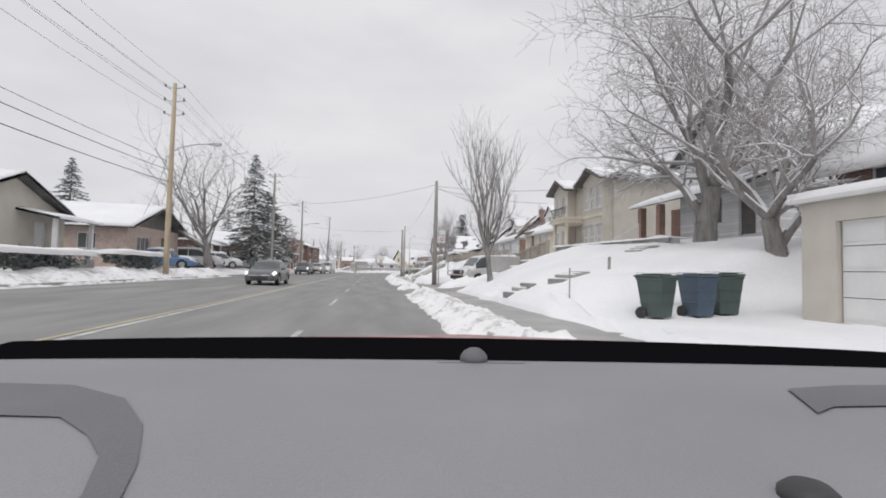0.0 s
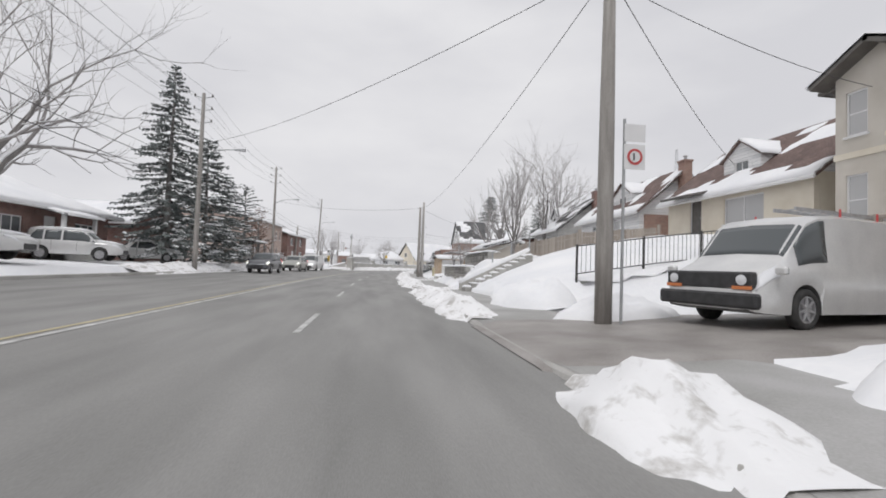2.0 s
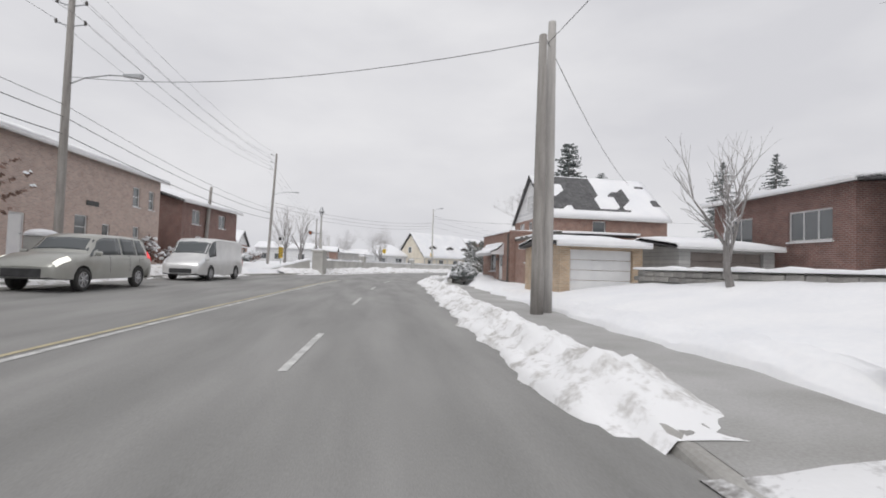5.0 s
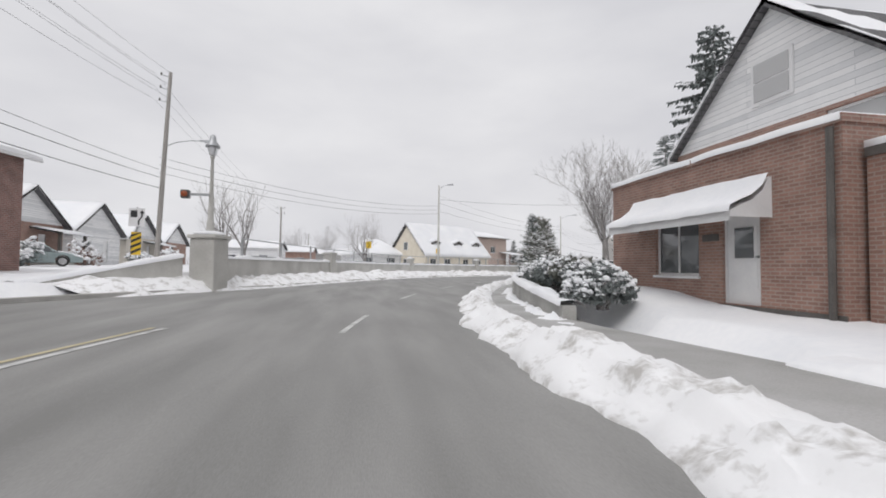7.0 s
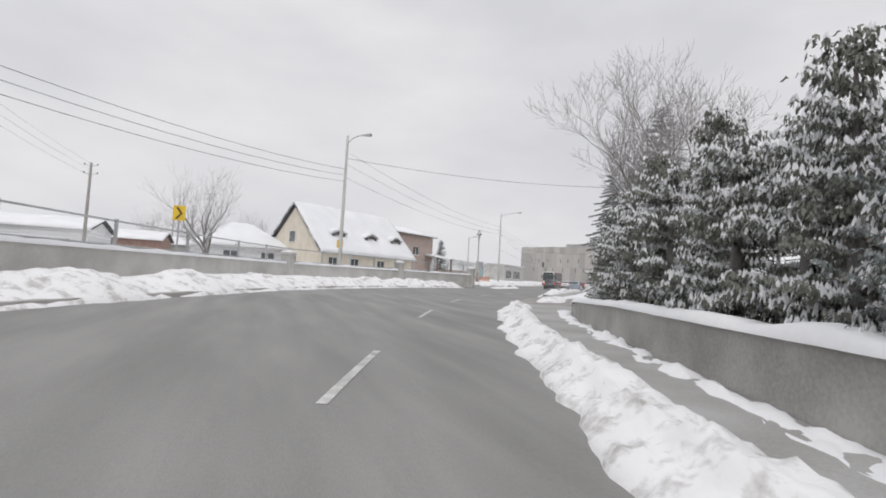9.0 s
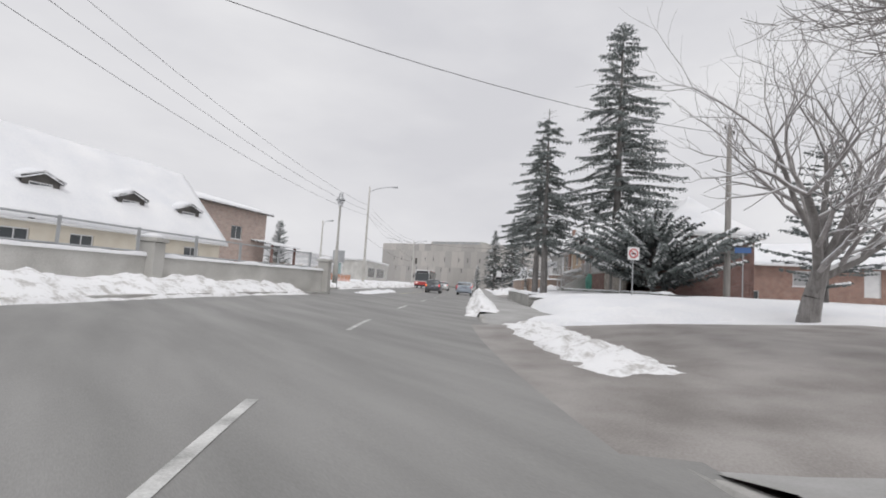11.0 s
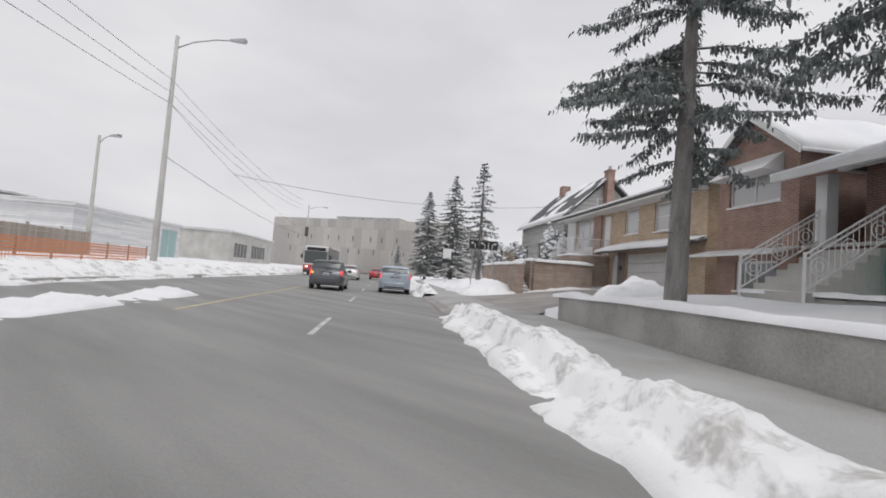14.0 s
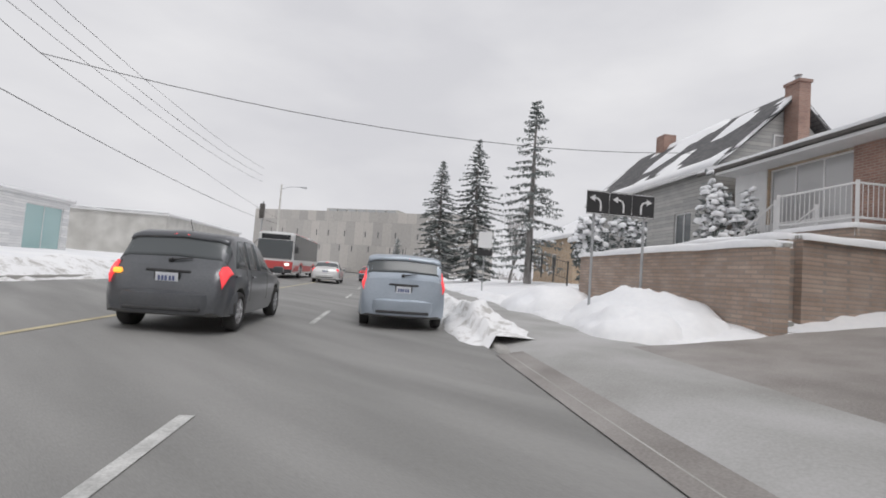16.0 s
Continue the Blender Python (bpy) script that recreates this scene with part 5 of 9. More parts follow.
# ramp railing and stone terraces in front of it
railing("wooden_railing", "weathered wooden railing capped with snow above stone terraces", [at(34.0, 10.6, 1.7), at(27.6, 10.5, 2.3)], 0.85, FENCEW, 0.17, 1.6, r=0.04)
railing("wooden_railing", "weathered wooden skirting rail below a ramp", [at(33.9, 10.55, 1.35), at(27.8, 10.45, 1.9)], 0.34, FENCEW, 0.17, 1.6, r=0.04)


def block_wall(name, label, a, b, z0, z1, th=0.35, size=(0.62, 0.2), mat=None, seed=1, cap=True, slope=None, group=""):
    """A retaining wall of separate stone blocks from a to b, with a cap of snow."""
    rnd = random.Random(seed)
    a, b = Vector((a[0], a[1], 0)), Vector((b[0], b[1], 0))
    ln = (b - a).length
    ang = math.degrees(math.atan2(b.y - a.y, b.x - a.x))
    ob = thing(name, label, "retaining wall", Matrix.Translation((a.x, a.y, z0)) @ pose(0, 0, 0, 0, 0, ang), group)
    Shape().box(0.02, 0.04, -0.4, ln - 0.02, th - 0.03, (min(slope(0), slope(0.999)) if slope else z1 - z0) - 0.02).make("core", CONC_D, ob)
    meshes = []
    for k in range(5):
        w = size[0] * (0.75 + 0.12 * k)
        sh = Shape().box(0, 0, 0, w - 0.02, 0.16, size[1] - 0.018, bevel=0.022)
        sh.v = [(x + rnd.uniform(-0.008, 0.008), y + rnd.uniform(-0.012, 0.012), z + rnd.uniform(-0.005, 0.005)) for x, y, z in sh.v]
        me = bpy.data.meshes.new("block")
        me.from_pydata(sh.v, [], sh.f)
        me.materials.append(mat or STONE)
        meshes.append((w, me))
    rows = max(1, int(round((z1 - z0) / size[1])))
    for r in range(rows):
        x = -rnd.uniform(0, 0.3)
        while x < ln - 0.1:
            w, me = rnd.choice(meshes)
            top = slope(max(0, x) / ln) if slope else z1 - z0
            if x >= -0.05 and x + w <= ln + 0.15 and (r + 0.6) * size[1] < top:
                o = new("block", me)
                o.parent = ob
                o.location = (x, -0.12 + rnd.uniform(-0.012, 0.012) + 0.012 * r, r * size[1] - 0.01)
            x += w
    if cap:
        sh = Shape()
        n = max(3, int(ln / 0.4))
        vs, fs = [], []
        for k in range(n + 1):
            x = ln * k / n
            t = (slope(k / n) if slope else z1 - z0) - 0.01
            h = 0.13 * (0.8 + 0.7 * noise.noise(Vector((x * 1.3, seed, 2))))
            for y, dz in ((-0.17, 0.0), (-0.15, h * 0.8), (0.02, h), (th + 0.1, h * 0.9), (th + 0.5, 0.0)):
                vs.append((x, y + 0.03 * noise.noise(Vector((x * 2, y, seed))), t + dz))
        fs = [(k * 5 + j, (k + 1) * 5 + j, (k + 1) * 5 + j + 1, k * 5 + j + 1) for k in range(n) for j in range(4)]
        fs += [(0, 1, 2, 3, 4), tuple(n * 5 + j for j in (4, 3, 2, 1, 0))]
        sh.add(vs, fs).make("snow_cap", SNOW, ob, "rounded cap of snow", smooth=True)
    return ob


block_wall("stone_wall", "low grey stone terrace wall under snow", at(31.6, 9.5), at(27.6, 9.2), 1.05, 1.55, size=(0.7, 0.16), seed=21, group="stone walls")
block_wall("stone_wall", "low grey stone terrace wall under snow", at(31.0, 10.1), at(27.2, 9.9), 1.5, 1.95, size=(0.7, 0.16), seed=22, group="stone walls")
block_wall("garden_wall", "long low grey garden wall under snow on the slope", at(26.6, 10.6), at(17.0, 11.6), 2.15, 2.7, size=(0.9, 0.2), seed=23, group="stone walls")

# dormer house
d1 = house("dormer_house", "tan brick storey-and-a-half house with a brown dormer roof", right(50.4, 16.6, 3.2), 9.2, 7.6, 2.2, 5.2, STUCCO_C, front=[(4.4, 6.8, 0.5, 1.75, (2, 1), "curtain"), (1.9, 2.8, 0.0, 1.95, (1, 1), "dark_door")], right=[(2.5, 3.6, 0.7, 1.7, (2, 1)), (3.0, 4.0, 2.9, 3.8, (2, 1))], roof=SHINGLE_B, over=0.45, snow=0.1, bare=0.78, seed=6, gable_mat=SIDING)
dormer(d1, 3.0, 5.4, 1.1, 2.6, 3.9, 4.75, 2.6, SIDING, (0.75, 1.65, 3.0, 3.75), SHINGLE_B, 0.08, 31)
v, f = slab((1.2, -1.3, 2.05), (3.5, -1.3, 2.05), (3.5, 0.0, 2.35), (1.2, 0.0, 2.35), 0.12)
Shape().add(v, f).make("door_canopy", TRIM_D, d1)
d2 = house("dormer_house", "white-sided storey-and-a-half house with a brown dormer roof", right(63.0, 16.6, 3.1), 9.2, 5.6, 2.3, 4.8, SIDING, front=[(5.8, 6.6, 0.7, 1.8, (1, 1), "curtain"), (2.0, 3.2, 0.6, 1.7, (2, 1))], right=[(2.0, 3.0, 2.6, 3.5, (2, 1))], roof=SHINGLE_B, over=0.45, snow=0.1, bare=0.74, seed=7, chimney=(9.6, 2.8, 5.3, BRICK_R))
dormer(d2, 4.2, 6.8, 0.7, 2.5, 3.7, 4.5, 2.0, SIDING, (0.8, 1.8, 2.8, 3.55), SHINGLE_B, 0.08, 33)
Shape().box(9.202, 0.3, -0.7, 9.34, 5.3, 1.9).make("brick_base", BRICK_R, d2)
ant = Shape()
for x, y in ((-0.12, 0), (0.12, 0), (0, 0.2)):
    ant.tube((8.6 + x, 2.8 + y, 4.8), (8.6 + x * 0.4, 2.8 + y * 0.4, 6.4), 0.015, 0.012, 4)
for k in range(6):
    z = 4.9 + 0.26 * k
    ant.tube((8.5, 2.8, z), (8.7, 2.8, z + 0.15), 0.008, 0.008, 4)
ant.make("aerial_mast", STEEL, d2)
d3 = house("grey_house", "grey-sided house with a steep gabled roof and chimney", right(76.9, 16.5, 2.9), 8.2, 7.0, 2.4, 5.3, SIDING_G, front=[(1.2, 2.2, 0.6, 1.7, (2, 1)), (4.0, 5.4, 0.6, 1.8, (2, 1))], right=[(3.3, 4.2, 2.7, 3.7, (1, 1))], roof=SHINGLE, over=0.4, snow=0.1, bare=0.6, seed=8, chimney=(8.5, 3.4, 5.8, BRICK_D))
dormer(d3, 3.0, 5.2, 1.0, 2.7, 3.8, 4.7, 2.8, SIDING, (0.7, 1.5, 3.0, 3.7), SHINGLE, 0.08, 36)

# iron fence on a stepped tan wall, beside the van's driveway
block_wall("stepped_wall", "stepped tan garden wall with snow on its steps", at(39.35, 6.4), at(39.6, 13.0), 0.45, 2.0, size=(0.8, 0.2), mat=CONC_D, seed=25, slope=lambda u: 0.45 + 1.1 * math.floor(u * 5) / 5)
railing("iron_fence", "black iron fence on a stepped garden wall", [at(39.5, 6.3, 0.98), at(39.7, 8.7, 1.35), at(39.9, 13.0, 1.95)], 1.0, IRON, 0.16, 2.0, category="fence")

# stair with a solid parapet up the slope
SM = right(46.9, 4.0, 0.15)
st = thing("garden_stair", "concrete garden stair under snow with a low sloping parapet", "stair", SM)
for k in range(10):
    Shape().box(0.0, 0.31 * k, -0.7 + 0.17 * k, 0.8, 0.31 * (k + 1) - 0.004, 0.17 * (k + 1)).make("step", CONC_D, st)
    snow_cover((0.05, 0.31 * k + 0.05, 0.17 * (k + 1)), (0.75, 0.31 * k + 0.05, 0.17 * (k + 1)), (0.75, 0.31 * k + 0.3, 0.17 * (k + 1)), (0.05, 0.31 * k + 0.3, 0.17 * (k + 1)), 0.09, k).make("snow", SNOW, st, smooth=True)
pr = [(-0.1, -0.6), (3.2, 0.9), (3.2, 2.05), (-0.1, 0.4)]
Shape().prism(pr, 0, 0.22).move(Matrix(((0, 1, 0, -0.24), (1, 0, 0, 0), (0, 0, 1, 0), (0, 0, 0, 1)))).make("parapet", CONC, st)
snow_cover((-0.26, -0.1, 0.4), (0.0, -0.1, 0.4), (0.0, 3.2, 2.05), (-0.26, 3.2, 2.05), 0.14, 5).make("parapet_snow", SNOW, st, "thick snow along the parapet", smooth=True)
railing("handrail", "thin grey metal handrail beside a garden stair", [SM @ Vector((-0.32, 1.5, 1.0)), SM @ Vector((-0.32, 3.3, 1.95))], 0.8, STEEL, 0.9, 0.9)

# retaining walls of stone slabs
block_wall("slab_wall", "low retaining wall of rough grey stone slabs capped with snow", at(60.9, 5.0), at(51.6, 5.0), 0.05, 1.27, size=(1.7, 0.2), seed=26, group="stone walls")
block_wall("slab_wall", "high retaining wall of rough grey stone slabs capped with snow", at(60.6, 6.5), at(52.6, 6.5), 1.0, 2.2, size=(1.7, 0.2), seed=27, group="stone walls")


def plank_fence(label, pts, tall, gap=0.15, group="wooden fences"):
    """Upright boards on rails between posts."""
    rnd = random.Random(len(pts) + int(tall * 10))
    ob = thing("wooden_fence", label, "fence", Matrix.Translation(pts[0]), group)
    o = Vector(pts[0])
    board = Shape().box(-gap * 0.46, -0.012, 0, gap * 0.46, 0.012, tall, bevel=0.004)
    me = bpy.data.meshes.new("board")
    me.from_pydata(board.v, [], board.f)
    me.materials.append(FENCEW)
    for a, b in zip(pts, pts[1:]):
        a, b = Vector(a) - o, Vector(b) - o
        ln = (b - a).length
        ang = math.atan2(b.y - a.y, b.x - a.x)
        for z in (0.3, tall - 0.25):
            Shape().tube(a + Vector((0, 0, z)), b + Vector((0, 0, z)), 0.035, 0.035, 4).make("rail", FENCEW, ob)
        for k in range(int(ln / gap)):
            p = a.lerp(b, (k + 0.5) * gap / ln)
            q = new("board", me)
            q.parent = ob
            q.location, q.rotation_euler = (p.x, p.y, p.z + rnd.uniform(-0.02, 0.02)), (0, 0, ang)
        n = max(1, int(ln / 2.4))
        # neighbouring stretches share the post at the corner
        for k in range(0 if a.length < 0.01 else 1, n + 1):
            p = a.lerp(b, k / n)
            Shape().box(p.x - 0.06, p.y - 0.06, p.z - 0.4, p.x + 0.06, p.y + 0.06, p.z + tall + 0.14).make("post", FENCEW, ob)
    return ob


plank_fence("weathered grey-brown board fence on the slope", [at(61.0, 10.2, 1.85), at(52.2, 9.3, 1.75), at(47.6, 10.0, 2.0), at(47.2, 14.0, 2.4)], 1.15)

# small garage with a brown door
house("garage", "small stuccoed garage with a brown door and deep roof snow", right(66.35, 8.5, 0.7), 4.6, 3.8, 2.2, 2.75, STUCCO, front=[(0.5, 3.5, 0.02, 1.75, (1, 1), "brown_garage")], ridge="x", over=0.45, snow=0.24, seed=9, category="garage", base=-0.5)
gs = thing("stone_steps", "rough thin stone garden steps half covered by snow", "stair", Matrix.Translation((0, 0, 0)))
rg = random.Random(5)
for k in range(14):
    u = k / 13
    p = Vector((5.6 + 2.2 * u + rg.uniform(-0.25, 0.25), 65.6 + 1.1 * u + rg.uniform(-0.3, 0.3), 0))
    p.z = ground(p.x, p.y) + 0.02
    Shape().box(-rg.uniform(0.3, 0.6), -0.2, -0.2, rg.uniform(0.3, 0.6), 0.22, 0.09, bevel=0.025).move(Matrix.Translation(p) @ pose(0, 0, 0, 0, 0, -20 + rg.uniform(-14, 14))).make("step", STONE, gs)
block_wall("stone_wall", "short dry stone wall beside garden steps", at(67.4, 6.9), at(66.8, 8.5), 0.55, 1.1, size=(0.6, 0.16), seed=29, group="stone walls")
block_wall("stone_wall", "low stone edging under snow on the slope", at(80.5, 9.0), at(71.0, 9.6), 1.0, 1.4, size=(0.7, 0.18), seed=30, group="stone walls")

# tan house with a dark steep roof, low garages before it
house("garage", "low tan garage with a grey door and snowy roof", Matrix.Translation((7.4, 80.5, 0.5)), 3.4, 4.0, 1.75, 2.0, BRICK_T, front=[(0.4, 3.0, 0.02, 1.6, (1, 1), "garage")], over=0.25, snow=0.14, seed=11, category="garage", base=-0.4)
house("garage", "low grey garage with a snowy roof", Matrix.Translation((12.0, 80.0, 0.7)), 4.2, 4.4, 1.6, 1.9, SIDING_G, front=[(0.5, 3.7, 0.02, 1.45, (1, 1), "brown_garage")], over=0.25, snow=0.16, seed=12, category="garage", base=-0.4)
house("bungalow", "brown brick bungalow behind snowy slopes", right(86.0, 15.8, 1.9), 7.5, 8, 2.8, 3.2, BRICK_D, front=[(1, 2.6, 0.8, 2.0, (2, 1)), (4.6, 6.6, 0.8, 2.0, (3, 1))], over=0.5, snow=0.16, seed=13)

# brick shop with a snow-laden awning, low wing, and the gabled house behind
sm = Matrix.Translation((9.6, 101.5, 0.35)) @ pose(0, 0, 0, 0, 0, -90)
shop = house("brick_shop", "red-brown brick shop with a parapet, white door and window", sm, 7.3, 5.0, 3.35, 3.45, BRICK_R, front=[(2.2, 3.85, 0.7, 2.15, (2, 1)), (4.6, 5.6, 0.12, 2.1, (1, 1), "door")], ridge="x", over=-0.26, snow=0.0, seed=14, category="shop", base=-0.6)
Shape().box(-0.04, -0.05, 3.35, 7.34, 0.32, 3.5).box(-0.04, 0.33, 3.35, 0.3, 5.0, 3.5).box(7.0, 0.33, 3.35, 7.34, 5.0, 3.5).make("parapet", BRICK_R, shop)
snow_cover((0, -0.05, 3.5), (7.3, -0.05, 3.5), (7.3, 4.8, 3.52), (0, 4.8, 3.52), 0.14, 17).make("roof_snow", SNOW, shop, "snow on the flat roof", smooth=True)
Shape().box(-0.03, -0.04, -0.6, 7.33, -0.003, 0.1).make("plinth", TRIM_D, shop, "dark painted plinth")
Shape().box(4.0, -0.03, 1.5, 4.5, -0.004, 1.66).make("name_plate", TRIM_D, shop)
Shape().box(4.85, 0.08, 1.1, 5.35, 0.086, 1.75).make("door_pane", GLASS, shop)
Shape().tube((7.15, -0.09, -0.2), (7.15, -0.09, 3.3), 0.06, 0.06, 8).make("downpipe", TRIM_D, shop)
aw = Shape()
arc = [(-0.95, 1.88), (-0.93, 2.0), (-0.75, 2.1), (-0.45, 2.22), (-0.2, 2.42), (-0.08, 2.66), (-0.005, 2.7)]
vs = [(x, y, z) for x in (1.4, 1.7, 5.6, 5.9) for y, z in ([(a * (1.0 if 1 < x < 6.3 else 1.0), b) for a, b in arc])]
na = len(arc)
aw.add(vs, [(i * na + k, (i + 1) * na + k, (i + 1) * na + k + 1, i * na + k + 1) for i in range(3) for k in range(na - 1)])
for x in (1.4, 5.9):
    aw.add([(x, y, z) for y, z in arc] + [(x, 0.0, 1.88)], [tuple(range(na + 1))])
aw.add([(1.4, -0.95, 1.88), (5.9, -0.95, 1.88), (5.9, -0.95, 1.80), (1.4, -0.95, 1.80)], [(0, 1, 2, 3)])
awn = aw.make("awning", TRIM, shop, "curved white awning under a load of snow")
asn = Shape()
asn.add([(x + 0.02 * noise.noise(Vector((x, y, 1))), y - 0.06, z + 0.10 + 0.04 * noise.noise(Vector((x * 2, y * 3, 5)))) for x in [1.35 + 0.242 * k for k in range(20)] for y, z in arc[:-1]], [(i * (na - 1) + k, (i + 1) * (na - 1) + k, (i + 1) * (na - 1) + k + 1, i * (na - 1) + k + 1) for i in range(19) for k in range(na - 2)])
asn.make("snow", SNOW, awn, "snow draped over the awning", smooth=True)
wing = house("brick_wing", "lower red-brown brick wing with a small window", Matrix.Translation((9.95, 94.1, 0.35)) @ pose(0, 0, 0, 0, 0, -90), 7.0, 5.0, 2.75, 2.85, BRICK_R, front=[(2.0, 2.9, 1.35, 2.0, (2, 1))], over=-0.26, snow=0.0, seed=15, category="shop", base=-0.6)
Shape().box(0, -0.05, 2.75, 7.04, 0.3, 2.98).make("parapet", TRIM_D, wing)
snow_cover((0, 0.0, 2.98), (7, 0.0, 2.98), (7, 4.8, 3.0), (0, 4.8, 3.0), 0.12, 18).make("roof_snow", SNOW, wing, "snow on the flat roof", smooth=True)
gw = house("gabled_house", "brick house with a white-sided gable above a shop", Matrix.Translation((12.5, 102.3, 0.4)) @ pose(0, 0, 0, 0, 0, -90), 7.6, 9.0, 4.7, 8.0, BRICK_R, front=[(1.2, 2.4, 3.75, 4.5, (1, 1), "curtain"), (5.3, 6.7, 3.6, 4.6, (1, 1), "curtain"), (3.4, 4.2, 3.9, 4.5, (1, 1))], right=[(3, 4, 3.4, 4.4, (1, 1))], ridge="y", roof=SHINGLE, over=0.22, snow=0.1, bare=0.55, seed=16, gable_mat=SIDING)
Shape().box(3.2, -0.05, 5.35, 4.5, 0.0, 6.6).make("gable_window", TRIM, gw)
Shape().box(3.3, -0.065, 5.45, 4.4, -0.052, 5.95).box(3.3, -0.065, 6.0, 4.4, -0.052, 6.5).make("gable_pane", GLASS_C, gw)

# ---- houses on the far side of the road ----
def porch_on(ob, x0, x1, proj, z, mat, seed):
    """A small roofed porch with posts before a front wall."""
    p = Shape().box(x0, -proj, -0.6, x1, -0.01, 0.2).make("porch", CONC_D, ob)
    for x in (x0 + 0.15, x1 - 0.15):
        Shape().box(x - 0.09, -proj + 0.1, 0.2, x + 0.09, -proj + 0.28, z).make("post", mat, p)
    a = [(x0 - 0.2, -proj - 0.2, z), (x1 + 0.2, -proj - 0.2, z), (x1 + 0.2, -0.01, z + 0.4), (x0 - 0.2, -0.01, z + 0.4)]
    v, f = slab(*a, 0.12)
    Shape().add(v, f).make("porch_roof", SHINGLE, p)
    snow_cover(*a, 0.14, seed).make("snow", SNOW, p, "snow on the porch roof", smooth=True)


b0 = house("bungalow", "white-trimmed bungalow with a snowy gabled roof", left(22.0, -17.5, 1.1), 8.0, 10.0, 2.6, 4.3, STUCCO, front=[(1.0, 2.8, 0.7, 1.9, (2, 1)), (5.6, 6.5, 0.2, 2.1, (1, 1), "door")], left=[(2, 3.4, 0.8, 1.9, (2, 1)), (6, 7.2, 0.8, 1.9, (2, 1))], ridge="y", over=0.5, snow=0.2, seed=41)
porch_on(b0, 4.4, 7.8, 1.8, 2.3, TRIM, 42)
b1 = house("bungalow", "pinkish-grey brick bungalow with deep snow on its roof", left(35.0, -16.5, 1.2), 8.4, 11.0, 2.6, 4.2, BRICK_P, front=[(1.4, 3.4, 0.6, 1.9, (3, 1)), (5.2, 6.2, 0.2, 2.1, (1, 1), "dark_door")], left=[(2.4, 3.4, 0.9, 2.0, (2, 1)), (5.0, 6.0, 0.2, 2.1, (1, 1), "door"), (7.6, 8.8, 0.9, 2.0, (2, 1))], ridge="y", over=0.7, snow=0.22, seed=43, gable_mat=TRIM_D, trim=TRIM_D)
b2 = house("bungalow", "dark red brick bungalow with a broad snowy roof", left(50.0, -18.5, 1.2), 11.0, 9.5, 2.7, 4.6, BRICK_D, front=[(1.0, 3.0, 0.7, 1.9, (3, 1)), (4.6, 5.6, 0.2, 2.1, (1, 1), "door"), (7.4, 9.6, 0.7, 1.9, (3, 1))], left=[(2.4, 3.8, 0.9, 2.0, (2, 1)), (6.0, 7.2, 0.9, 2.0, (2, 1))], ridge="x", hip=3.5, over=0.7, snow=0.22, seed=44)
porch_on(b2, 3.8, 7.0, 1.6, 2.2, TRIM, 45)
b3 = house("bungalow", "red brick bungalow behind spruces with a snowy roof", left(64.0, -19.0, 1.2), 9.0, 9.0, 2.7, 4.4, BRICK_D, front=[(1.0, 3.0, 0.7, 1.9, (3, 1))], left=[(2, 3.4, 0.9, 2.0, (2, 1))], ridge="y", over=0.6, snow=0.2, seed=46)
house("bungalow", "low brick house with a flat snowy carport", left(8.0, -18.5, 1.1), 9.0, 9.0, 2.6, 4.2, BRICK_P, front=[(1.0, 3.0, 0.7, 1.9, (3, 1)), (5, 6, 0.2, 2.1, (1, 1), "door")], ridge="y", over=0.5, snow=0.2, seed=47)

ap = house("apartment_house", "two-storey tan-pink brick apartment house with a snowy roof", left(81.0, -16.0, 0.9), 15.6, 10.0, 5.4, 6.9, BRICK_P, front=[(1.0, 1.6, 3.6, 4.3, (1, 1)), (3.4, 4.3, 0.2, 2.1, (1, 1), "door"), (7.4, 8.4, 1.2, 2.4, (1, 2)), (9.6, 10.3, 1.3, 2.1, (1, 1)), (12.4, 13.2, 3.4, 4.6, (1, 2)), (14.2, 14.9, 3.4, 4.6, (1, 2)), (12.6, 13.3, 0.9, 2.2, (1, 2))], left=[(2, 3, 1.0, 2.2, (2, 1)), (5, 6, 3.4, 4.5, (2, 1))], ridge="x", over=0.4, snow=0.2, seed=48, category="apartment house")
Shape().box(8.2, -0.03, 2.95, 9.2, -0.004, 3.2).make("name_plate", SIGN_K, ap)
house("brick_house", "dark red brick house with white window trim", left(98.0, -16.5, 0.9), 9.0, 9.0, 4.6, 6.0, BRICK_D, front=[(1.4, 2.6, 3.0, 4.1, (2, 1)), (5.6, 6.8, 3.0, 4.1, (2, 1)), (2.0, 3.0, 0.2, 2.1, (1, 1), "door"), (5.4, 7.0, 0.8, 2.0, (2, 1))], left=[(3, 4.2, 3.0, 4.1, (2, 1))], ridge="x", over=0.4, snow=0.18, seed=49)
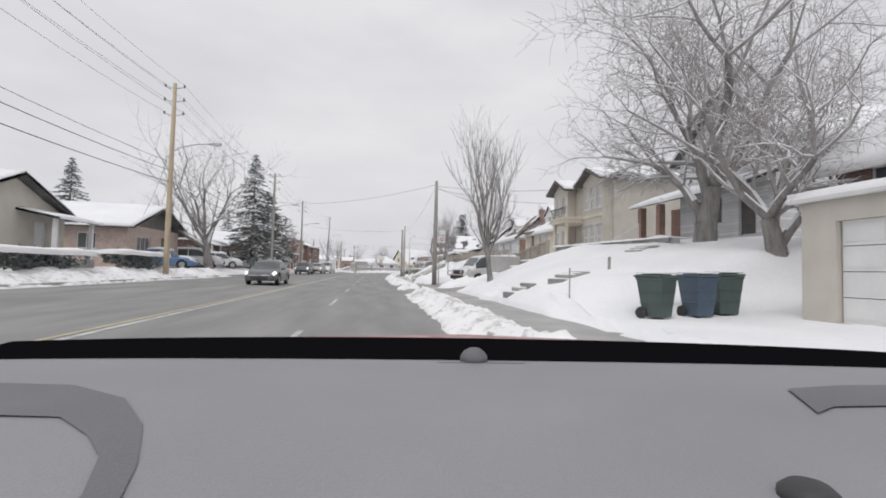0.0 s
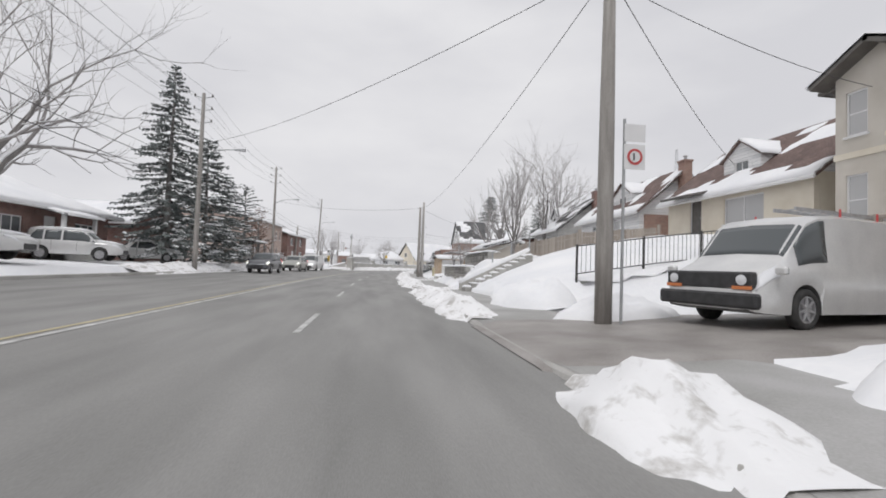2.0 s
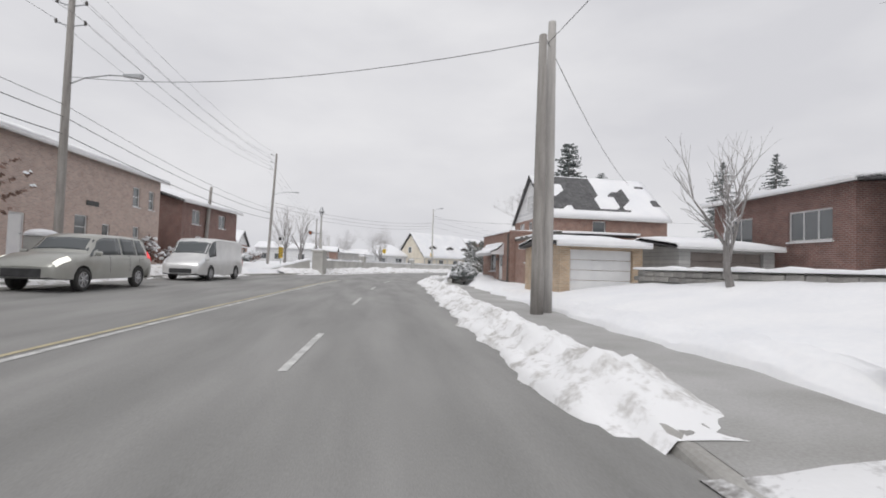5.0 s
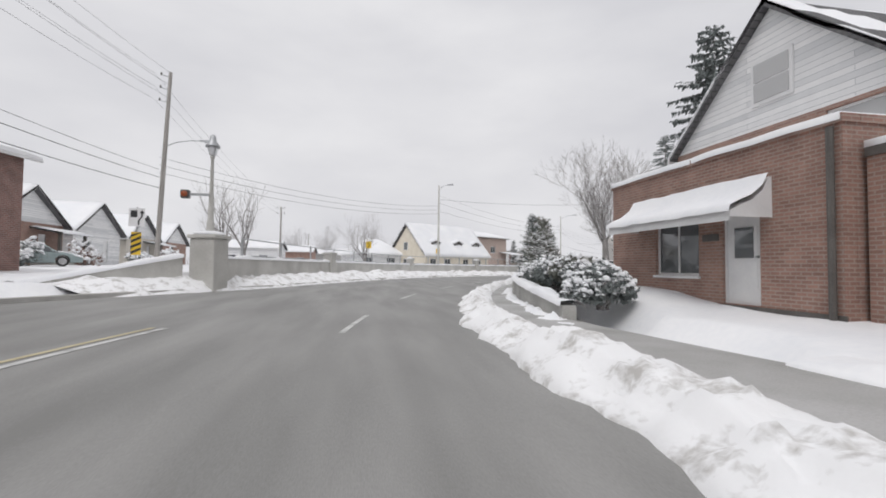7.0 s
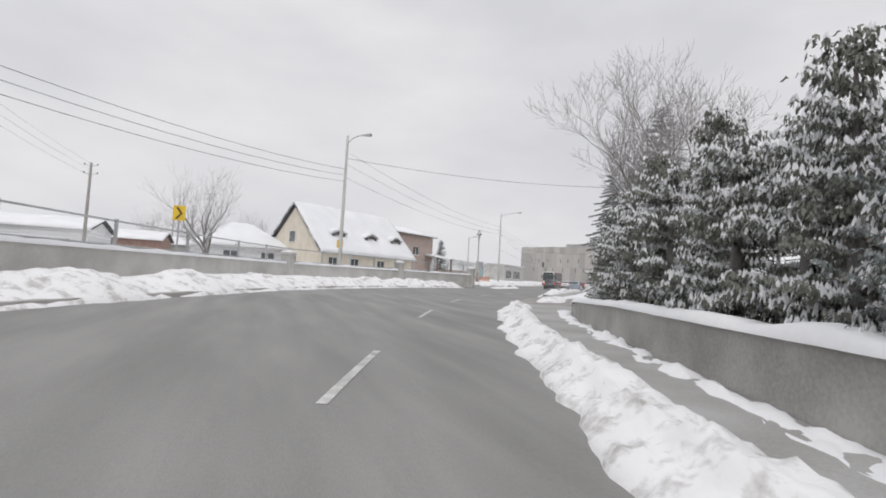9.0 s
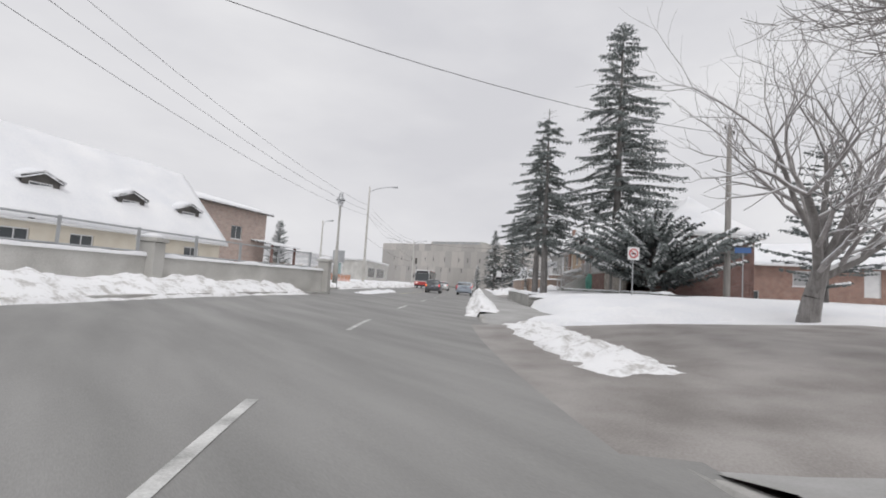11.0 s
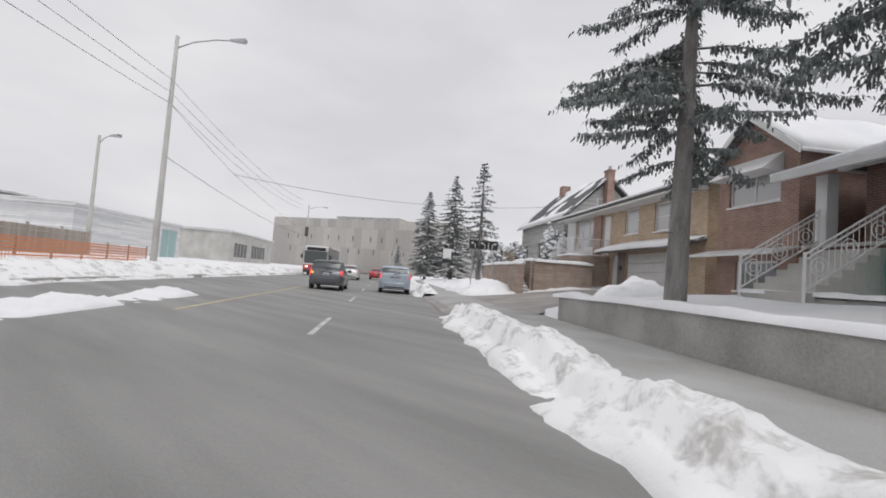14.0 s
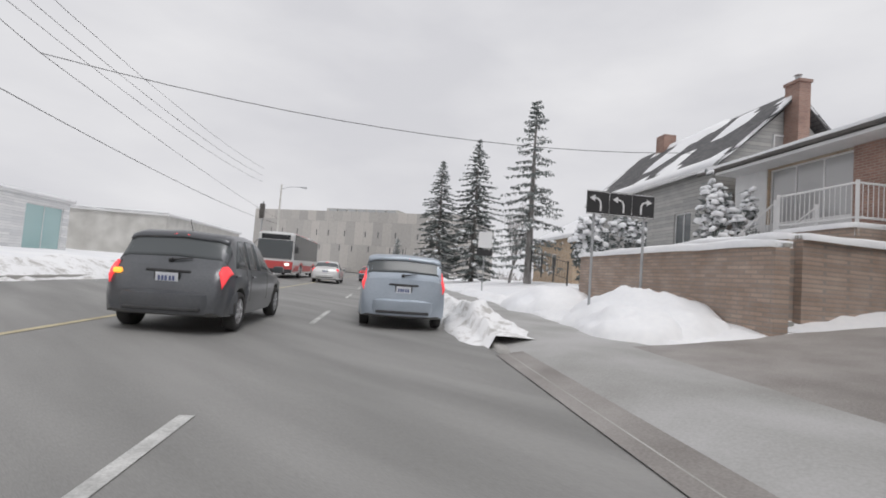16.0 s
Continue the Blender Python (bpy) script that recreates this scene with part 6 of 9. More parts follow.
for k, (y, sz) in enumerate(((112.5, 7.8), (123.0, 8.0), (133.5, 8.2), (144.5, 8.0), (156.0, 8.4))):
    mat = (SIDING, BRICK_R, SIDING, STUCCO, BRICK_R)[k]
    h = house("bungalow", ("white-sided", "red brick", "pale-sided", "stuccoed", "brown brick")[k] + " bungalow with a gabled snowy roof", Matrix.Translation((-21.5 - 0.6 * k, y, 1.2)) @ pose(0, 0, 0, 0, 0, 90), sz, 9.5, 3.0, 5.6, mat, front=[(0.9, 2.9, 0.8, 2.1, (3, 1)), (5.0, 5.9, 0.2, 2.2, (1, 1), "door")], left=[(2.0, 3.2, 0.9, 2.0, (2, 1)), (5.5, 6.5, 0.9, 2.0, (2, 1))], ridge="y", over=0.45, snow=0.22, seed=50 + k, gable_mat=SIDING, chimney=(sz * 0.7, 6.5, 5.4, BRICK_R))
    if k in (1, 3):
        porch_on(h, 4.2, sz - 0.2, 2.0, 2.3, TRIM_D, 60 + k)
# far roofs along the old street and beyond the bend
for k, (x, y, w, mat) in enumerate(((-24, 172, 12, SIDING), (-22, 190, 14, BRICK_R), (-14, 205, 16, SIDING_G), (2, 214, 18, BRICK_D), (-30, 225, 20, SIDING), (20, 226, 14, SIDING_G))):
    house("far_building", "distant low building under a snowy roof", Matrix.Translation((x, y, 0.8)), w, 9, 3.4, 4.6, mat, front=[(1, 2.4, 0.9, 2.2, (2, 1)), (4, 5.4, 0.9, 2.2, (2, 1)), (w - 3, w - 1.6, 0.9, 2.2, (2, 1))], over=0.4, snow=0.2, seed=70 + k, category="building")

# bus shelter and litter bin on the far pavement
sh = thing("bus_shelter", "glass bus shelter with a snow-covered flat roof", "bus shelter", left(74.2, -12.9, 0.75))
for x in (0.05, 1.95, 3.75):
    for y in (0.05, 1.35):
        Shape().box(x - 0.04, y - 0.04, -0.2, x + 0.04, y + 0.04, 2.35).make("post", TRIM_D, sh)
Shape().box(-0.15, -0.2, 2.35, 3.95, 1.6, 2.5).make("roof", TRIM_D, sh)
snow_cover((-0.15, -0.2, 2.5), (3.95, -0.2, 2.5), (3.95, 1.6, 2.5), (-0.15, 1.6, 2.5), 0.16, 3).make("roof_snow", SNOW, sh, "snow on the shelter", smooth=True)
for x0, x1 in ((0.1, 1.9), (2.0, 3.7)):
    g = Shape().box(x0, 1.34, 0.25, x1, 1.36, 2.2).make("pane", GLASS_C, sh)
Shape().box(0.8, 0.9, 0.42, 2.8, 1.25, 0.5).box(1.0, 0.95, -0.2, 1.1, 1.2, 0.42).box(2.5, 0.95, -0.2, 2.6, 1.2, 0.42).make("bench", FENCEW, sh)
lb = thing("litter_bin", "grey street litter bin with a snow cap", "litter bin", left(81.6, -12.7, 0.75))
Shape().box(-0.4, -0.35, -0.1, 0.4, 0.35, 1.15, bevel=0.05).make("body", CONC_D, lb)
Shape().lathe([(0.5, 1.15), (0.48, 1.28), (0.3, 1.38), (0.02, 1.42)], 12).make("snow", SNOW, lb, "rounded cap of snow", smooth=True)
cn = thing("hydrant_marker", "red and white striped marker at a pole's foot", "marker", Matrix.Translation((-12.0, 84.0, 0.75)))
for k in range(4):
    Shape().lathe([(0.16, 0.22 * k), (0.15, 0.22 * k + 0.215)], 10).make("band", SIGN_R if k % 2 else SIGN_W, cn)

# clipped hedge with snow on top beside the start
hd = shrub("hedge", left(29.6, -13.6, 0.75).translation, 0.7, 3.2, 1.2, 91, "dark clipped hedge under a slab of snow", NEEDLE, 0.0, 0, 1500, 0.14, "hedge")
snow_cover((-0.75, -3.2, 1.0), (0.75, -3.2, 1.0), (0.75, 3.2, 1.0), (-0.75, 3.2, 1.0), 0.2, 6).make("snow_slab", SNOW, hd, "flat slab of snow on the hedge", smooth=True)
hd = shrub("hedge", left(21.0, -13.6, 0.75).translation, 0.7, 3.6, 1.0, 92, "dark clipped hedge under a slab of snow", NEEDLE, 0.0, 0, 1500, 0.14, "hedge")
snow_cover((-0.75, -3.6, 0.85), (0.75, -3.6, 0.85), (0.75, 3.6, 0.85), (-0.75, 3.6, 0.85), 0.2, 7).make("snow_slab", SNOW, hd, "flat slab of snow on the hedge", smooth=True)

# ---- the bend: concrete wall, signs, hedges ----
def barrier(label, stations, offs, z0, z1, th=0.3, mat=None, cap=True, name="concrete_wall", seed=3, step=1.0):
    """A wall that follows the road at an offset; its lie is given by a few stations and offsets."""
    ss = np.arange(stations[0], stations[-1] + 1e-6, step)
    dd = np.interp(ss, stations, offs)
    sh, sn = Shape(), Shape()
    rows = []
    for s, d in zip(ss, dd):
        out = 1 if d > 0 else -1
        ztop = z1(s) if callable(z1) else z1
        zbot = z0(s) if callable(z0) else z0
        rows.append([at(s, d, zbot), at(s, d, ztop), at(s, d + out * th, ztop), at(s, d + out * th, zbot)])
    v = [p for r in rows for p in r]
    f = []
    for k in range(len(rows) - 1):
        for j in range(3):
            q = (k * 4 + j, (k + 1) * 4 + j, (k + 1) * 4 + j + 1, k * 4 + j + 1)
            f.append(q if dd[0] < 0 else tuple(reversed(q)))
    f += [(0, 1, 2, 3), tuple(len(v) - 4 + j for j in (3, 2, 1, 0))]
    ob = sh.add(v, f).make(name, mat or CONC)
    tagged(ob, label, "wall", kind="structure")
    if cap:
        v, f = [], []
        fine = np.arange(stations[0], stations[-1] + 1e-6, 0.4)
        for s in fine:
            d = float(np.interp(s, stations, offs))
            out = 1 if d > 0 else -1
            ztop = z1(s) if callable(z1) else z1
            h = 0.15 * (0.8 + 0.8 * noise.noise(Vector((s * 0.9, seed, 1))))
            e = 0.05 + 0.05 * noise.noise(Vector((s * 1.7, seed, 8)))
            for o, dz in ((-e, -0.02), (-e * 0.5, h * 0.8), (th * 0.5, h), (th + 0.1, h * 0.8), (th + 0.25, -0.05)):
                v.append(at(s, d + out * o, ztop + dz))
        f = [(k * 5 + j, (k + 1) * 5 + j, (k + 1) * 5 + j + 1, k * 5 + j + 1) for k in range(len(fine) - 1) for j in range(4)]
        if dd[0] > 0:
            f = [tuple(reversed(q)) for q in f]
        Shape().add(v, f).make("snow_cap", SNOW, ob, "rounded snow on the wall", smooth=True)
    return ob


LW_S, LW_D = [105.3, 112.2, 119.1, 126.4, 132.4, 136.9, 140.4, 145.9, 152.3, 158.4], [-8.8, -9.7, -10.6, -11.5, -12.25, -12.7, -11.6, -10.3, -8.8, -6.9]
barrier("long pale concrete wall round the outside of the bend under snow", LW_S, LW_D, 0.0, 1.48, mat=CONC)
barrier("sloping pale concrete wing wall at the start of the bend", [100.6, 104.9], [-11.4, -9.3], 0.0, lambda s: float(np.interp(s, [100.6, 104.9], [0.55, 1.55])), mat=CONC, seed=9)
for k, s in enumerate((105.3, 119.1, 136.9, 147.5, 158.3)):
    d = float(np.interp(s, LW_S, LW_D)) - 0.1
    ob = thing("wall_pillar", "square pale concrete pillar in a roadside wall with a snow cap", "pillar", Matrix.Translation(at(s, d, 0)) @ pose(0, 0, 0, 0, 0, heading(s)), "wall pillars")
    w, zc = (0.5, 2.2) if k == 0 else (0.32, 2.0)
    Shape().box(-w, -w, -0.3, w, w, zc, bevel=0.03).make("shaft", CONC, ob)
    Shape().box(-w - 0.08, -w - 0.08, zc + 0.002, w + 0.08, w + 0.08, zc + 0.15, bevel=0.03).make("cap", CONC, ob)
    Shape().lathe([(w + 0.1, zc + 0.15), (w + 0.05, zc + 0.25), (w * 0.5, zc + 0.31), (0.02, zc + 0.33)], 10).make("snow", SNOW, ob, "cushion of snow", smooth=True)
rail_pts = [at(s, float(np.interp(s, LW_S, LW_D)) - 0.15, 1.5) for s in (108, 112, 116, 120, 124, 128, 132, 137, 142, 147, 152, 157)]
railing("wall_railing", "dark steel railing on top of a concrete wall", rail_pts, 0.9, STEEL, 2.4, 2.4, r=0.02)

# low retaining wall with hedge on the inside of the bend
barrier("low stained concrete retaining wall on the inside of the bend", [97.8, 102, 107, 113, 120, 125, 129.0], [3.1, 3.0, 2.85, 2.95, 3.2, 3.35, 3.9], -0.1, lambda s: float(np.interp(s, [97.8, 100, 106, 112, 120, 125, 129.0], [0.4, 0.5, 0.74, 0.84, 0.8, 0.66, 0.3])), mat=CONC_D, seed=12)
bank("snow_bank", 96.5, 129.5, lambda s: float(np.interp(s, [96.5, 102, 107, 113, 120, 125, 129.5], [2.65, 2.6, 2.45, 2.5, 2.75, 2.85, 3.4])), lambda s: float(np.interp(s, [96.5, 102, 107, 113, 120, 125, 129.5], [3.3, 3.1, 2.95, 3.05, 3.3, 3.45, 4.0])), 0.07, lambda s, d: 0.13, "thin strip of snow left along the foot of a low wall", 61.0, 0.2, SNOW)
rh = random.Random(7)
for k in range(1, 10):
    s = 97.4 + 1.4 * k
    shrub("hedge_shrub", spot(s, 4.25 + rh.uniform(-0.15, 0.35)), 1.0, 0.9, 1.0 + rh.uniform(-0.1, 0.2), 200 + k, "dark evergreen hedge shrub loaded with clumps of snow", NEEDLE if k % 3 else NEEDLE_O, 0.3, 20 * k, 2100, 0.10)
conifer("cypress", spot(113.2, 3.75), 0, "dense dark conical cypress dusted with snow", 0.8, tall=4.4, wide=1.05, seed=301, bare=0.0, droop=-0.1, rise=0.5, snowy=0.36, taper=0.7, hang=0.1, dense=1.6, step=0.15, twigs=0.9, fine=0.55, name="cypress_tree")
for k, (s, d, tall, wide_one) in enumerate(((110.6, 3.95, 1.7, 1), (111.9, 3.9, 2.4, 1), (114.6, 3.95, 3.5, 0), (115.7, 4.2, 2.8, 1), (116.8, 3.95, 3.0, 1), (118.0, 4.2, 3.7, 0), (119.3, 4.05, 3.0, 1), (120.6, 4.3, 3.6, 0), (122.0, 4.2, 2.9, 1), (123.3, 4.5, 3.1, 0), (124.6, 4.4, 2.4, 1), (126.2, 4.6, 2.2, 1), (127.9, 4.8, 1.5, 1))):
    label = "bushy olive-green cedar with clumps of snow" if wide_one else "ragged dark olive cedar loaded with snow"
    high = 3.4 if wide_one else 4.3
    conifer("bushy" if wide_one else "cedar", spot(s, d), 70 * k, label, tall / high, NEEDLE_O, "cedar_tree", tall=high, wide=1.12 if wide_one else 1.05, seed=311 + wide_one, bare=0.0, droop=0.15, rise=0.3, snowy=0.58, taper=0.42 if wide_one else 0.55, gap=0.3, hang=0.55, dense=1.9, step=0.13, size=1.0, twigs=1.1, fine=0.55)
conifer("blue_spruce", Matrix.Translation((20.8, 110.4, 0.8)).translation, 0, "tall dense dark spruce behind the shop", 1.0, tall=14.0, wide=3.8, seed=320, bare=0.03, droop=0.35, snowy=0.22, taper=0.55, hang=0.6, dense=1.4, step=0.26)
conifer("thin_spruce", (25.5, 124.5, 0.9), 0, "slim grey-green spruce among bare trees", 0.85, tall=9.5, wide=2.4, seed=322, bare=0.08, droop=0.35, snowy=0.25, taper=0.8, gap=0.3, hang=0.3, dense=0.75, step=0.32, size=0.8, twigs=0.8)
BIG = dict(seed=401, tall=13.0, spread=0.95, trunk=0.26, levels=5, upright=0.75, forks=3, first=0.16, snowy=True, limb=0.95)
bare_tree("vase", (23.0, 126.2, 0.9), 0, "big vase-shaped leafless tree behind the hedge", 1.0, **BIG)
bare_tree("vase", (29.5, 119.5, 0.9), 90, "slender leafless tree behind a garden wall", 0.75)
bare_tree("beyond", (2.4, 144.4, 0.8), 140, "round leafless tree beyond the concrete wall", 0.58, seed=405, tall=12.5, spread=0.95, trunk=0.24, levels=4, upright=0.7, forks=3, first=0.17, snowy=True, limb=0.95)
house("brick_garden_building", "low red brick outbuilding behind the hedge", Matrix.Translation((19.5, 117.0, 0.8)) @ pose(0, 0, 0, 0, 0, -110), 9, 4, 2.4, 2.8, BRICK_R, front=[(2, 3, 0.9, 1.8, (2, 1))], over=0.2, snow=0.14, seed=80, category="outbuilding")

# dormered house and brick block beyond the wall
dm = Matrix.Translation((11.2, 156.2, 0.6)) @ pose(0, 0, 0, 0, 0, 34)
dh = house("dormered_house", "cream house with a huge snow-covered roof and dormers", dm, 14.0, 8.6, 2.6, 7.2, STUCCO_C, front=[(1.0, 2.2, 0.7, 1.9, (2, 1)), (4.0, 5.2, 0.7, 1.9, (2, 1)), (8.0, 9.2, 0.7, 1.9, (2, 1)), (11, 12.2, 0.7, 1.9, (2, 1))], left=[(3.2, 4.6, 0.7, 1.9, (2, 1)), (3.4, 4.4, 3.2, 4.4, (1, 1))], over=0.35, snow=0.22, seed=81)
for k, x in enumerate((2.2, 7.0, 11.2)):
    dormer(dh, x, x + 1.7, 1.0, 3.3, 4.4, 4.75, 2.2, TRIM_D, (0.3, 1.4, 3.5, 4.25), SHINGLE, 0.2, 85 + k)
bm_ = Matrix.Translation((19.6, 168.8, 0.6)) @ pose(0, 0, 0, 0, 0, 34)
bk = house("brick_block", "two-storey reddish brick block with a snowy low roof", bm_, 12.0, 10.0, 6.2, 7.4, BRICK_P, front=[(2.0, 3.2, 3.9, 5.0, (2, 1)), (7.4, 8.8, 3.4, 4.6, (2, 1)), (4.6, 5.6, 0.9, 2.1, (2, 1))], right=[(3, 4.2, 3.6, 4.7, (2, 1))], over=0.45, snow=0.2, seed=88, category="building", trim=TRIM_D)
porch_on(bk, 10.2, 14.0, 2.4, 3.2, BRICK_D, 89)
house("bungalow", "small white house with a snowy hipped roof", Matrix.Translation((1.5, 158.5, 0.7)) @ pose(0, 0, 0, 0, 0, 20), 7.5, 8, 2.5, 4.6, SIDING, front=[(1, 2.4, 0.8, 1.9, (2, 1)), (4.6, 6, 0.8, 1.9, (2, 1))], ridge="x", hip=2.6, over=0.4, snow=0.2, seed=90)
conifer("cypress", (32.0, 178.3, 0.6), 40, "narrow dark columnar cedar beside a brick block", 1.36)


def sign_post(name, label, p, turn, tall, panels, r=0.03, category="traffic sign"):
    """A post with flat panels: (x0, x1, z0, z1, material, proud) facing local -y."""
    ob = thing(name, label, category, Matrix.Translation(p) @ pose(0, 0, 0, 0, 0, turn))
    Shape().tube((0, 0, -0.5), (0, 0, tall), r, r, 8).make("post", STEEL, ob)
    for key, x0, x1, z0, z1, mat, proud in panels:
        Shape().box(x0, -r - 0.006 - proud - 0.008, z0, x1, -r - 0.004 - proud, z1).make(key, mat, ob)
    return ob


def chevron(ob, cx, cz, w, h, y, mat):
    t = w * 0.30
    out = [(cx - w / 2, cz + h / 2), (cx - w / 2 + t, cz + h / 2), (cx + w / 2, cz), (cx - w / 2 + t, cz - h / 2), (cx - w / 2, cz - h / 2), (cx + w / 2 - t, cz)]
    Shape().prism(list(reversed(out)), y, y + 0.004).make("chevron", mat, ob)


for p, turn, top in (((2.5, 130.9, 0.7), -8, 2.75), ((11.1, 144.6, 0.7), -22, 2.75)):
    c = sign_post("chevron_sign", "yellow and black curve chevron sign on a post", p, turn, top, [("plate", -0.23, 0.23, top - 0.6, top, SIGN_Y, 0.0)])
    chevron(c, 0.0, top - 0.3, 0.26, 0.46, -0.056, SIGN_K)
k = sign_post("traffic_island_sign", "white arrow sign over a striped yellow hazard board", (-8.0, 110.5, 0.5), 4, 3.2, [("plate", -0.32, 0.32, 2.35, 3.15, SIGN_W, 0.0), ("hazard_board", -0.2, 0.2, 1.1, 2.1, SIGN_Y, 0.0)])
for j in range(4):
    z = 1.12 + 0.25 * j
    Shape().prism([(-0.2, z), (-0.2, z + 0.12), (0.2, min(2.1, z + 0.32)), (0.2, min(2.1, z + 0.2))][::-1], -0.056, -0.05).make("stripe", SIGN_K, k)
Shape().prism([(-0.24, 2.75), (0.02, 2.75), (0.02, 3.05), (-0.24, 3.05)][::1], -0.056, -0.05).make("island_mark", SIGN_K, k)
pts = [(0.08, 2.42), (0.08, 2.62), (0.2, 2.78), (0.2, 2.95)]
for (a, b), (c, d) in zip(pts, pts[1:]):
    Shape().prism([(a - 0.03, b), (a + 0.03, b), (c + 0.03, d), (c - 0.03, d)], -0.056, -0.05).make("arrow_stroke", SIGN_K, k)
Shape().prism([(0.1, 2.93), (0.3, 2.93), (0.2, 3.08)], -0.056, -0.05).make("arrow_head", SIGN_K, k)
tl = thing("traffic_signal", "yellow traffic signal head on a bracket of a lamp post", "traffic light", Matrix.Translation((-4.5, 107.2, 3.9)))
Shape().box(-0.3, -0.05, -0.05, 0.4, 0.05, 0.05, bevel=0.01).make("bracket", STEEL, tl)
Shape().box(-0.6, -0.14, -0.16, -0.3, 0.14, 0.16, bevel=0.03).make("housing", TRIM_D, tl)
Shape().lathe([(0.12, 0), (0.11, 0.05), (0.02, 0.08)], 12).move(pose(-0.45, -0.14, 0, 90, 0, 0)).make("lens", AMBER, tl)

# ---- the last stretch: walls, lawns, houses ----
S0 = 150.7
barrier("low stained grey wall along the pavement under a snowy lawn", [S0 + 5.6, S0 + 10, S0 + 16, S0 + 22.0], [4.75, 4.75, 4.75, 4.75], -0.1, lambda s: float(np.interp(s, [S0 + 5.6, S0 + 12, S0 + 18, S0 + 22.0], [0.86, 0.93, 0.93, 0.86])), mat=CONC_D, seed=101)
block_wall("lawn_wall", "low wall of long tan stones turning into the side street", at(S0 + 5.6, 4.8), at(S0 + 3.0, 11.5), 0.22, 0.76, size=(1.5, 0.18), mat=CONC_D, seed=102, group="lawn walls")
block_wall("lawn_wall", "low concrete edging across a snowy lawn", at(S0 + 19.5, 8.6), at(S0 + 5.5, 11.6), 0.9, 1.35, size=(1.1, 0.22), mat=CONC_D, seed=103, group="lawn walls")

# brick house with gable, porch and white stair rails
HA = right(S0 + 24.4, 11.5, 1.25)
ha = house("brick_house", "red-brown brick house with a white-edged front gable", HA, 3.3, 9.0, 4.5, 5.8, BRICK_R, front=[(0.5, 2.65, 3.0, 4.1, (2, 1), "curtain"), (0.9, 2.6, 0.2, 1.15, (2, 1))], left=[(2.5, 3.6, 2.6, 3.7, (2, 1))], ridge="y", over=0.35, snow=0.2, seed=111)
for sg in (-1, 1):
    Shape().prism([(1.65, 5.72), (1.65 + sg * 2.03, 4.12), (1.65 + sg * 2.03, 4.34), (1.65, 5.95)][::sg], -0.40, -0.36).make("verge_board", TRIM, ha)
awn = Shape()
awn.add([(0.4, -0.75, 3.85), (2.75, -0.75, 3.85), (2.75, -0.01, 4.45), (0.4, -0.01, 4.45), (0.4, -0.01, 3.85), (2.75, -0.01, 3.85)], [(0, 1, 2, 3), (0, 3, 4), (1, 5, 2), (0, 4, 5, 1)])
awn.make("window_awning", TRIM, ha, "white metal window awning")
v, f = slab((-0.5, -0.9, 1.3), (3.4, -0.9, 1.3), (3.4, -0.01, 1.55), (-0.5, -0.01, 1.55), 0.05)
Shape().add(v, f).make("basement_awning", TRIM, ha)
HB = right(S0 + 20.15, 12.6, 1.25)
hb = house("brick_house", "dark brick house with a deep porch under a broad snowy roof", HB, 10.9, 5.6, 4.0, 6.3, BRICK_D, front=[(1.2, 2.1, 1.45, 3.3, (1, 1), "door")], ridge="x", hip=2.6, over=0.4, snow=0.22, seed=112, chimney=(1.6, 3.6, 6.9, BRICK_R))
pf = Shape().box(0.2, -1.9, -0.6, 6.6, -0.01, 1.35).make("porch_floor", BRICK_D, hb)
Shape().box(0.1, -2.0, 1.352, 6.6, -0.012, 1.43).make("porch_edge", CONC, hb)
for x in (0.5, 3.1, 4.75):
    Shape().box(x - 0.16, -1.85, 1.43, x + 0.16, -1.53, 3.22).make("post", TRIM, pf)
# glazed white draught screen round the door
gsn = Shape().box(3.28, -1.8, 1.43, 4.58, -1.72, 2.0).box(3.28, -1.8, 2.95, 4.58, -1.72, 3.2).box(3.9, -1.8, 2.0, 3.98, -1.72, 2.95).make("screen", TRIM, pf, "white glazed porch screen")
for x0, x1 in ((3.28, 3.89), (3.99, 4.58)):
    Shape().box(x0, -1.78, 2.002, x1, -1.74, 2.948).make("pane", GLASS_C, gsn)
Shape().box(5.0, -1.5, 1.43, 6.6, -1.26, 3.2).make("brick_bay", BRICK_D, hb)
a = [(-0.3, -2.55, 3.3), (11.2, -2.55, 3.3), (11.2, -0.35, 3.98), (-0.3, -0.35, 3.98)]
v, f = slab(*a, 0.14)
Shape().add(v, f).make("porch_roof", SHINGLE, hb)
Shape().box(-0.3, -2.6, 3.1, 11.2, -2.5, 3.3).make("fascia", TRIM, hb, "white fascia board")
snow_cover(*a, 0.18, 113).make("porch_snow", SNOW, hb, "snow on the porch roof", smooth=True)
sw = wall_shape(4.1, -0.6, 1.75, [], 0.24).move(pose(6.7, -1.9, 0)).make("sunroom_wall", STONEW, hb, "tan stone front of an enclosed room")
su = wall_shape(4.1, 1.752, 3.15, [(0.25, 3.3, 1.85, 2.95)], 0.2).move(pose(6.7, -1.88, 0)).make("sunroom_front", SIDING, hb, "pale boarded front with a wide window")
window(su, (0.25, 3.3, 1.85, 2.95), pose(6.7, -1.88, 0), GLASS_C, TRIM, (3, 1))
Shape().tube((10.75, -2.0, -0.3), (10.75, -2.0, 3.1), 0.05, 0.05, 8).make("downpipe", TRIM, hb)
stp = thing("porch_stair", "snowy concrete porch steps", "stair", HB @ pose(0.6, -1.92, 0))
for k in range(7):
    Shape().box(0, -0.3 * (k + 1), -0.6, 1.7, -0.3 * k - 0.004, 1.25 - 0.18 * k).make("step", CONC, stp)


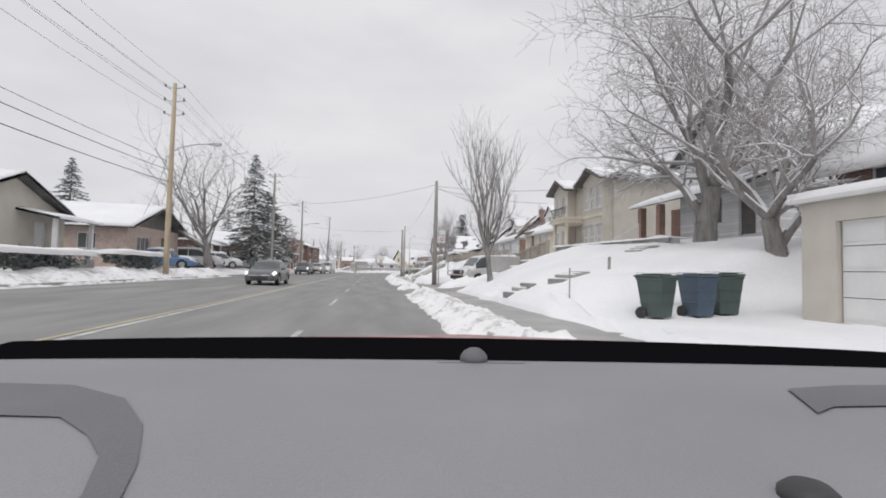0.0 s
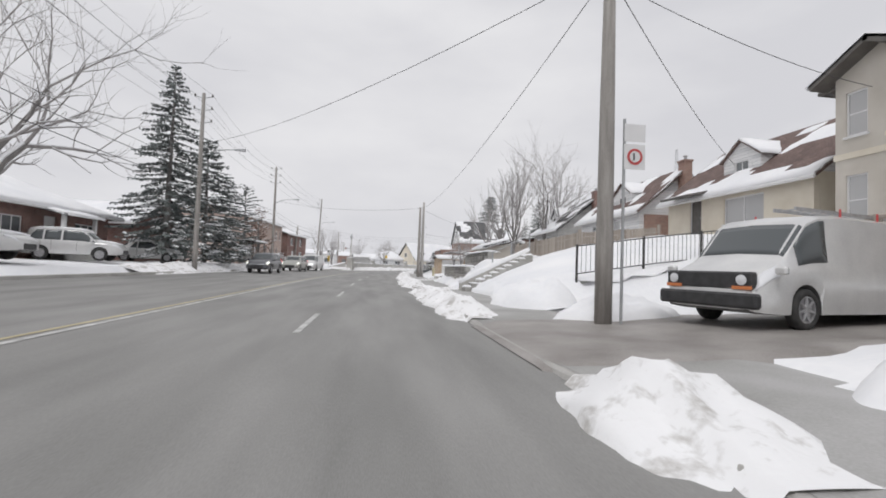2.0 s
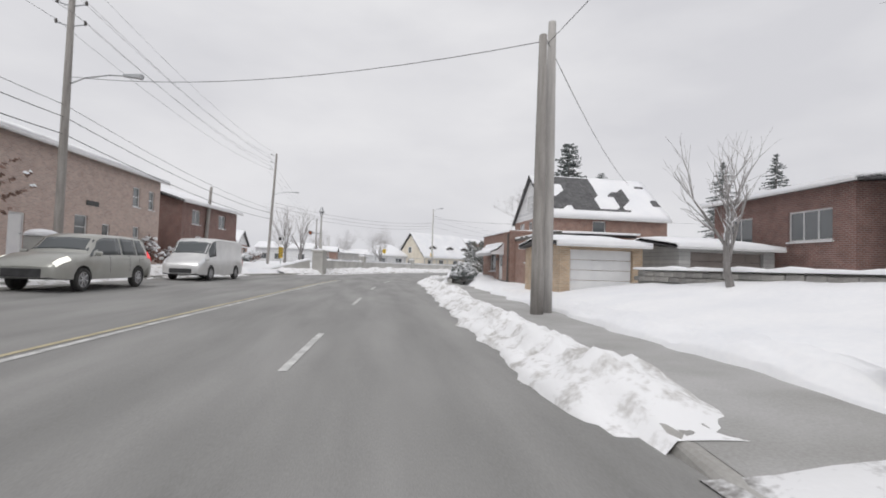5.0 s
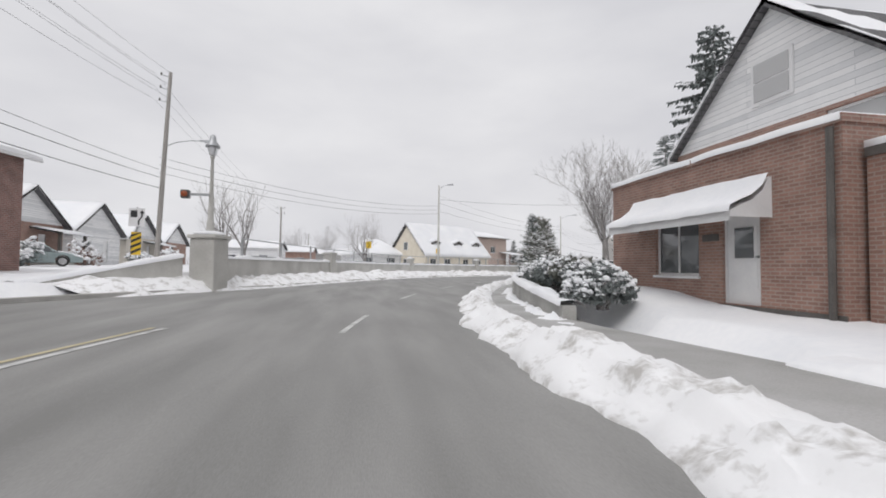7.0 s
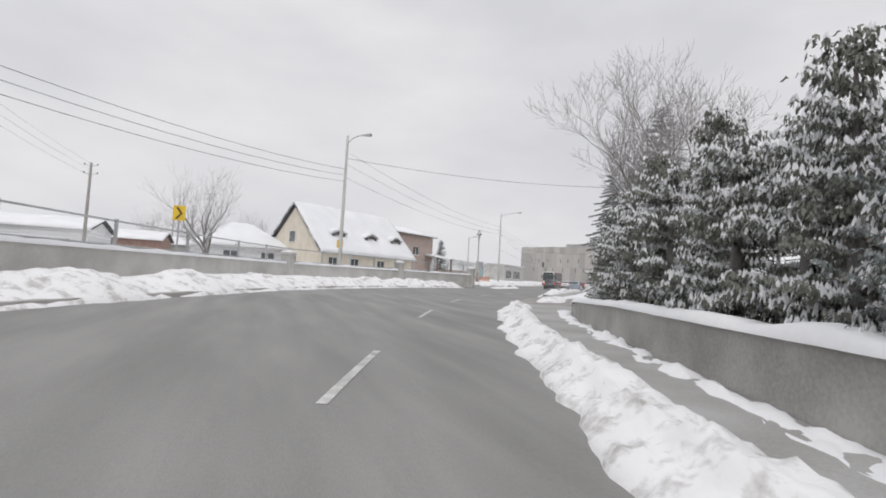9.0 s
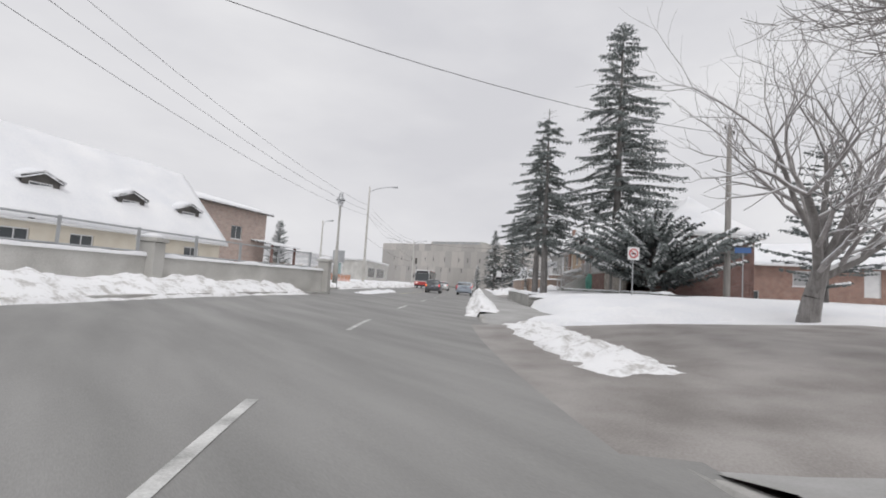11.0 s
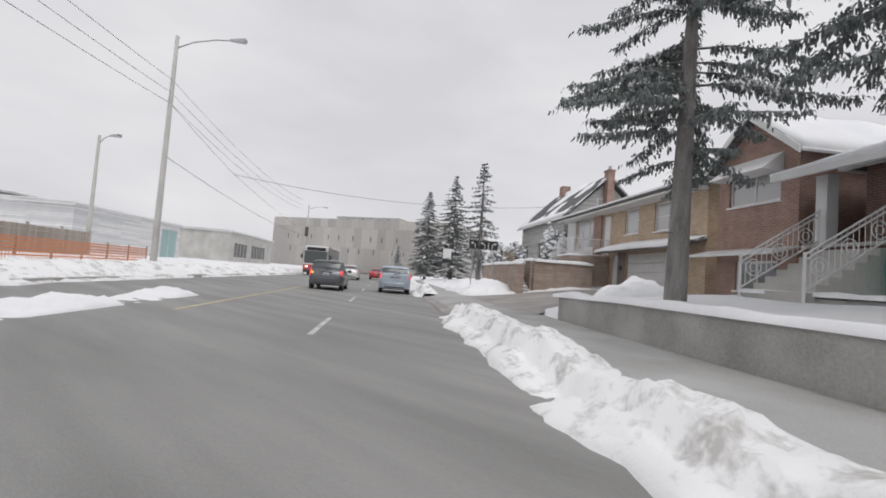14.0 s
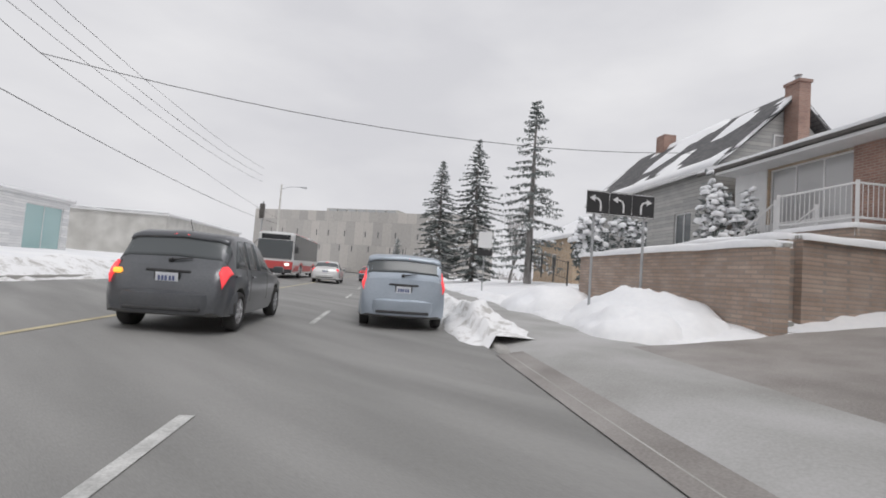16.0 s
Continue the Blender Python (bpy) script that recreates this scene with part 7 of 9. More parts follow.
def scroll_railing(label, a, b, tall, turns=3):
    """White wrought iron: rails, end posts, uprights and round scrolls between them."""
    a, b = Vector(a), Vector(b)
    ob = thing("scroll_railing", label, "railing", Matrix.Translation(a), "white scroll railings")
    d = b - a
    for z in (0.1, tall - 0.12, tall):
        Shape().tube((0, 0, z), d + Vector((0, 0, z)), 0.022, 0.022, 6).make("rail", TRIM, ob)
    for q in (Vector((0, 0, 0)), d):
        Shape().box(q.x - 0.03, q.y - 0.03, q.z - 0.3, q.x + 0.03, q.y + 0.03, q.z + tall + 0.05).make("post", TRIM, ob)
    n = max(4, int(d.length / 0.16))
    for k in range(1, n):
        p = d * (k / n)
        Shape().tube(p + Vector((0, 0, 0.1)), p + Vector((0, 0, tall)), 0.011, 0.011, 4, caps=False).make("baluster", TRIM, ob)
    flat = Vector((d.x, d.y, 0)).normalized()
    for k in range(turns):
        c = d * ((k + 0.5) / turns) + Vector((0, 0, tall * 0.48))
        for r in (0.2, 0.1):
            ring = Shape()
            for j in range(12):
                g, h = math.pi * j / 6, math.pi * (j + 1) / 6
                ring.tube(c + flat * (r * math.cos(g)) + Vector((0, 0, r * math.sin(g))), c + flat * (r * math.cos(h)) + Vector((0, 0, r * math.sin(h))), 0.014, 0.014, 4, caps=False)
            ring.make("scroll", TRIM, ob)
    return ob


for x in (0.55, 2.35):
    scroll_railing("white wrought-iron stair railing with round scrolls", HB @ Vector((x, -1.95, 1.43)), HB @ Vector((x, -4.05, 0.1)), 0.85)
scroll_railing("white wrought-iron porch railing with round scrolls", HB @ Vector((2.5, -1.85, 1.43)), HB @ Vector((4.6, -1.85, 1.43)), 0.85)
scroll_railing("white wrought-iron porch railing with round scrolls", HB @ Vector((4.95, -1.85, 1.43)), HB @ Vector((6.5, -1.85, 1.43)), 0.85)
gt = thing("covered_object", "rounded garden thing under a green tarpaulin dusted with snow", "tarpaulin", Matrix.Translation(at(S0 + 17.6, 11.0, 1.45)))
tarp = Shape().lathe([(0.60, -0.5), (0.66, 0.1), (0.70, 0.6), (0.64, 0.95), (0.48, 1.2), (0.2, 1.27), (0.02, 1.28)], 11)
tarp.v = [(x * (1.1 + 0.12 * noise.noise(Vector((x * 3, y * 3, z * 2)))), y * (0.8 + 0.14 * noise.noise(Vector((y * 3, x * 3, z * 2 + 7)))), z + 0.05 * noise.noise(Vector((x * 4, y * 4, 3)))) for x, y, z in tarp.v]
tarp.make("tarpaulin", GREENT, gt)
Shape().lathe([(0.42, 1.12), (0.34, 1.24), (0.18, 1.31), (0.02, 1.33)], 10, at=(0.0, 0.0, 0)).make("snow", SNOW, gt, "thin snow on top", smooth=True)

# tan brick split-level house with a garage below
HC = right(S0 + 41.5, 12.65, 1.1)
hc = house("split_level_house", "tan brick split-level house with a low snowy roof", HC, 14.9, 9.0, 4.8, 5.9, BRICK_T,
           front=[(8.2, 9.6, 3.05, 4.4, (1, 2), "curtain"), (11.05, 12.75, 2.98, 4.35, (1, 2), "curtain"), (8.45, 13.7, 0.02, 1.97, (1, 1), "garage"), (6.95, 7.6, 0.02, 1.95, (1, 1), "door"), (1.5, 4.4, 2.55, 4.4, (3, 1), "curtain"), (5.6, 6.5, 2.1, 4.3, (1, 1), "door")],
           right=[(3, 4.2, 2.4, 3.6, (2, 1))], ridge="x", over=0.9, snow=0.1, seed=114, roof=SHINGLE, trim=TRIM_D)
Shape().box(0.0, -0.85, 4.44, 14.9, -0.03, 4.54).make("soffit", TRIM, hc)
Shape().box(7.0, -0.03, 4.42, 14.9, -0.004, 4.8).make("frieze", TRIM, hc, "white band below the eaves")
Shape().box(0.0, -0.035, 1.95, 4.44, -0.003, 2.5).box(0.0, -0.035, 2.5, 1.44, -0.003, 4.44).make("white_panel", TRIM, hc)
Shape().box(4.5, -0.12, 1.95, 5.5, -0.004, 4.44).make("brick_pier", BRICK_R, hc, "red brick pier beside the door")
Shape().box(7.65, -0.04, 0.0, 8.4, -0.004, 2.1).make("brown_panel", DOORB, hc)
a = [(6.9, -1.05, 2.16), (14.9, -1.05, 2.16), (14.9, -0.01, 2.5), (6.9, -0.01, 2.5)]
v, f = slab(*a, 0.2)
Shape().add(v, f).make("garage_canopy", TRIM_D, hc, "dark canopy over the garage doors")
snow_cover(*a, 0.14, 115).make("canopy_snow", SNOW, hc, "snow on the canopy", smooth=True)
Shape().box(7.9, -0.14, 1.1, 8.15, -0.045, 1.35).make("letter_box", TRIM_D, hc)
tr = thing("terrace", "raised snowy terrace with a stair up to the front door", "terrace", HC @ pose(0.7, -2.3, 0))
Shape().box(3.7, 0, -0.6, 5.9, 2.25, 1.9).make("base", BRICK_L, tr)
snow_cover((3.7, 0, 1.9), (5.9, 0, 1.9), (5.9, 2.2, 1.9), (3.7, 2.2, 1.9), 0.12, 116).make("snow", SNOW, tr, smooth=True)
for k in range(8):
    Shape().box(3.7 - 0.3 * (k + 1), 0.05, -0.6, 3.7 - 0.3 * k - 0.004, 1.25, 1.72 - 0.18 * k).make("step", CONC, tr)
    snow_cover((3.7 - 0.3 * (k + 1) + 0.03, 0.1, 1.72 - 0.18 * k), (3.7 - 0.3 * k - 0.03, 0.1, 1.72 - 0.18 * k), (3.7 - 0.3 * k - 0.03, 1.2, 1.72 - 0.18 * k), (3.7 - 0.3 * (k + 1) + 0.03, 1.2, 1.72 - 0.18 * k), 0.07, k).make("snow", SNOW, tr, smooth=True)
railing("terrace_railing", "white metal terrace railing", [HC @ Vector((4.4, -2.25, 1.93)), HC @ Vector((6.55, -2.25, 1.93)), HC @ Vector((6.55, -0.1, 1.93))], 0.9, TRIM, 0.13, 1.4, r=0.016)
for y in (-2.25, -1.0):
    railing("stair_railing", "white metal stair railing sloping down to the garden", [HC @ Vector((4.3, y, 1.8)), HC @ Vector((2.0, y, 0.4))], 0.9, TRIM, 0.13, 1.2, r=0.016)


def brick_garden_wall(label, pts, z0, z1, seed):
    ob = thing("garden_wall", label, "garden wall", Matrix.Translation((pts[0].x, pts[0].y, 0)), "brick garden walls")
    o = Vector((pts[0].x, pts[0].y, 0))
    for a, b in zip(pts, pts[1:]):
        a, b = a - o, b - o
        d = (b - a).normalized()
        n = Vector((-d.y, d.x, 0)) * 0.15
        q = [a - n, b - n, b + n, a + n]
        v = [(p.x, p.y, z0) for p in q] + [(p.x, p.y, z1) for p in q]
        Shape().add(v, [(4, 5, 6, 7), (0, 1, 5, 4), (1, 2, 6, 5), (2, 3, 7, 6), (3, 0, 4, 7)]).make("brickwork", BRICK_L, ob)
        m = n * 1.35
        q = [a - m, b - m, b + m, a + m]
        v = [(p.x, p.y, z1) for p in q] + [(p.x, p.y, z1 + 0.07) for p in q]
        Shape().add(v, [(0, 3, 2, 1), (4, 5, 6, 7), (0, 1, 5, 4), (1, 2, 6, 5), (2, 3, 7, 6), (3, 0, 4, 7)]).make("coping", CONC, ob)
        snow_cover(*[(p.x, p.y, z1 + 0.07) for p in q], 0.13, seed).make("snow", SNOW, ob, "snow on the coping", smooth=True)
    return ob


brick_garden_wall("garden wall of long tan bricks with a snowy coping", [at(S0 + 40.7, 6.65), at(S0 + 33.2, 7.0)], 0.1, 2.12, 121)
brick_garden_wall("garden wall of long tan bricks beside steps", [at(S0 + 37.5, 7.95), at(S0 + 33.8, 7.8), at(S0 + 34.5, 11.4)], 0.1, 2.36, 122)
gs2 = thing("garden_steps", "narrow snowy steps between brick garden walls", "stair", Matrix.Translation(at(S0 + 33.3, 7.2, 0.45)) @ pose(0, 0, 0, 0, 0, heading(S0 + 34)))
for k in range(7):
    Shape().box(0.0, 0.32 * k, -0.4, 0.46, 0.32 * (k + 1) - 0.004, 0.17 * (k + 1)).make("step", CONC_D, gs2)
    snow_cover((0.02, 0.32 * k + 0.06, 0.17 * (k + 1)), (0.44, 0.32 * k + 0.06, 0.17 * (k + 1)), (0.44, 0.32 * k + 0.3, 0.17 * (k + 1)), (0.02, 0.32 * k + 0.3, 0.17 * (k + 1)), 0.07, k).make("snow", SNOW, gs2, smooth=True)

# grey house with a steep roof and two chimneys
hg = house("steep_roofed_house", "grey stuccoed house with a steep roof and tall red chimneys", right(S0 + 54.0, 12.9, 1.3), 11.0, 6.4, 5.2, 8.25, SIDING_G, front=[(1.0, 2.2, 2.0, 3.4, (2, 1)), (5.0, 6.2, 2.0, 3.4, (2, 1)), (8.4, 9.6, 2.0, 3.4, (2, 1))], right=[(2.2, 3.1, 5.6, 6.6, (1, 1), "curtain"), (1.4, 2.4, 1.6, 2.8, (2, 1))], over=0.4, snow=0.12, bare=0.66, seed=131, chimney=(11.4, 3.15, 8.6, BRICK_R))
Shape().box(2.0, 2.75, 6.8, 2.8, 3.5, 9.05).make("chimney", BRICK_R, hg)
house("far_house", "house beyond spruces with a snowy roof", right(S0 + 72, 15, 1.2), 10, 9, 4.0, 6.5, BRICK_T, front=[(1, 2.2, 1.4, 2.6, (2, 1)), (5, 6.2, 1.4, 2.6, (2, 1))], over=0.4, snow=0.18, seed=132)
ca, cb = at(171.0, 22.0, 1.2), at(165.0, 40.0, 1.2)
house("corner_house", "low red brick house on the side street with a snowy roof", Matrix.Translation(ca) @ pose(0, 0, 0, 0, 0, math.degrees(math.atan2(cb.y - ca.y, cb.x - ca.x))), 19.0, 9.0, 3.2, 5.0, BRICK_R, front=[(1.0, 2.4, 0.3, 1.0, (2, 1)), (4.6, 6.6, 1.5, 2.7, (2, 1), "curtain"), (9.0, 10.0, 0.9, 2.9, (1, 1), "door"), (12.0, 14.6, 1.5, 2.7, (3, 1), "curtain")], ridge="x", hip=3.5, over=0.5, snow=0.2, seed=133)

# shovelled snow by the driveways
for k, (s, d, wx, wy, h) in enumerate(((S0 + 25.4, 8.9, 1.5, 1.5, 0.75), (S0 + 23.4, 7.9, 1.3, 1.4, 0.5), (S0 + 35.6, 5.6, 1.5, 2.6, 0.6), (S0 + 40.5, 5.2, 1.3, 3.0, 0.6), (S0 + 34.6, 4.9, 1.0, 1.5, 0.5), (38.6, 4.6, 1.2, 1.8, 0.75), (35.0, 5.2, 1.5, 0.8, 0.6), (28.6, 6.4, 3.0, 1.0, 0.62), (146.9, 7.0, 4.0, 0.9, 0.45), (50.9, 6.2, 1.9, 1.5, 0.75), (51.0, 8.2, 1.7, 1.4, 0.6), (50.9, 4.7, 0.9, 1.3, 0.35))):
    p = spot(s, d)
    g = math.radians(heading(s))
    v, f = [], []
    n = 26
    for j in range(n + 1):
        for i in range(n + 1):
            x, y = (i / n * 2 - 1) * wx, (j / n * 2 - 1) * wy
            r = math.hypot(x / wx, y / wy) * (1 + 0.22 * noise.noise(Vector((x * 0.9 + s, y * 0.9, 3 + k))))
            fall = max(0.0, 1 - min(1.0, r) ** 1.9)
            z = h * fall * (0.9 + 0.45 * noise.noise(Vector((x * 1.1 + s, y * 1.1, k)))) + fall ** 0.4 * (0.13 * noise.noise(Vector((x * 2.6, y * 2.6, s))) + 0.10 * abs(noise.noise(Vector((x * 5.0, y * 5.0, s)))))
            z -= 0.4 * min(1.0, max(0.0, (r - 0.78) / 0.22)) ** 2
            v.append((p.x + x * math.cos(g) - y * math.sin(g), p.y + x * math.sin(g) + y * math.cos(g), max(float(height(s + y, d + x)), 0.1) - 0.05 + z))
    f = [(j * (n + 1) + i, j * (n + 1) + i + 1, (j + 1) * (n + 1) + i + 1, (j + 1) * (n + 1) + i) for j in range(n) for i in range(n)]
    tagged(mesh_object("snow_mound", v, f, SNOW, smooth=True), "lumpy mound of shovelled white snow beside a driveway", "snow mound", "mounds of shovelled snow")

# lane-use sign: three black panels with white arrows
ls = thing("lane_sign", "black lane sign with three white turn arrows on two posts", "traffic sign", Matrix.Translation(at(S0 + 36.3, 4.68, 0.16)) @ pose(0, 0, 0, 0, 0, heading(S0 + 36)) @ Matrix.Diagonal((1.1, 1, 1, 1)))
for x in (0.2, 1.35):
    Shape().tube((x, 0.05, 0.1), (x, 0.05, 3.2), 0.03, 0.03, 8).make("post", STEEL, ls)
for k in range(3):
    x = 0.52 * k
    pl = Shape().box(x, -0.02, 2.72, x + 0.5, 0.0, 3.28).make("panel", SIGN_K, ls)
    Shape().box(x + 0.01, -0.024, 2.73, x + 0.49, -0.0205, 2.745).box(x + 0.01, -0.024, 3.255, x + 0.49, -0.0205, 3.27).make("edge", SIGN_W, pl)
    sg = -1 if k < 2 else 1
    c = x + 0.25 - sg * 0.06
    arc = [(c, 2.8), (c, 2.98), (c + sg * 0.03, 3.06), (c + sg * 0.1, 3.1), (c + sg * 0.16, 3.1)]
    for (a, b), (e, g) in zip(arc, arc[1:]):
        Shape().tube((a, -0.026, b), (e, -0.026, g), 0.024, 0.024, 4).make("arrow_stroke", SIGN_W, pl)
    tri = [(c + sg * 0.13, 3.02), (c + sg * 0.13, 3.18), (c + sg * 0.25, 3.1)]
    Shape().prism(tri if sg < 0 else tri[::-1], -0.03, -0.024).make("arrow_head", SIGN_W, pl)
nt = sign_post("no_trucks_sign", "white prohibition sign with a red ring on a post", (36.7, 141.0, 0.6), heading(S0) + 6, 3.0, [("plate", -0.3, 0.3, 2.35, 3.0, SIGN_W, 0.0)])
Shape().lathe([(0.24, 0), (0.24, 0.004), (0.18, 0.005), (0.18, 0.001)], 20).move(pose(0, -0.05, 2.68, 90, 0, 0)).make("ring", SIGN_R, nt)
Shape().lathe([(0.175, 0.0055), (0.175, 0.0075)], 20).move(pose(0, -0.05, 2.68, 90, 0, 0)).make("disc", SIGN_W, nt)
Shape().box(-0.11, -0.064, 2.63, 0.11, -0.059, 2.72).make("mark", SIGN_K, nt)
Shape().prism([(-0.14, 2.80), (-0.11, 2.83), (0.14, 2.56), (0.11, 2.53)][::-1], -0.068, -0.065).make("bar", SIGN_R, nt)
sn2 = sign_post("street_sign", "small blue street sign on a pole by the corner", (40.6, 137.4, 1.0), heading(S0) - 30, 2.9, [("plate", -0.35, 0.35, 2.6, 2.88, SIGN_B, 0.0)])
np_ = sign_post("parking_sign", "white no-parking sign plates on a wooden pole", (4.72, 33.85, 0.6), 0, 3.6, [("plate", -0.02, 0.42, 3.15, 3.5, SIGN_W, 0.0), ("plate", -0.02, 0.42, 2.6, 3.1, SIGN_W, 0.0)])
Shape().lathe([(0.16, 0), (0.16, 0.004), (0.115, 0.005), (0.115, 0.001)], 20).move(pose(0.2, -0.05, 2.85, 90, 0, 0)).make("ring", SIGN_R, np_)
Shape().lathe([(0.112, 0.0055), (0.112, 0.0075)], 20).move(pose(0.2, -0.05, 2.85, 90, 0, 0)).make("disc", SIGN_W, np_)
Shape().box(0.16, -0.064, 2.78, 0.19, -0.059, 2.92).make("mark", SIGN_K, np_)
rs = sign_post("road_sign", "grey back of a road sign on a post", at(S0 + 15.5, -8.6, 0.3), heading(S0), 2.9, [("plate", -0.45, 0.45, 2.0, 2.9, STEEL, 0.0)])
ts = sign_post("turn_sign", "white one-way sign over black plates on a post", at(S0 + 49.0, 5.0, 0.4), heading(S0), 3.2, [("plate", -0.35, 0.35, 2.3, 3.1, SIGN_W, 0.0), ("plate", -0.4, 0.4, 1.9, 2.2, SIGN_K, 0.0)])
railing("iron_fence", "black iron stair rail on a snowy bank", [at(S0 + 47, 8.6, 1.3), at(S0 + 52, 8.4, 2.0)], 0.9, IRON, 0.3, 1.6)

# the long grey building that closes the view, and low buildings across the road
gm = Matrix.Translation((105.5, 278.3, 1.3)) @ pose(0, 0, 0, 0, 0, -68)
wl = [(4.0 + 2.2 * k + (1.1 if k % 3 == 0 else 0), 4.3 + 2.2 * k + (1.1 if k % 3 == 0 else 0), z, z + 1.4) for k in range(22) for z in ((7.4, 3.9)[k % 2],)]
gb = thing("long_building", "long grey precast building with slit windows", "building", gm)
gwall = wall_shape(56.0, -1.0, 13.4, wl, 0.4).make("wall", PANELC, gb)
for h in wl:
    Shape().box(h[0], 0.12, h[2], h[1], 0.16, h[3]).make("window", GLASS, gb)
Shape().box(0, 0.402, -1.0, 0.4, 30, 13.4).box(55.6, 0.402, -1.0, 56, 30, 13.4).box(0.4, 29.6, -1, 55.6, 30, 13.4).make("wall", PANELC, gb)
Shape().box(0.4, 0.402, 12.8, 55.6, 29.6, 13.0).make("roof", CONC, gb)
Shape().box(17, 6, 13.0, 37, 14, 14.9).make("plant_room", CONC, gb)
for k in range(7):
    Shape().box(18 + 2.7 * k, 5.6, 13.4, 20.2 + 2.7 * k, 5.98, 14.7).make("louvre", STEEL, gb)


def low_block(label, m, w, dep, h, mat, glass=(), seed=1):
    ob = thing("low_building", label, "building", m)
    wall_shape(w, -0.6, h, [g[:4] for g in glass], 0.3).make("wall", mat, ob)
    Shape().box(0, 0.302, -0.6, 0.3, dep, h).box(w - 0.3, 0.302, -0.6, w, dep, h).box(0.3, dep - 0.3, -0.6, w - 0.3, dep, h).make("wall", mat, ob)
    for g in glass:
        window(ob, g[:4], Matrix.Identity(4), g[4], TRIM, (max(1, int((g[1] - g[0]) / 1.5)), 1), False)
    Shape().box(-0.2, -0.2, h, w + 0.2, dep + 0.2, h + 0.25).make("roof", TRIM, ob)
    snow_cover((-0.2, -0.2, h + 0.25), (w + 0.2, -0.2, h + 0.25), (w + 0.2, dep + 0.2, h + 0.25), (-0.2, dep + 0.2, h + 0.25), 0.15, seed).make("roof_snow", SNOW, ob, smooth=True)
    return ob


low_block("white low transit building with a teal glass wall", left(S0 + 44, -21.5, 0.5), 17.0, 12.0, 3.6, SIDING, [(13.0, 16.4, 0.1, 3.2, GLASS_T)], 141)
low_block("low grey hall behind a white building", left(S0 + 50, -36, 0.5), 26.0, 12.0, 5.4, SIDING_G, [(3, 6, 1, 3, GLASS)], 142)
low_block("low pale building with dark windows beyond the junction", left(S0 + 72, -20, 0.5), 22.0, 12.0, 4.2, CONC, [(2, 8, 1, 3, GLASS), (10, 18, 1, 3, GLASS)], 143)
low_block("low pale kiosk at a car park", left(S0 + 25, -26, 0.6), 7.0, 6.0, 2.6, SIDING, [(1, 3, 0.9, 2.0, GLASS)], 144)
plank_fence("brown board fence round a building site", [at(S0 + 24, -17.5, 0.6), at(S0 + 40, -18.0, 0.6)], 1.6)
on = thing("site_netting", "orange plastic netting along a building site", "netting", Matrix.Translation(at(S0 + 26, -13.5, 0.5)) @ pose(0, 0, 0, 0, 0, heading(S0) + 90))
for k in range(7):
    Shape().box(2.0 * k - 0.03, -0.03, -0.2, 2.0 * k + 0.03, 0.03, 1.1).make("stake", FENCEW, on)
for k in range(6):
    nsh = Shape()
    for j in range(7):
        nsh.box(2.0 * k, -0.045, 0.15 + 0.13 * j, 2.0 * k + 2.0, -0.035, 0.2 + 0.13 * j)
    for j in range(12):
        nsh.box(2.0 * k + 0.166 * j, -0.044, 0.15, 2.0 * k + 0.166 * j + 0.03, -0.036, 0.98)
    nsh.make("net", ORANGE, on)
for s, d in ((S0 + 60, -8.6), (S0 + 75, 4.8)):
    tg = thing("traffic_light", "dark traffic light on a tall grey post", "traffic light", Matrix.Translation(at(s, d, 0.2)) @ pose(0, 0, 0, 0, 0, heading(s)))
    Shape().tube((0, 0, -0.3), (0, 0, 5.2), 0.07, 0.05, 8).make("post", STEEL, tg)
    hdl = Shape().box(-0.16, -0.32, 4.0, 0.16, -0.06, 5.0, bevel=0.03).make("housing", TRIM_D, tg)
    for k, mt in enumerate((TRIM_D, TRIM_D, TRIM_D)):
        Shape().lathe([(0.1, 0), (0.09, 0.03), (0.02, 0.05)], 12).move(pose(0, -0.32, 4.2 + 0.3 * k, 90, 0, 0)).make("lens", mt, hdl)
isl = bank("snow_bank", S0 + 12, S0 + 24, -6.6, -5.2, 0.22, base_road, "low ridge of snow on a traffic island", 150.0, 0.3, SNOW)

# ---- trees and shrubs along the way ----
MAPLE = dict(seed=411, tall=13.6, spread=1.15, trunk=0.36, levels=4, upright=0.5, forks=3, first=0.15, snowy=True, limb=1.3)
OLD = dict(seed=433, tall=13.0, spread=1.3, trunk=0.40, levels=5, upright=0.3, forks=3, first=0.15, snowy=True, droop=0.4, limb=1.3)
SLIM = dict(seed=424, tall=8.6, spread=0.72, trunk=0.16, levels=3, upright=1.5, forks=5, first=0.2, snowy=True, limb=1.2)
FAR = dict(seed=405, tall=12.5, spread=0.95, trunk=0.24, levels=4, upright=0.7, forks=3, first=0.17, snowy=True, limb=0.95)
FAN = dict(seed=427, tall=7.0, spread=0.8, trunk=0.13, levels=3, upright=0.8, forks=3, first=0.16, snowy=True, limb=0.9)
bare_tree("old", (11.9, 12.4, 1.2), 20, "old tree with spreading snow-lined boughs beside a garage", 0.8, **OLD)
bare_tree("old", (13.2, 17.4, 2.3), 150, "huge old tree with a thick trunk and snow-lined boughs", 1.12)
bare_tree("slim", (5.3, 21.05, 0.75), 0, "upright leafless young tree on the snowy slope", 1.0, **SLIM)
bare_tree("maple", (-14.0, 43.85, 0.9), 0, "broad leafless maple with snow along its limbs", 1.0, **MAPLE)
bare_tree("maple", (-26.0, 15.0, 1.0), 120, "leafless tree behind bungalows", 0.7)
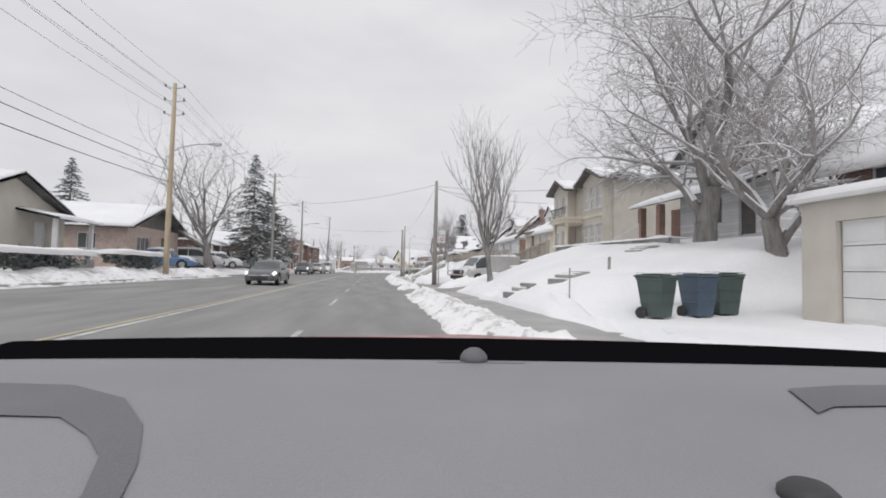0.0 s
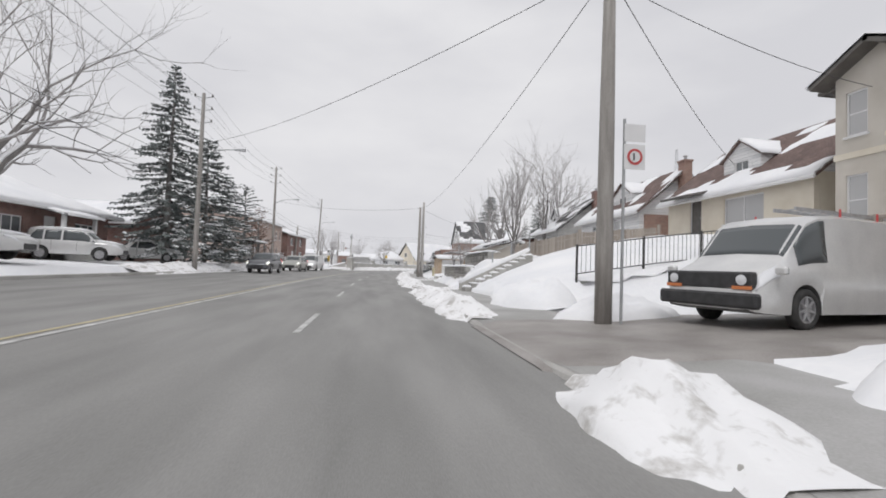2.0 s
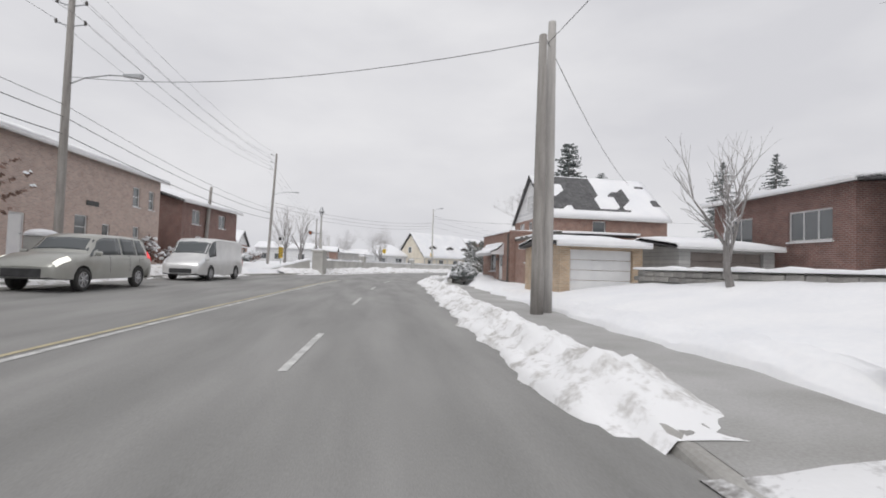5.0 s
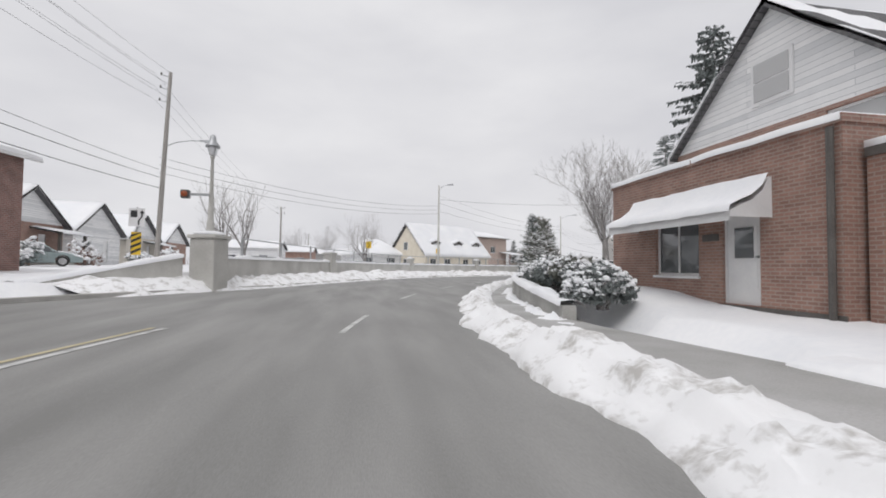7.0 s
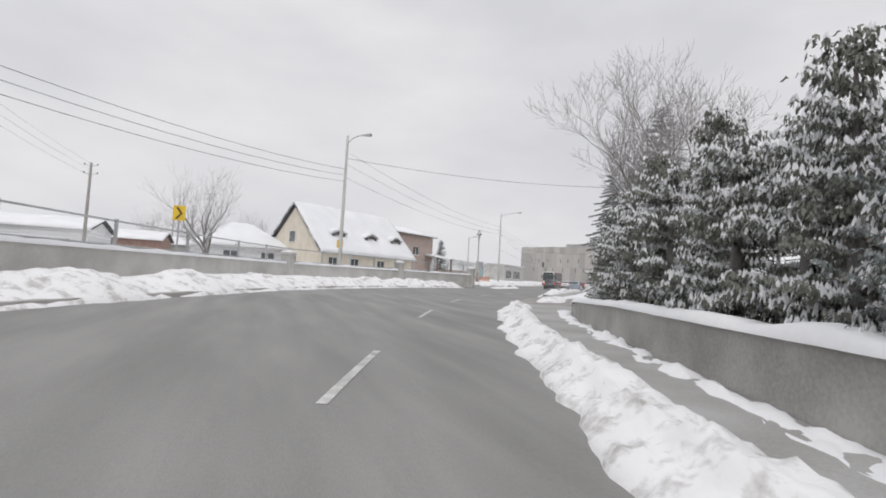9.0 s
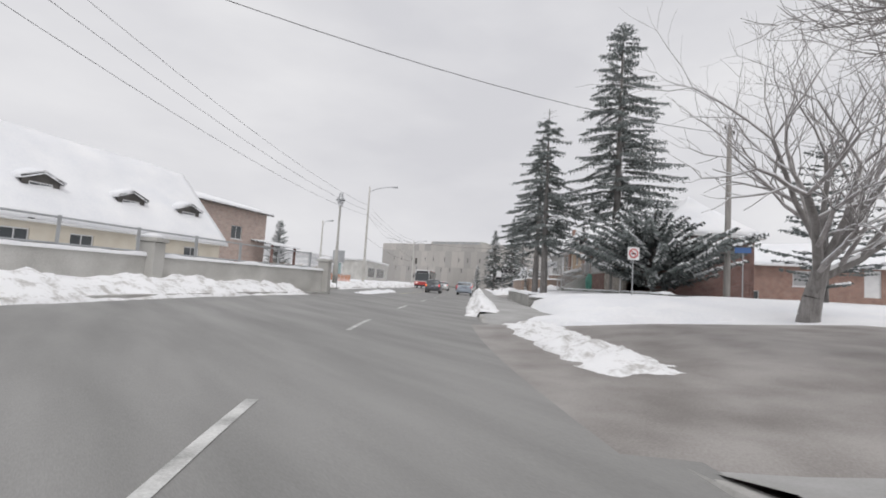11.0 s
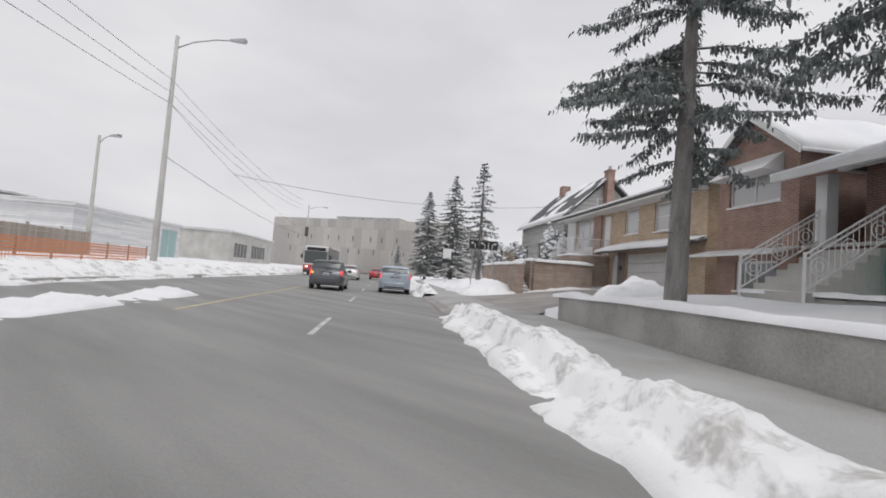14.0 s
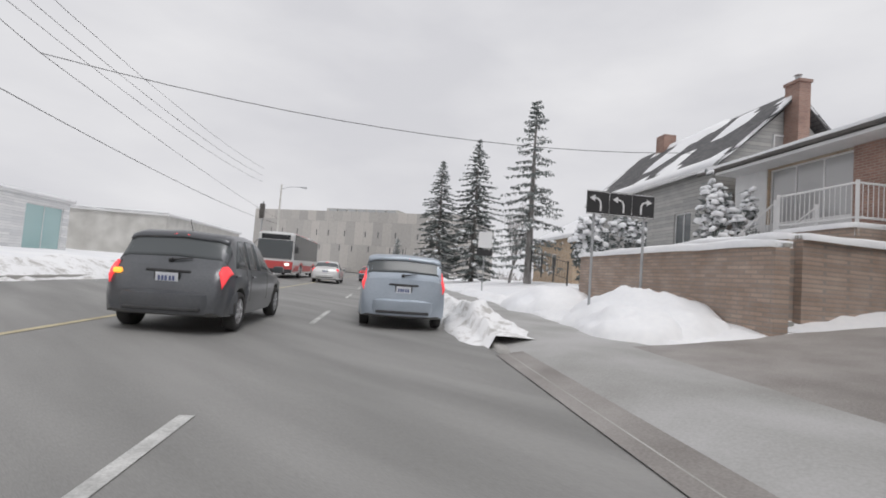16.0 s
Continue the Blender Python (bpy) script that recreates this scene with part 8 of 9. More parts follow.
bare_tree("fan", (10.9, 65.5, 2.2), 60, "upright open leafless tree above the walls", 0.95, **FAN)
bare_tree("slim", (8.0, 52.35, 1.6), 160, "slim leafless tree behind a stone wall", 0.8)
bare_tree("fan", (9.6, 74.5, 1.1), 0, "fan-shaped leafless tree on the slope", 0.6)
for q, tn, sc in (((5.75, 60.0, 1.1), 170, 0.3), ((5.8, 57.3, 1.1), 250, 0.32), ((8.9, 62.0, 1.9), 20, 0.75)):
    bare_tree("fan", q, tn, "small crooked leafless tree on a terrace", sc)
bare_tree("maple", (16.8, 72.0, 1.6), 200, "big leafless tree behind a garage", 1.05)
bare_tree("old", (24.0, 40.0, 3.2), 70, "leafless tree behind houses", 0.6)
bare_tree("fan", (-9.8, 139.0, 0.8), 40, "upright leafless shrub-like tree beyond the wall", 1.35)
bare_tree("fan", (-13.0, 143.0, 0.8), 130, "upright leafless shrub-like tree beyond the wall", 1.45)
bare_tree("far", (-36.0, 150.0, 0.8), 10, "distant leafless tree behind bungalows", 0.7, **FAR)
bare_tree("far", (-30.0, 118.0, 0.8), 210, "distant leafless tree behind bungalows", 0.65)
bare_tree("maple", (33.4, 133.0, 0.6), 100, "big leafless tree whose boughs reach over the side street", 0.85)
bare_tree("fan", (22.0, 190.0, 0.6), 40, "leafless tree behind a car park", 1.0)
bare_tree("fan", (30.0, 200.0, 0.6), 140, "leafless tree behind a car park", 0.9)
bare_tree("slim", (72.0, 180.5, 1.2), 200, "reddish leafless tree behind spruces", 0.7)
for k, (x, y, sc) in enumerate(((4, 196, 0.8), (-6, 208, 0.9), (12, 206, 0.7), (-16, 230, 1.0), (6, 240, 1.0), (30, 235, 0.9))):
    bare_tree("far", (x, y, 0.7), 60 * k, "distant round leafless tree", sc)
SPR = dict(seed=501, tall=14.2, wide=3.9, bare=0.03, droop=0.4, snowy=0.36, taper=0.8, hang=0.45, dense=1.15, step=0.27)
BROAD = dict(seed=505, tall=10.4, wide=3.9, bare=0.02, droop=0.3, snowy=0.42, taper=0.55, gap=0.15, hang=0.4, dense=1.2, step=0.26)
conifer("spruce", (-14.7, 61.1, 1.0), 0, "tall dark spruce with snow on its boughs beside the road", 1.0, **SPR)
conifer("broad", (-14.2, 67.4, 1.0), 100, "broad dark spruce with snowy boughs beside the road", 1.0, **BROAD)
conifer("broad", (-14.4, 73.2, 1.0), 220, "broad dark spruce with snowy boughs beside the road", 0.78)
conifer("spruce", (-30.0, 52.0, 1.1), 30, "distant dark spruce behind bungalows", 0.75)
conifer("spruce", (-34.0, 47.0, 1.1), 130, "distant dark spruce behind bungalows", 0.6)
conifer("spruce", (-38.0, 54.0, 1.1), 230, "distant dark spruce behind bungalows", 0.65)
conifer("spruce", (-30.0, 104.0, 0.9), 60, "dark spruce behind an apartment house", 0.85)
conifer("spruce", (-33.0, 98.0, 0.9), 10, "dark spruce behind an apartment house", 0.7)
conifer("spruce", (19.0, 108.5, 1.0), 80, "dark spruce behind a steep roof", 0.55)
conifer("spruce", (27.0, 96.0, 1.6), 180, "dark spruce behind roofs", 0.6)
conifer("spruce", (24.0, 88.0, 1.6), 40, "dark spruce behind roofs", 0.5)
conifer("pine", (-13.4, 76.5, 0.9), 0, "ragged pine with snowy tufts", 1.0, tall=8.0, wide=2.9, seed=511, bare=0.14, droop=0.2, rise=0.25, snowy=0.36, taper=0.5, gap=0.5, hang=0.2, dense=1.0, step=0.36, name="pine_tree")
conifer("rusty", (-13.0, 80.8, 0.9), 0, "small tree still holding rusty leaves dusted with snow", 1.0, LEAFDRY, "leafy_tree", tall=5.9, wide=2.1, seed=513, bare=0.2, droop=-0.25, rise=0.4, snowy=0.2, taper=0.45, gap=0.6, hang=0.2, dense=0.75, step=0.34)
conifer("street_spruce", (40.6, 149.8, 1.1), 0, "tall spruce with a bare lower trunk on a snowy lawn", 1.0, tall=13.2, wide=3.1, seed=521, bare=0.24, droop=0.5, rise=0.12, snowy=0.16, taper=0.62, gap=0.62, hang=0.8, dense=2.1, step=0.3, snag=0.1, size=1.05, twigs=1.15, fine=0.75)
conifer("street_spruce", (44.5, 153.9, 1.1), 130, "tall spruce with drooping boughs on a snowy lawn", 1.0)
conifer("great_spruce", (42.4, 145.5, 1.2), 0, "very tall dense spruce on the corner lawn", 1.0, tall=18.6, wide=4.1, seed=531, bare=0.24, droop=0.45, rise=0.12, snowy=0.16, taper=0.62, gap=0.35, hang=0.75, dense=1.6, step=0.29, size=1.1, twigs=1.0, fine=0.8)
conifer("pine", (44.3, 135.0, 1.1), 75, "open ragged pine by the corner house", 1.05)
conifer("thin_spruce", (69.0, 177.4, 1.2), 20, "slender open spruce ahead beside the road", 1.18)
conifer("spruce", (79.3, 189.2, 0.8), 20, "dark spruce ahead beside the road", 0.95)
conifer("spruce", (77.0, 191.5, 0.8), 140, "dark spruce ahead beside the road", 0.78)
conifer("thin_spruce", (81.0, 160.0, 1.4), 90, "pale open conifer behind a split-level house", 1.05)
conifer("cypress", (92.0, 212.0, 0.8), 10, "small dark spruce before a long grey building", 1.15)
conifer("juniper", (41.2, 142.3, 1.0), 20, "wide dark juniper with tiers of boughs under thick snow", 1.0, None, "juniper", tall=4.1, wide=5.4, seed=603, bare=0.16, droop=-0.05, rise=0.3, snowy=0.46, taper=0.4, gap=0.3, hang=0.45, dense=1.9, step=0.12, size=0.9)
for k, (s, d, w, h, lab) in enumerate(((S0 + 43.5, 9.0, 1.3, 3.0, "round evergreen bush covered with snow by a grey house"), (S0 + 40.0, 11.2, 0.85, 4.4, "upright evergreen shrub by a house front"), (66.8, 12.2, 0.9, 1.0, "low snowy shrub on the slope"))):
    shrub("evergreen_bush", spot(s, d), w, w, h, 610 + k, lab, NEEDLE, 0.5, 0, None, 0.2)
for k, (x, y) in enumerate(((-17.6, 114.2), (-17.2, 118.0), (-17.8, 126.0), (-16.5, 131.0), (-16.0, 136.0), (-18.0, 140.0), (-14.0, 100.5), (-14.2, 103.0), (-13.8, 96.0))):
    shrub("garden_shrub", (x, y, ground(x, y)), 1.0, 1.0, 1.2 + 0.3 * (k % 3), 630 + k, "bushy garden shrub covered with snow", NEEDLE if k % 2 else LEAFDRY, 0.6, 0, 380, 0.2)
for k, (s, d) in enumerate(((S0 + 1.0, 24), (S0 + 1.4, 26.5), (S0 + 0.8, 29), (S0 + 1.2, 31.5))):
    p = spot(s, d)
    b = shrub("clipped_bush", p, 0.8, 0.5, 0.9, 650 + k, "clipped brown bush with a flat snow cap", LEAFDRY, 0.0, 0, 300, 0.14)
    Shape().lathe([(0.75, 0.72), (0.78, 0.82), (0.6, 0.92), (0.05, 0.95)], 12).make("snow_cap", SNOW, b, "flat cap of snow", smooth=True)
# woods that close the far distance
rw = random.Random(9)
fw = Shape()
for k in range(420):
    g = rw.uniform(-1.0, 1.25)
    r = rw.uniform(330, 430)
    x, y = 20 + r * math.sin(g), 90 + r * math.cos(g)
    h = rw.uniform(4.5, 9.0)
    for j in range(5):
        a = rw.uniform(0, 6.3)
        fw.tube((x + rw.uniform(-2.5, 2.5), y + rw.uniform(-2.5, 2.5), 0), (x + 4 * math.cos(a), y + 4 * math.sin(a), h * rw.uniform(0.6, 1.0)), 0.35, 0.06, 3, caps=False)
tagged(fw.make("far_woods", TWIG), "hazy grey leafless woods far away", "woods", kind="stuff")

# ---- cars ----
DASH = material("grained_grey_dashboard", (0.25, 0.247, 0.262), (0.29, 0.286, 0.302), 3.0, 0.6, 0.25, 300.0)
DASH_D = material("dark_grained_vent", (0.135, 0.135, 0.145), (0.175, 0.174, 0.184), 3.0, 0.65, 0.25, 300.0)
BOARD_K = plain("unlit_display", (0.02, 0.022, 0.025), 0.2)
LAMP_RD = plain("red_lens", (0.42, 0.03, 0.035), 0.2, 0.0, 0.12)
LAMP_H = plain("lit_headlamp", (0.95, 0.93, 0.86), 0.2, 0.0, 0.9)
COWL = plain("black_ceramic_band", (0.006, 0.006, 0.007), 1.0)
COWL.node_tree.nodes["Principled BSDF"].inputs["Specular IOR Level"].default_value = 0.0
SALT = material("salt_grime", (0.09, 0.09, 0.09), (0.20, 0.198, 0.195), 3.0, 0.8, 0.1, 40.0)

# rows: share of length from the tail, underside, belt, top (shares of height), half width at belt, half width at roof (shares of half width)
HATCH = [(0, .20, .36, .40, .82, .70), (.02, .17, .52, .60, .93, .80), (.045, .16, .60, .655, .96, .82), (.11, .15, .62, .93, .985, .80), (.17, .15, .62, .985, 1, .78), (.35, .14, .605, 1, 1, .77), (.52, .14, .59, .985, 1, .72), (.60, .14, .585, .93, 1, .72), (.735, .14, .575, .63, 1, .80), (.84, .15, .54, .59, .99, .74), (.94, .16, .46, .50, .93, .66), (.985, .17, .40, .42, .82, .60), (1, .19, .34, .36, .72, .55)]
WAGON = [(0, .19, .36, .40, .84, .72), (.015, .16, .56, .66, .95, .84), (.03, .16, .605, .68, .965, .84), (.075, .15, .62, .94, .985, .84), (.12, .15, .62, .985, 1, .82), (.35, .14, .61, 1, 1, .81), (.54, .14, .595, .98, 1, .74), (.61, .14, .59, .93, 1, .73), (.755, .14, .575, .63, 1, .80), (.86, .15, .54, .58, .99, .74), (.95, .16, .46, .50, .93, .66), (.985, .17, .40, .42, .82, .60), (1, .19, .34, .36, .72, .55)]
SEDAN = [(0, .20, .40, .44, .82, .70), (.015, .17, .56, .63, .93, .78), (.035, .16, .61, .68, .96, .78), (.14, .15, .625, .70, .985, .74), (.24, .15, .625, .93, 1, .70), (.31, .14, .62, .985, 1, .70), (.44, .14, .605, 1, 1, .70), (.54, .14, .595, .97, 1, .69), (.59, .14, .59, .92, 1, .69), (.72, .14, .575, .63, 1, .78), (.84, .15, .54, .585, .99, .74), (.94, .16, .46, .50, .93, .66), (.985, .17, .40, .42, .82, .60), (1, .19, .34, .36, .72, .55)]
SUV = [(0, .22, .38, .42, .86, .74), (.015, .20, .55, .63, .95, .82), (.03, .20, .60, .67, .97, .84), (.08, .19, .61, .94, .985, .78), (.13, .19, .61, .985, 1, .77), (.35, .18, .605, 1, 1, .77), (.55, .18, .595, .985, 1, .76), (.62, .18, .59, .94, 1, .75), (.73, .18, .58, .645, 1, .84), (.85, .19, .565, .615, .99, .80), (.95, .20, .50, .54, .95, .72), (.985, .21, .43, .45, .86, .66), (1, .23, .38, .40, .76, .60)]
CARGO = [(0, .14, .30, .34, .92, .84), (.012, .12, .55, .93, .97, .88), (.03, .12, .56, .975, .985, .88), (.10, .12, .56, 1, 1, .88), (.60, .12, .55, 1, 1, .88), (.70, .12, .54, .98, 1, .86), (.75, .12, .535, .93, 1, .84), (.87, .12, .50, .575, 1, .84), (.95, .13, .42, .49, .97, .78), (.985, .14, .34, .38, .88, .70), (1, .16, .28, .30, .8, .64)]
COACH = [(0, .13, .40, .96, .93, .86), (.006, .11, .42, .985, .985, .92), (.02, .11, .42, 1, 1, .93), (.97, .11, .40, 1, 1, .93), (.988, .11, .38, .985, .985, .92), (1, .13, .35, .95, .93, .86)]


class Body:
    """A lofted car body, tail at y = 0, nose at y = length, x to the right of the driver."""

    def __init__(self, rows, length, width, tall, wheels, radius):
        r = np.array(rows, float)
        self.k = r * np.array([length, tall, tall, tall, width / 2, width / 2])
        self.length, self.width, self.tall, self.wheels, self.radius = length, width, tall, wheels, radius

    def section(self, y):
        zb, belt, top, hw, hr = [float(np.interp(y, self.k[:, 0], self.k[:, c])) for c in range(1, 6)]
        arch = self.radius * 1.16
        for w in self.wheels:
            if abs(y - w) < arch:
                zb = max(zb, min(belt - 0.08, self.radius + math.sqrt(arch * arch - (y - w) ** 2)))
        rise = max(top - belt, 0.02)
        half = [(0, zb), (hw * 0.72, zb), (hw * 0.965, zb + 0.02), (hw, zb + 0.5 * (belt - zb)), (hw * 0.985, belt - min(0.07, 0.3 * (belt - zb))), (hw * 0.955, belt)]
        half += [(hw * 0.94 + (hr - hw * 0.94) * 0.45, belt + rise * 0.5), (hr + 0.015, top - min(0.08, rise * 0.25)), (hr * 0.9, top - min(0.02, rise * 0.08)), (0, top + 0.012)]
        return half + [(-x, z) for x, z in half[-2::-1]]

    def point(self, y, i):
        s = self.section(y)
        k = min(int(i), len(s) - 2)
        f = i - k
        return Vector((s[k][0] * (1 - f) + s[k + 1][0] * f, y, s[k][1] * (1 - f) + s[k + 1][1] * f))

    def stations(self):
        ys = set(round(float(v), 3) for v in self.k[:, 0])
        for w in self.wheels:
            for g in range(-90, 91, 15):
                ys.add(round(w + self.radius * 1.1605 * math.sin(math.radians(g)), 3))
        ys = sorted(v for v in ys if 0 <= v <= self.length)
        out = [ys[0]]
        for v in ys[1:]:
            n = max(1, int((v - out[-1]) / 0.25))
            a = out[-1]
            out += [a + (v - a) * (j + 1) / n for j in range(n) if v - a > 0.004]
        return out

    def shell(self):
        sh = Shape()
        rows = [[(x, y, z) for x, z in self.section(y)] for y in self.stations()]
        n = len(rows[0])
        v = [p for r in rows for p in r]
        f, slot = [], []
        for j in range(len(rows) - 1):
            for k in range(n - 1):
                f.append((j * n + k, j * n + k + 1, (j + 1) * n + k + 1, (j + 1) * n + k))
                slot.append(1 if k < 2 or k > n - 4 else 0)
        f.append(tuple(range(n - 1, -1, -1)))
        f.append(tuple(range((len(rows) - 1) * n, len(rows) * n)))
        sh.v, sh.f, sh.i = v, f, slot + [0, 0]
        return sh

    def patch(self, y0, y1, i0, i1, off=0.008, ny=6, ni=4, y2=None, y3=None):
        """A plate that lies on the shell; y2, y3 give its ends at i1."""
        y2, y3 = y0 if y2 is None else y2, y1 if y3 is None else y3
        v = []
        for a in range(ny + 1):
            for b in range(ni + 1):
                f = b / ni
                lo, hi = y0 + (y2 - y0) * f, y1 + (y3 - y1) * f
                y, i = lo + (hi - lo) * a / ny, i0 + (i1 - i0) * f
                p = self.point(y, i)
                n = (self.point(min(y + 0.02, self.length), i) - self.point(max(y - 0.02, 0), i)).cross(self.point(y, min(i + 0.1, 18)) - self.point(y, max(i - 0.1, 0)))
                n.normalize()
                if n.dot(p - Vector((0, p.y, self.tall * 0.5))) < 0:
                    n = -n
                v.append((p + n * off, p - n * 0.01))
        m = ni + 1
        idx = lambda a, b: a * m + b
        tot = len(v)
        verts = [p[0] for p in v] + [p[1] for p in v]
        faces = [(idx(a, b), idx(a, b + 1), idx(a + 1, b + 1), idx(a + 1, b)) for a in range(ny) for b in range(ni)]
        rim = [idx(a, 0) for a in range(ny)] + [idx(ny, b) for b in range(ni)] + [idx(a, ni) for a in range(ny, 0, -1)] + [idx(0, b) for b in range(ni, 0, -1)]
        faces += [(rim[k], rim[(k + 1) % len(rim)], rim[(k + 1) % len(rim)] + tot, rim[k] + tot) for k in range(len(rim))]
        return Shape().add(verts, faces)

    def tail(self, z):
        """How far from the tail the shell stands at height z on the middle line."""
        for y in np.arange(0, self.length * 0.4, 0.005):
            if self.section(y)[9][1] >= z:
                return float(y)
        return 0.0


def wheel(parent, x, y, r, side, spokes=7):
    w = thing("wheel", "", "", None)
    w.parent = parent
    w.location = (x, y, r)
    turn = Matrix.Rotation(math.radians(90 * side), 4, "Y")
    Shape().lathe([(r * 0.66, -0.095), (r * 0.9, -0.1), (r, -0.07), (r, 0.06), (r * 0.93, 0.09), (r * 0.68, 0.095), (r * 0.64, 0.02), (r * 0.2, 0.0)], 28).move(turn).make("tyre", RUBBER, w, smooth=True)
    rim = Shape().lathe([(r * 0.655, 0.02), (r * 0.655, 0.085), (r * 0.6, 0.088), (r * 0.57, 0.04)], 24)
    for k in range(spokes):
        g = 2 * math.pi * k / spokes
        rim.tube((0.05 * math.cos(g), 0.05 * math.sin(g), 0.07), (r * 0.61 * math.cos(g), r * 0.61 * math.sin(g), 0.065), 0.032, 0.022, 6)
    rim.lathe([(0.075, 0.04), (0.07, 0.085), (0.04, 0.095)], 12)
    rim.move(turn).make("rim", ALLOY, w)
    return w


def plate(parent, y, z, back=True, tilt=8):
    s = -1 if back else 1
    m = Matrix.Translation((0, y, z)) @ Matrix.Rotation(math.radians(-s * tilt if back else tilt), 4, "X")
    p = Shape().box(-0.15, -0.008, -0.075, 0.15, 0.008, 0.075).move(m).make("number_plate", PLATE, parent)
    bars = Shape()
    for k, (a, b) in enumerate([(-0.115, -0.085), (-0.07, -0.04), (-0.025, 0.005), (0.03, 0.06), (0.075, 0.105)]):
        bars.box(a, s * 0.011 - 0.002, -0.035, b, s * 0.011 + 0.002, 0.03)
    bars.move(m).make("bars", INK, p, "dark bars of unreadable lettering")
    Shape().box(-0.172, -0.012, -0.092, 0.172, 0.012, 0.092).move(m @ Matrix.Translation((0, 0.013 * -s, 0))).make("plate_frame", BLACKP, parent)


def car(name, label, m, rows, size, axles, radius, paint, lit=True, front_lit=False, snow=0.0, group="", category="car", tail="corner", detail=True, panes=None):
    """Builds one car at matrix m, nose along +y of m, its tail at y = 0."""
    length, width, tall = size
    b = Body(rows, length, width, tall, axles, radius)
    t = thing(name, label, category, m, group)
    sh = b.shell()
    body = sh.make("body", [paint, SALT], t, smooth=True)
    body.data.set_sharp_from_angle(angle=math.radians(38))
    k = b.k
    roof = [float(v) for v in k[:, 0]]
    top = k[:, 3]
    hi = np.where(top > 0.9 * tall)[0]
    ya, yb = roof[hi[0]], roof[hi[-1]]
    y_back, y_front = roof[hi[0] - 1], roof[hi[-1] + 1]
    GL = GLASS_CAR
    b.patch(yb + 0.06, y_front - 0.1, 7.25, 10.75, 0.006, 6, 8).make("windscreen", GL, t, smooth=True)
    if tail != "blind":
        b.patch(y_back + 0.05 * (ya - y_back) / 0.3 + 0.015, ya - 0.01, 6.1, 11.9, 0.006, 6, 12).make("rear_window", GL, t, smooth=True)
    mid = (ya + yb) / 2 if panes is None else None
    spans = panes or [(ya + 0.22, mid - 0.25), (mid - 0.16, yb - 0.02 + 0.35)]
    if panes is None and rows is not SEDAN:
        spans = [(ya + 0.10, ya + 0.62), (ya + 0.70, mid + 0.18), (mid + 0.27, yb + 0.30)]
    for n, (p, q2) in enumerate(spans):
        last = n == len(spans) - 1
        slope = 0.32 if last and panes is None else 0.0
        lead = 0.22 if n == 0 and panes is None else 0.0
        for i0, i1 in ((5.12, 6.9), (12.88, 11.1)):
            b.patch(p - lead * 0.3, q2 + slope, i0, i1, 0.006, 5, 4, p + lead, q2 - slope * 0.55).make("side_window", GL, t, smooth=True)
    for w in axles:
        wheel(t, width / 2 - 0.11, w, radius, 1)
        wheel(t, -width / 2 + 0.11, w, radius, -1)
    # doors: thin dark gaps and handles
    if detail and panes is None:
        for y in (mid - 0.2, mid + 0.9, ya + 0.55):
            for i0, i1 in ((2.6, 5.1), (15.4, 12.9)):
                b.patch(y, y + 0.012, i0, i1, 0.003, 1, 5).make("door_gap", BLACKP, t)
        for y in (mid - 0.05, mid - 0.95):
            for sx in (-1, 1):
                Shape().box(-0.012, -0.09, -0.015, 0.012, 0.09, 0.015, bevel=0.008).move(Matrix.Translation((sx * (width / 2 * 0.985 + 0.012), y, float(np.interp(y, k[:, 0], k[:, 2])) - 0.09))).make("door_handle", paint, t)
    for sx in (-1, 1):
        ym = yb + 0.35 if panes is None else length * 0.93
        zm = float(np.interp(ym, k[:, 0], k[:, 2])) + 0.09
        mr = Shape().box(-0.1, -0.05, -0.07, 0.1, 0.05, 0.07, bevel=0.035)
        mr.move(Matrix.Translation((sx * (width / 2 + 0.09), ym, zm)))
        mir = mr.make("mirror", paint, t)
        Shape().box(-0.08, -0.004, -0.05, 0.08, 0.004, 0.05).move(Matrix.Translation((sx * (width / 2 + 0.09), ym - 0.053, zm))).make("mirror_glass", GL, mir)
        # lamps
        R, F = (LAMP_R if lit else LAMP_RD), (LAMP_H if front_lit else LAMP_W)
        zt = float(k[2, 2])
        if tail == "tall":
            b.patch(length * 0.012, length * 0.05, 4.5 if sx > 0 else 13.5, 6.6 if sx > 0 else 11.4, 0.02, 5, 5, length * 0.018, length * 0.06).make("tail_lamp", R, t, smooth=True)
        elif tail == "corner":
            b.patch(length * 0.014, length * 0.075, 4.3 if sx > 0 else 13.7, 7.2 if sx > 0 else 10.8, 0.02, 6, 6, length * 0.02, length * 0.042).make("tail_lamp", R, t, smooth=True)
        else:
            b.patch(0.02, 0.1, 3.2 if sx > 0 else 14.8, 4.6 if sx > 0 else 13.4, 0.02, 3, 4).make("tail_lamp", LAMP_RD, t)
        n0, n1 = length * 0.90, length * 0.985
        b.patch(n0, n1, 4.2 if sx > 0 else 13.8, 6.4 if sx > 0 else 11.6, 0.015, 5, 5, n0 - 0.05, n1 - 0.03).make("headlamp", F, t, smooth=True)
    # bumper, grille, plates
    zb = float(k[0, 2])
    if tail != "blind":
        bar, nb = Shape(), 16
        for j in range(nb + 1):
            u = j / nb * 2 - 1
            yb2 = 0.42 * abs(u) ** 5
            for yo, z in ((0.10, 0.17 * tall), (-0.045, 0.19 * tall), (-0.07, 0.28 * tall), (-0.06, 0.375 * tall), (0.0, 0.40 * tall), (0.10, 0.40 * tall)):
                bar.v.append((u * (width / 2 + 0.012) * (1 - 0.02 * abs(u)), yb2 + yo, z))
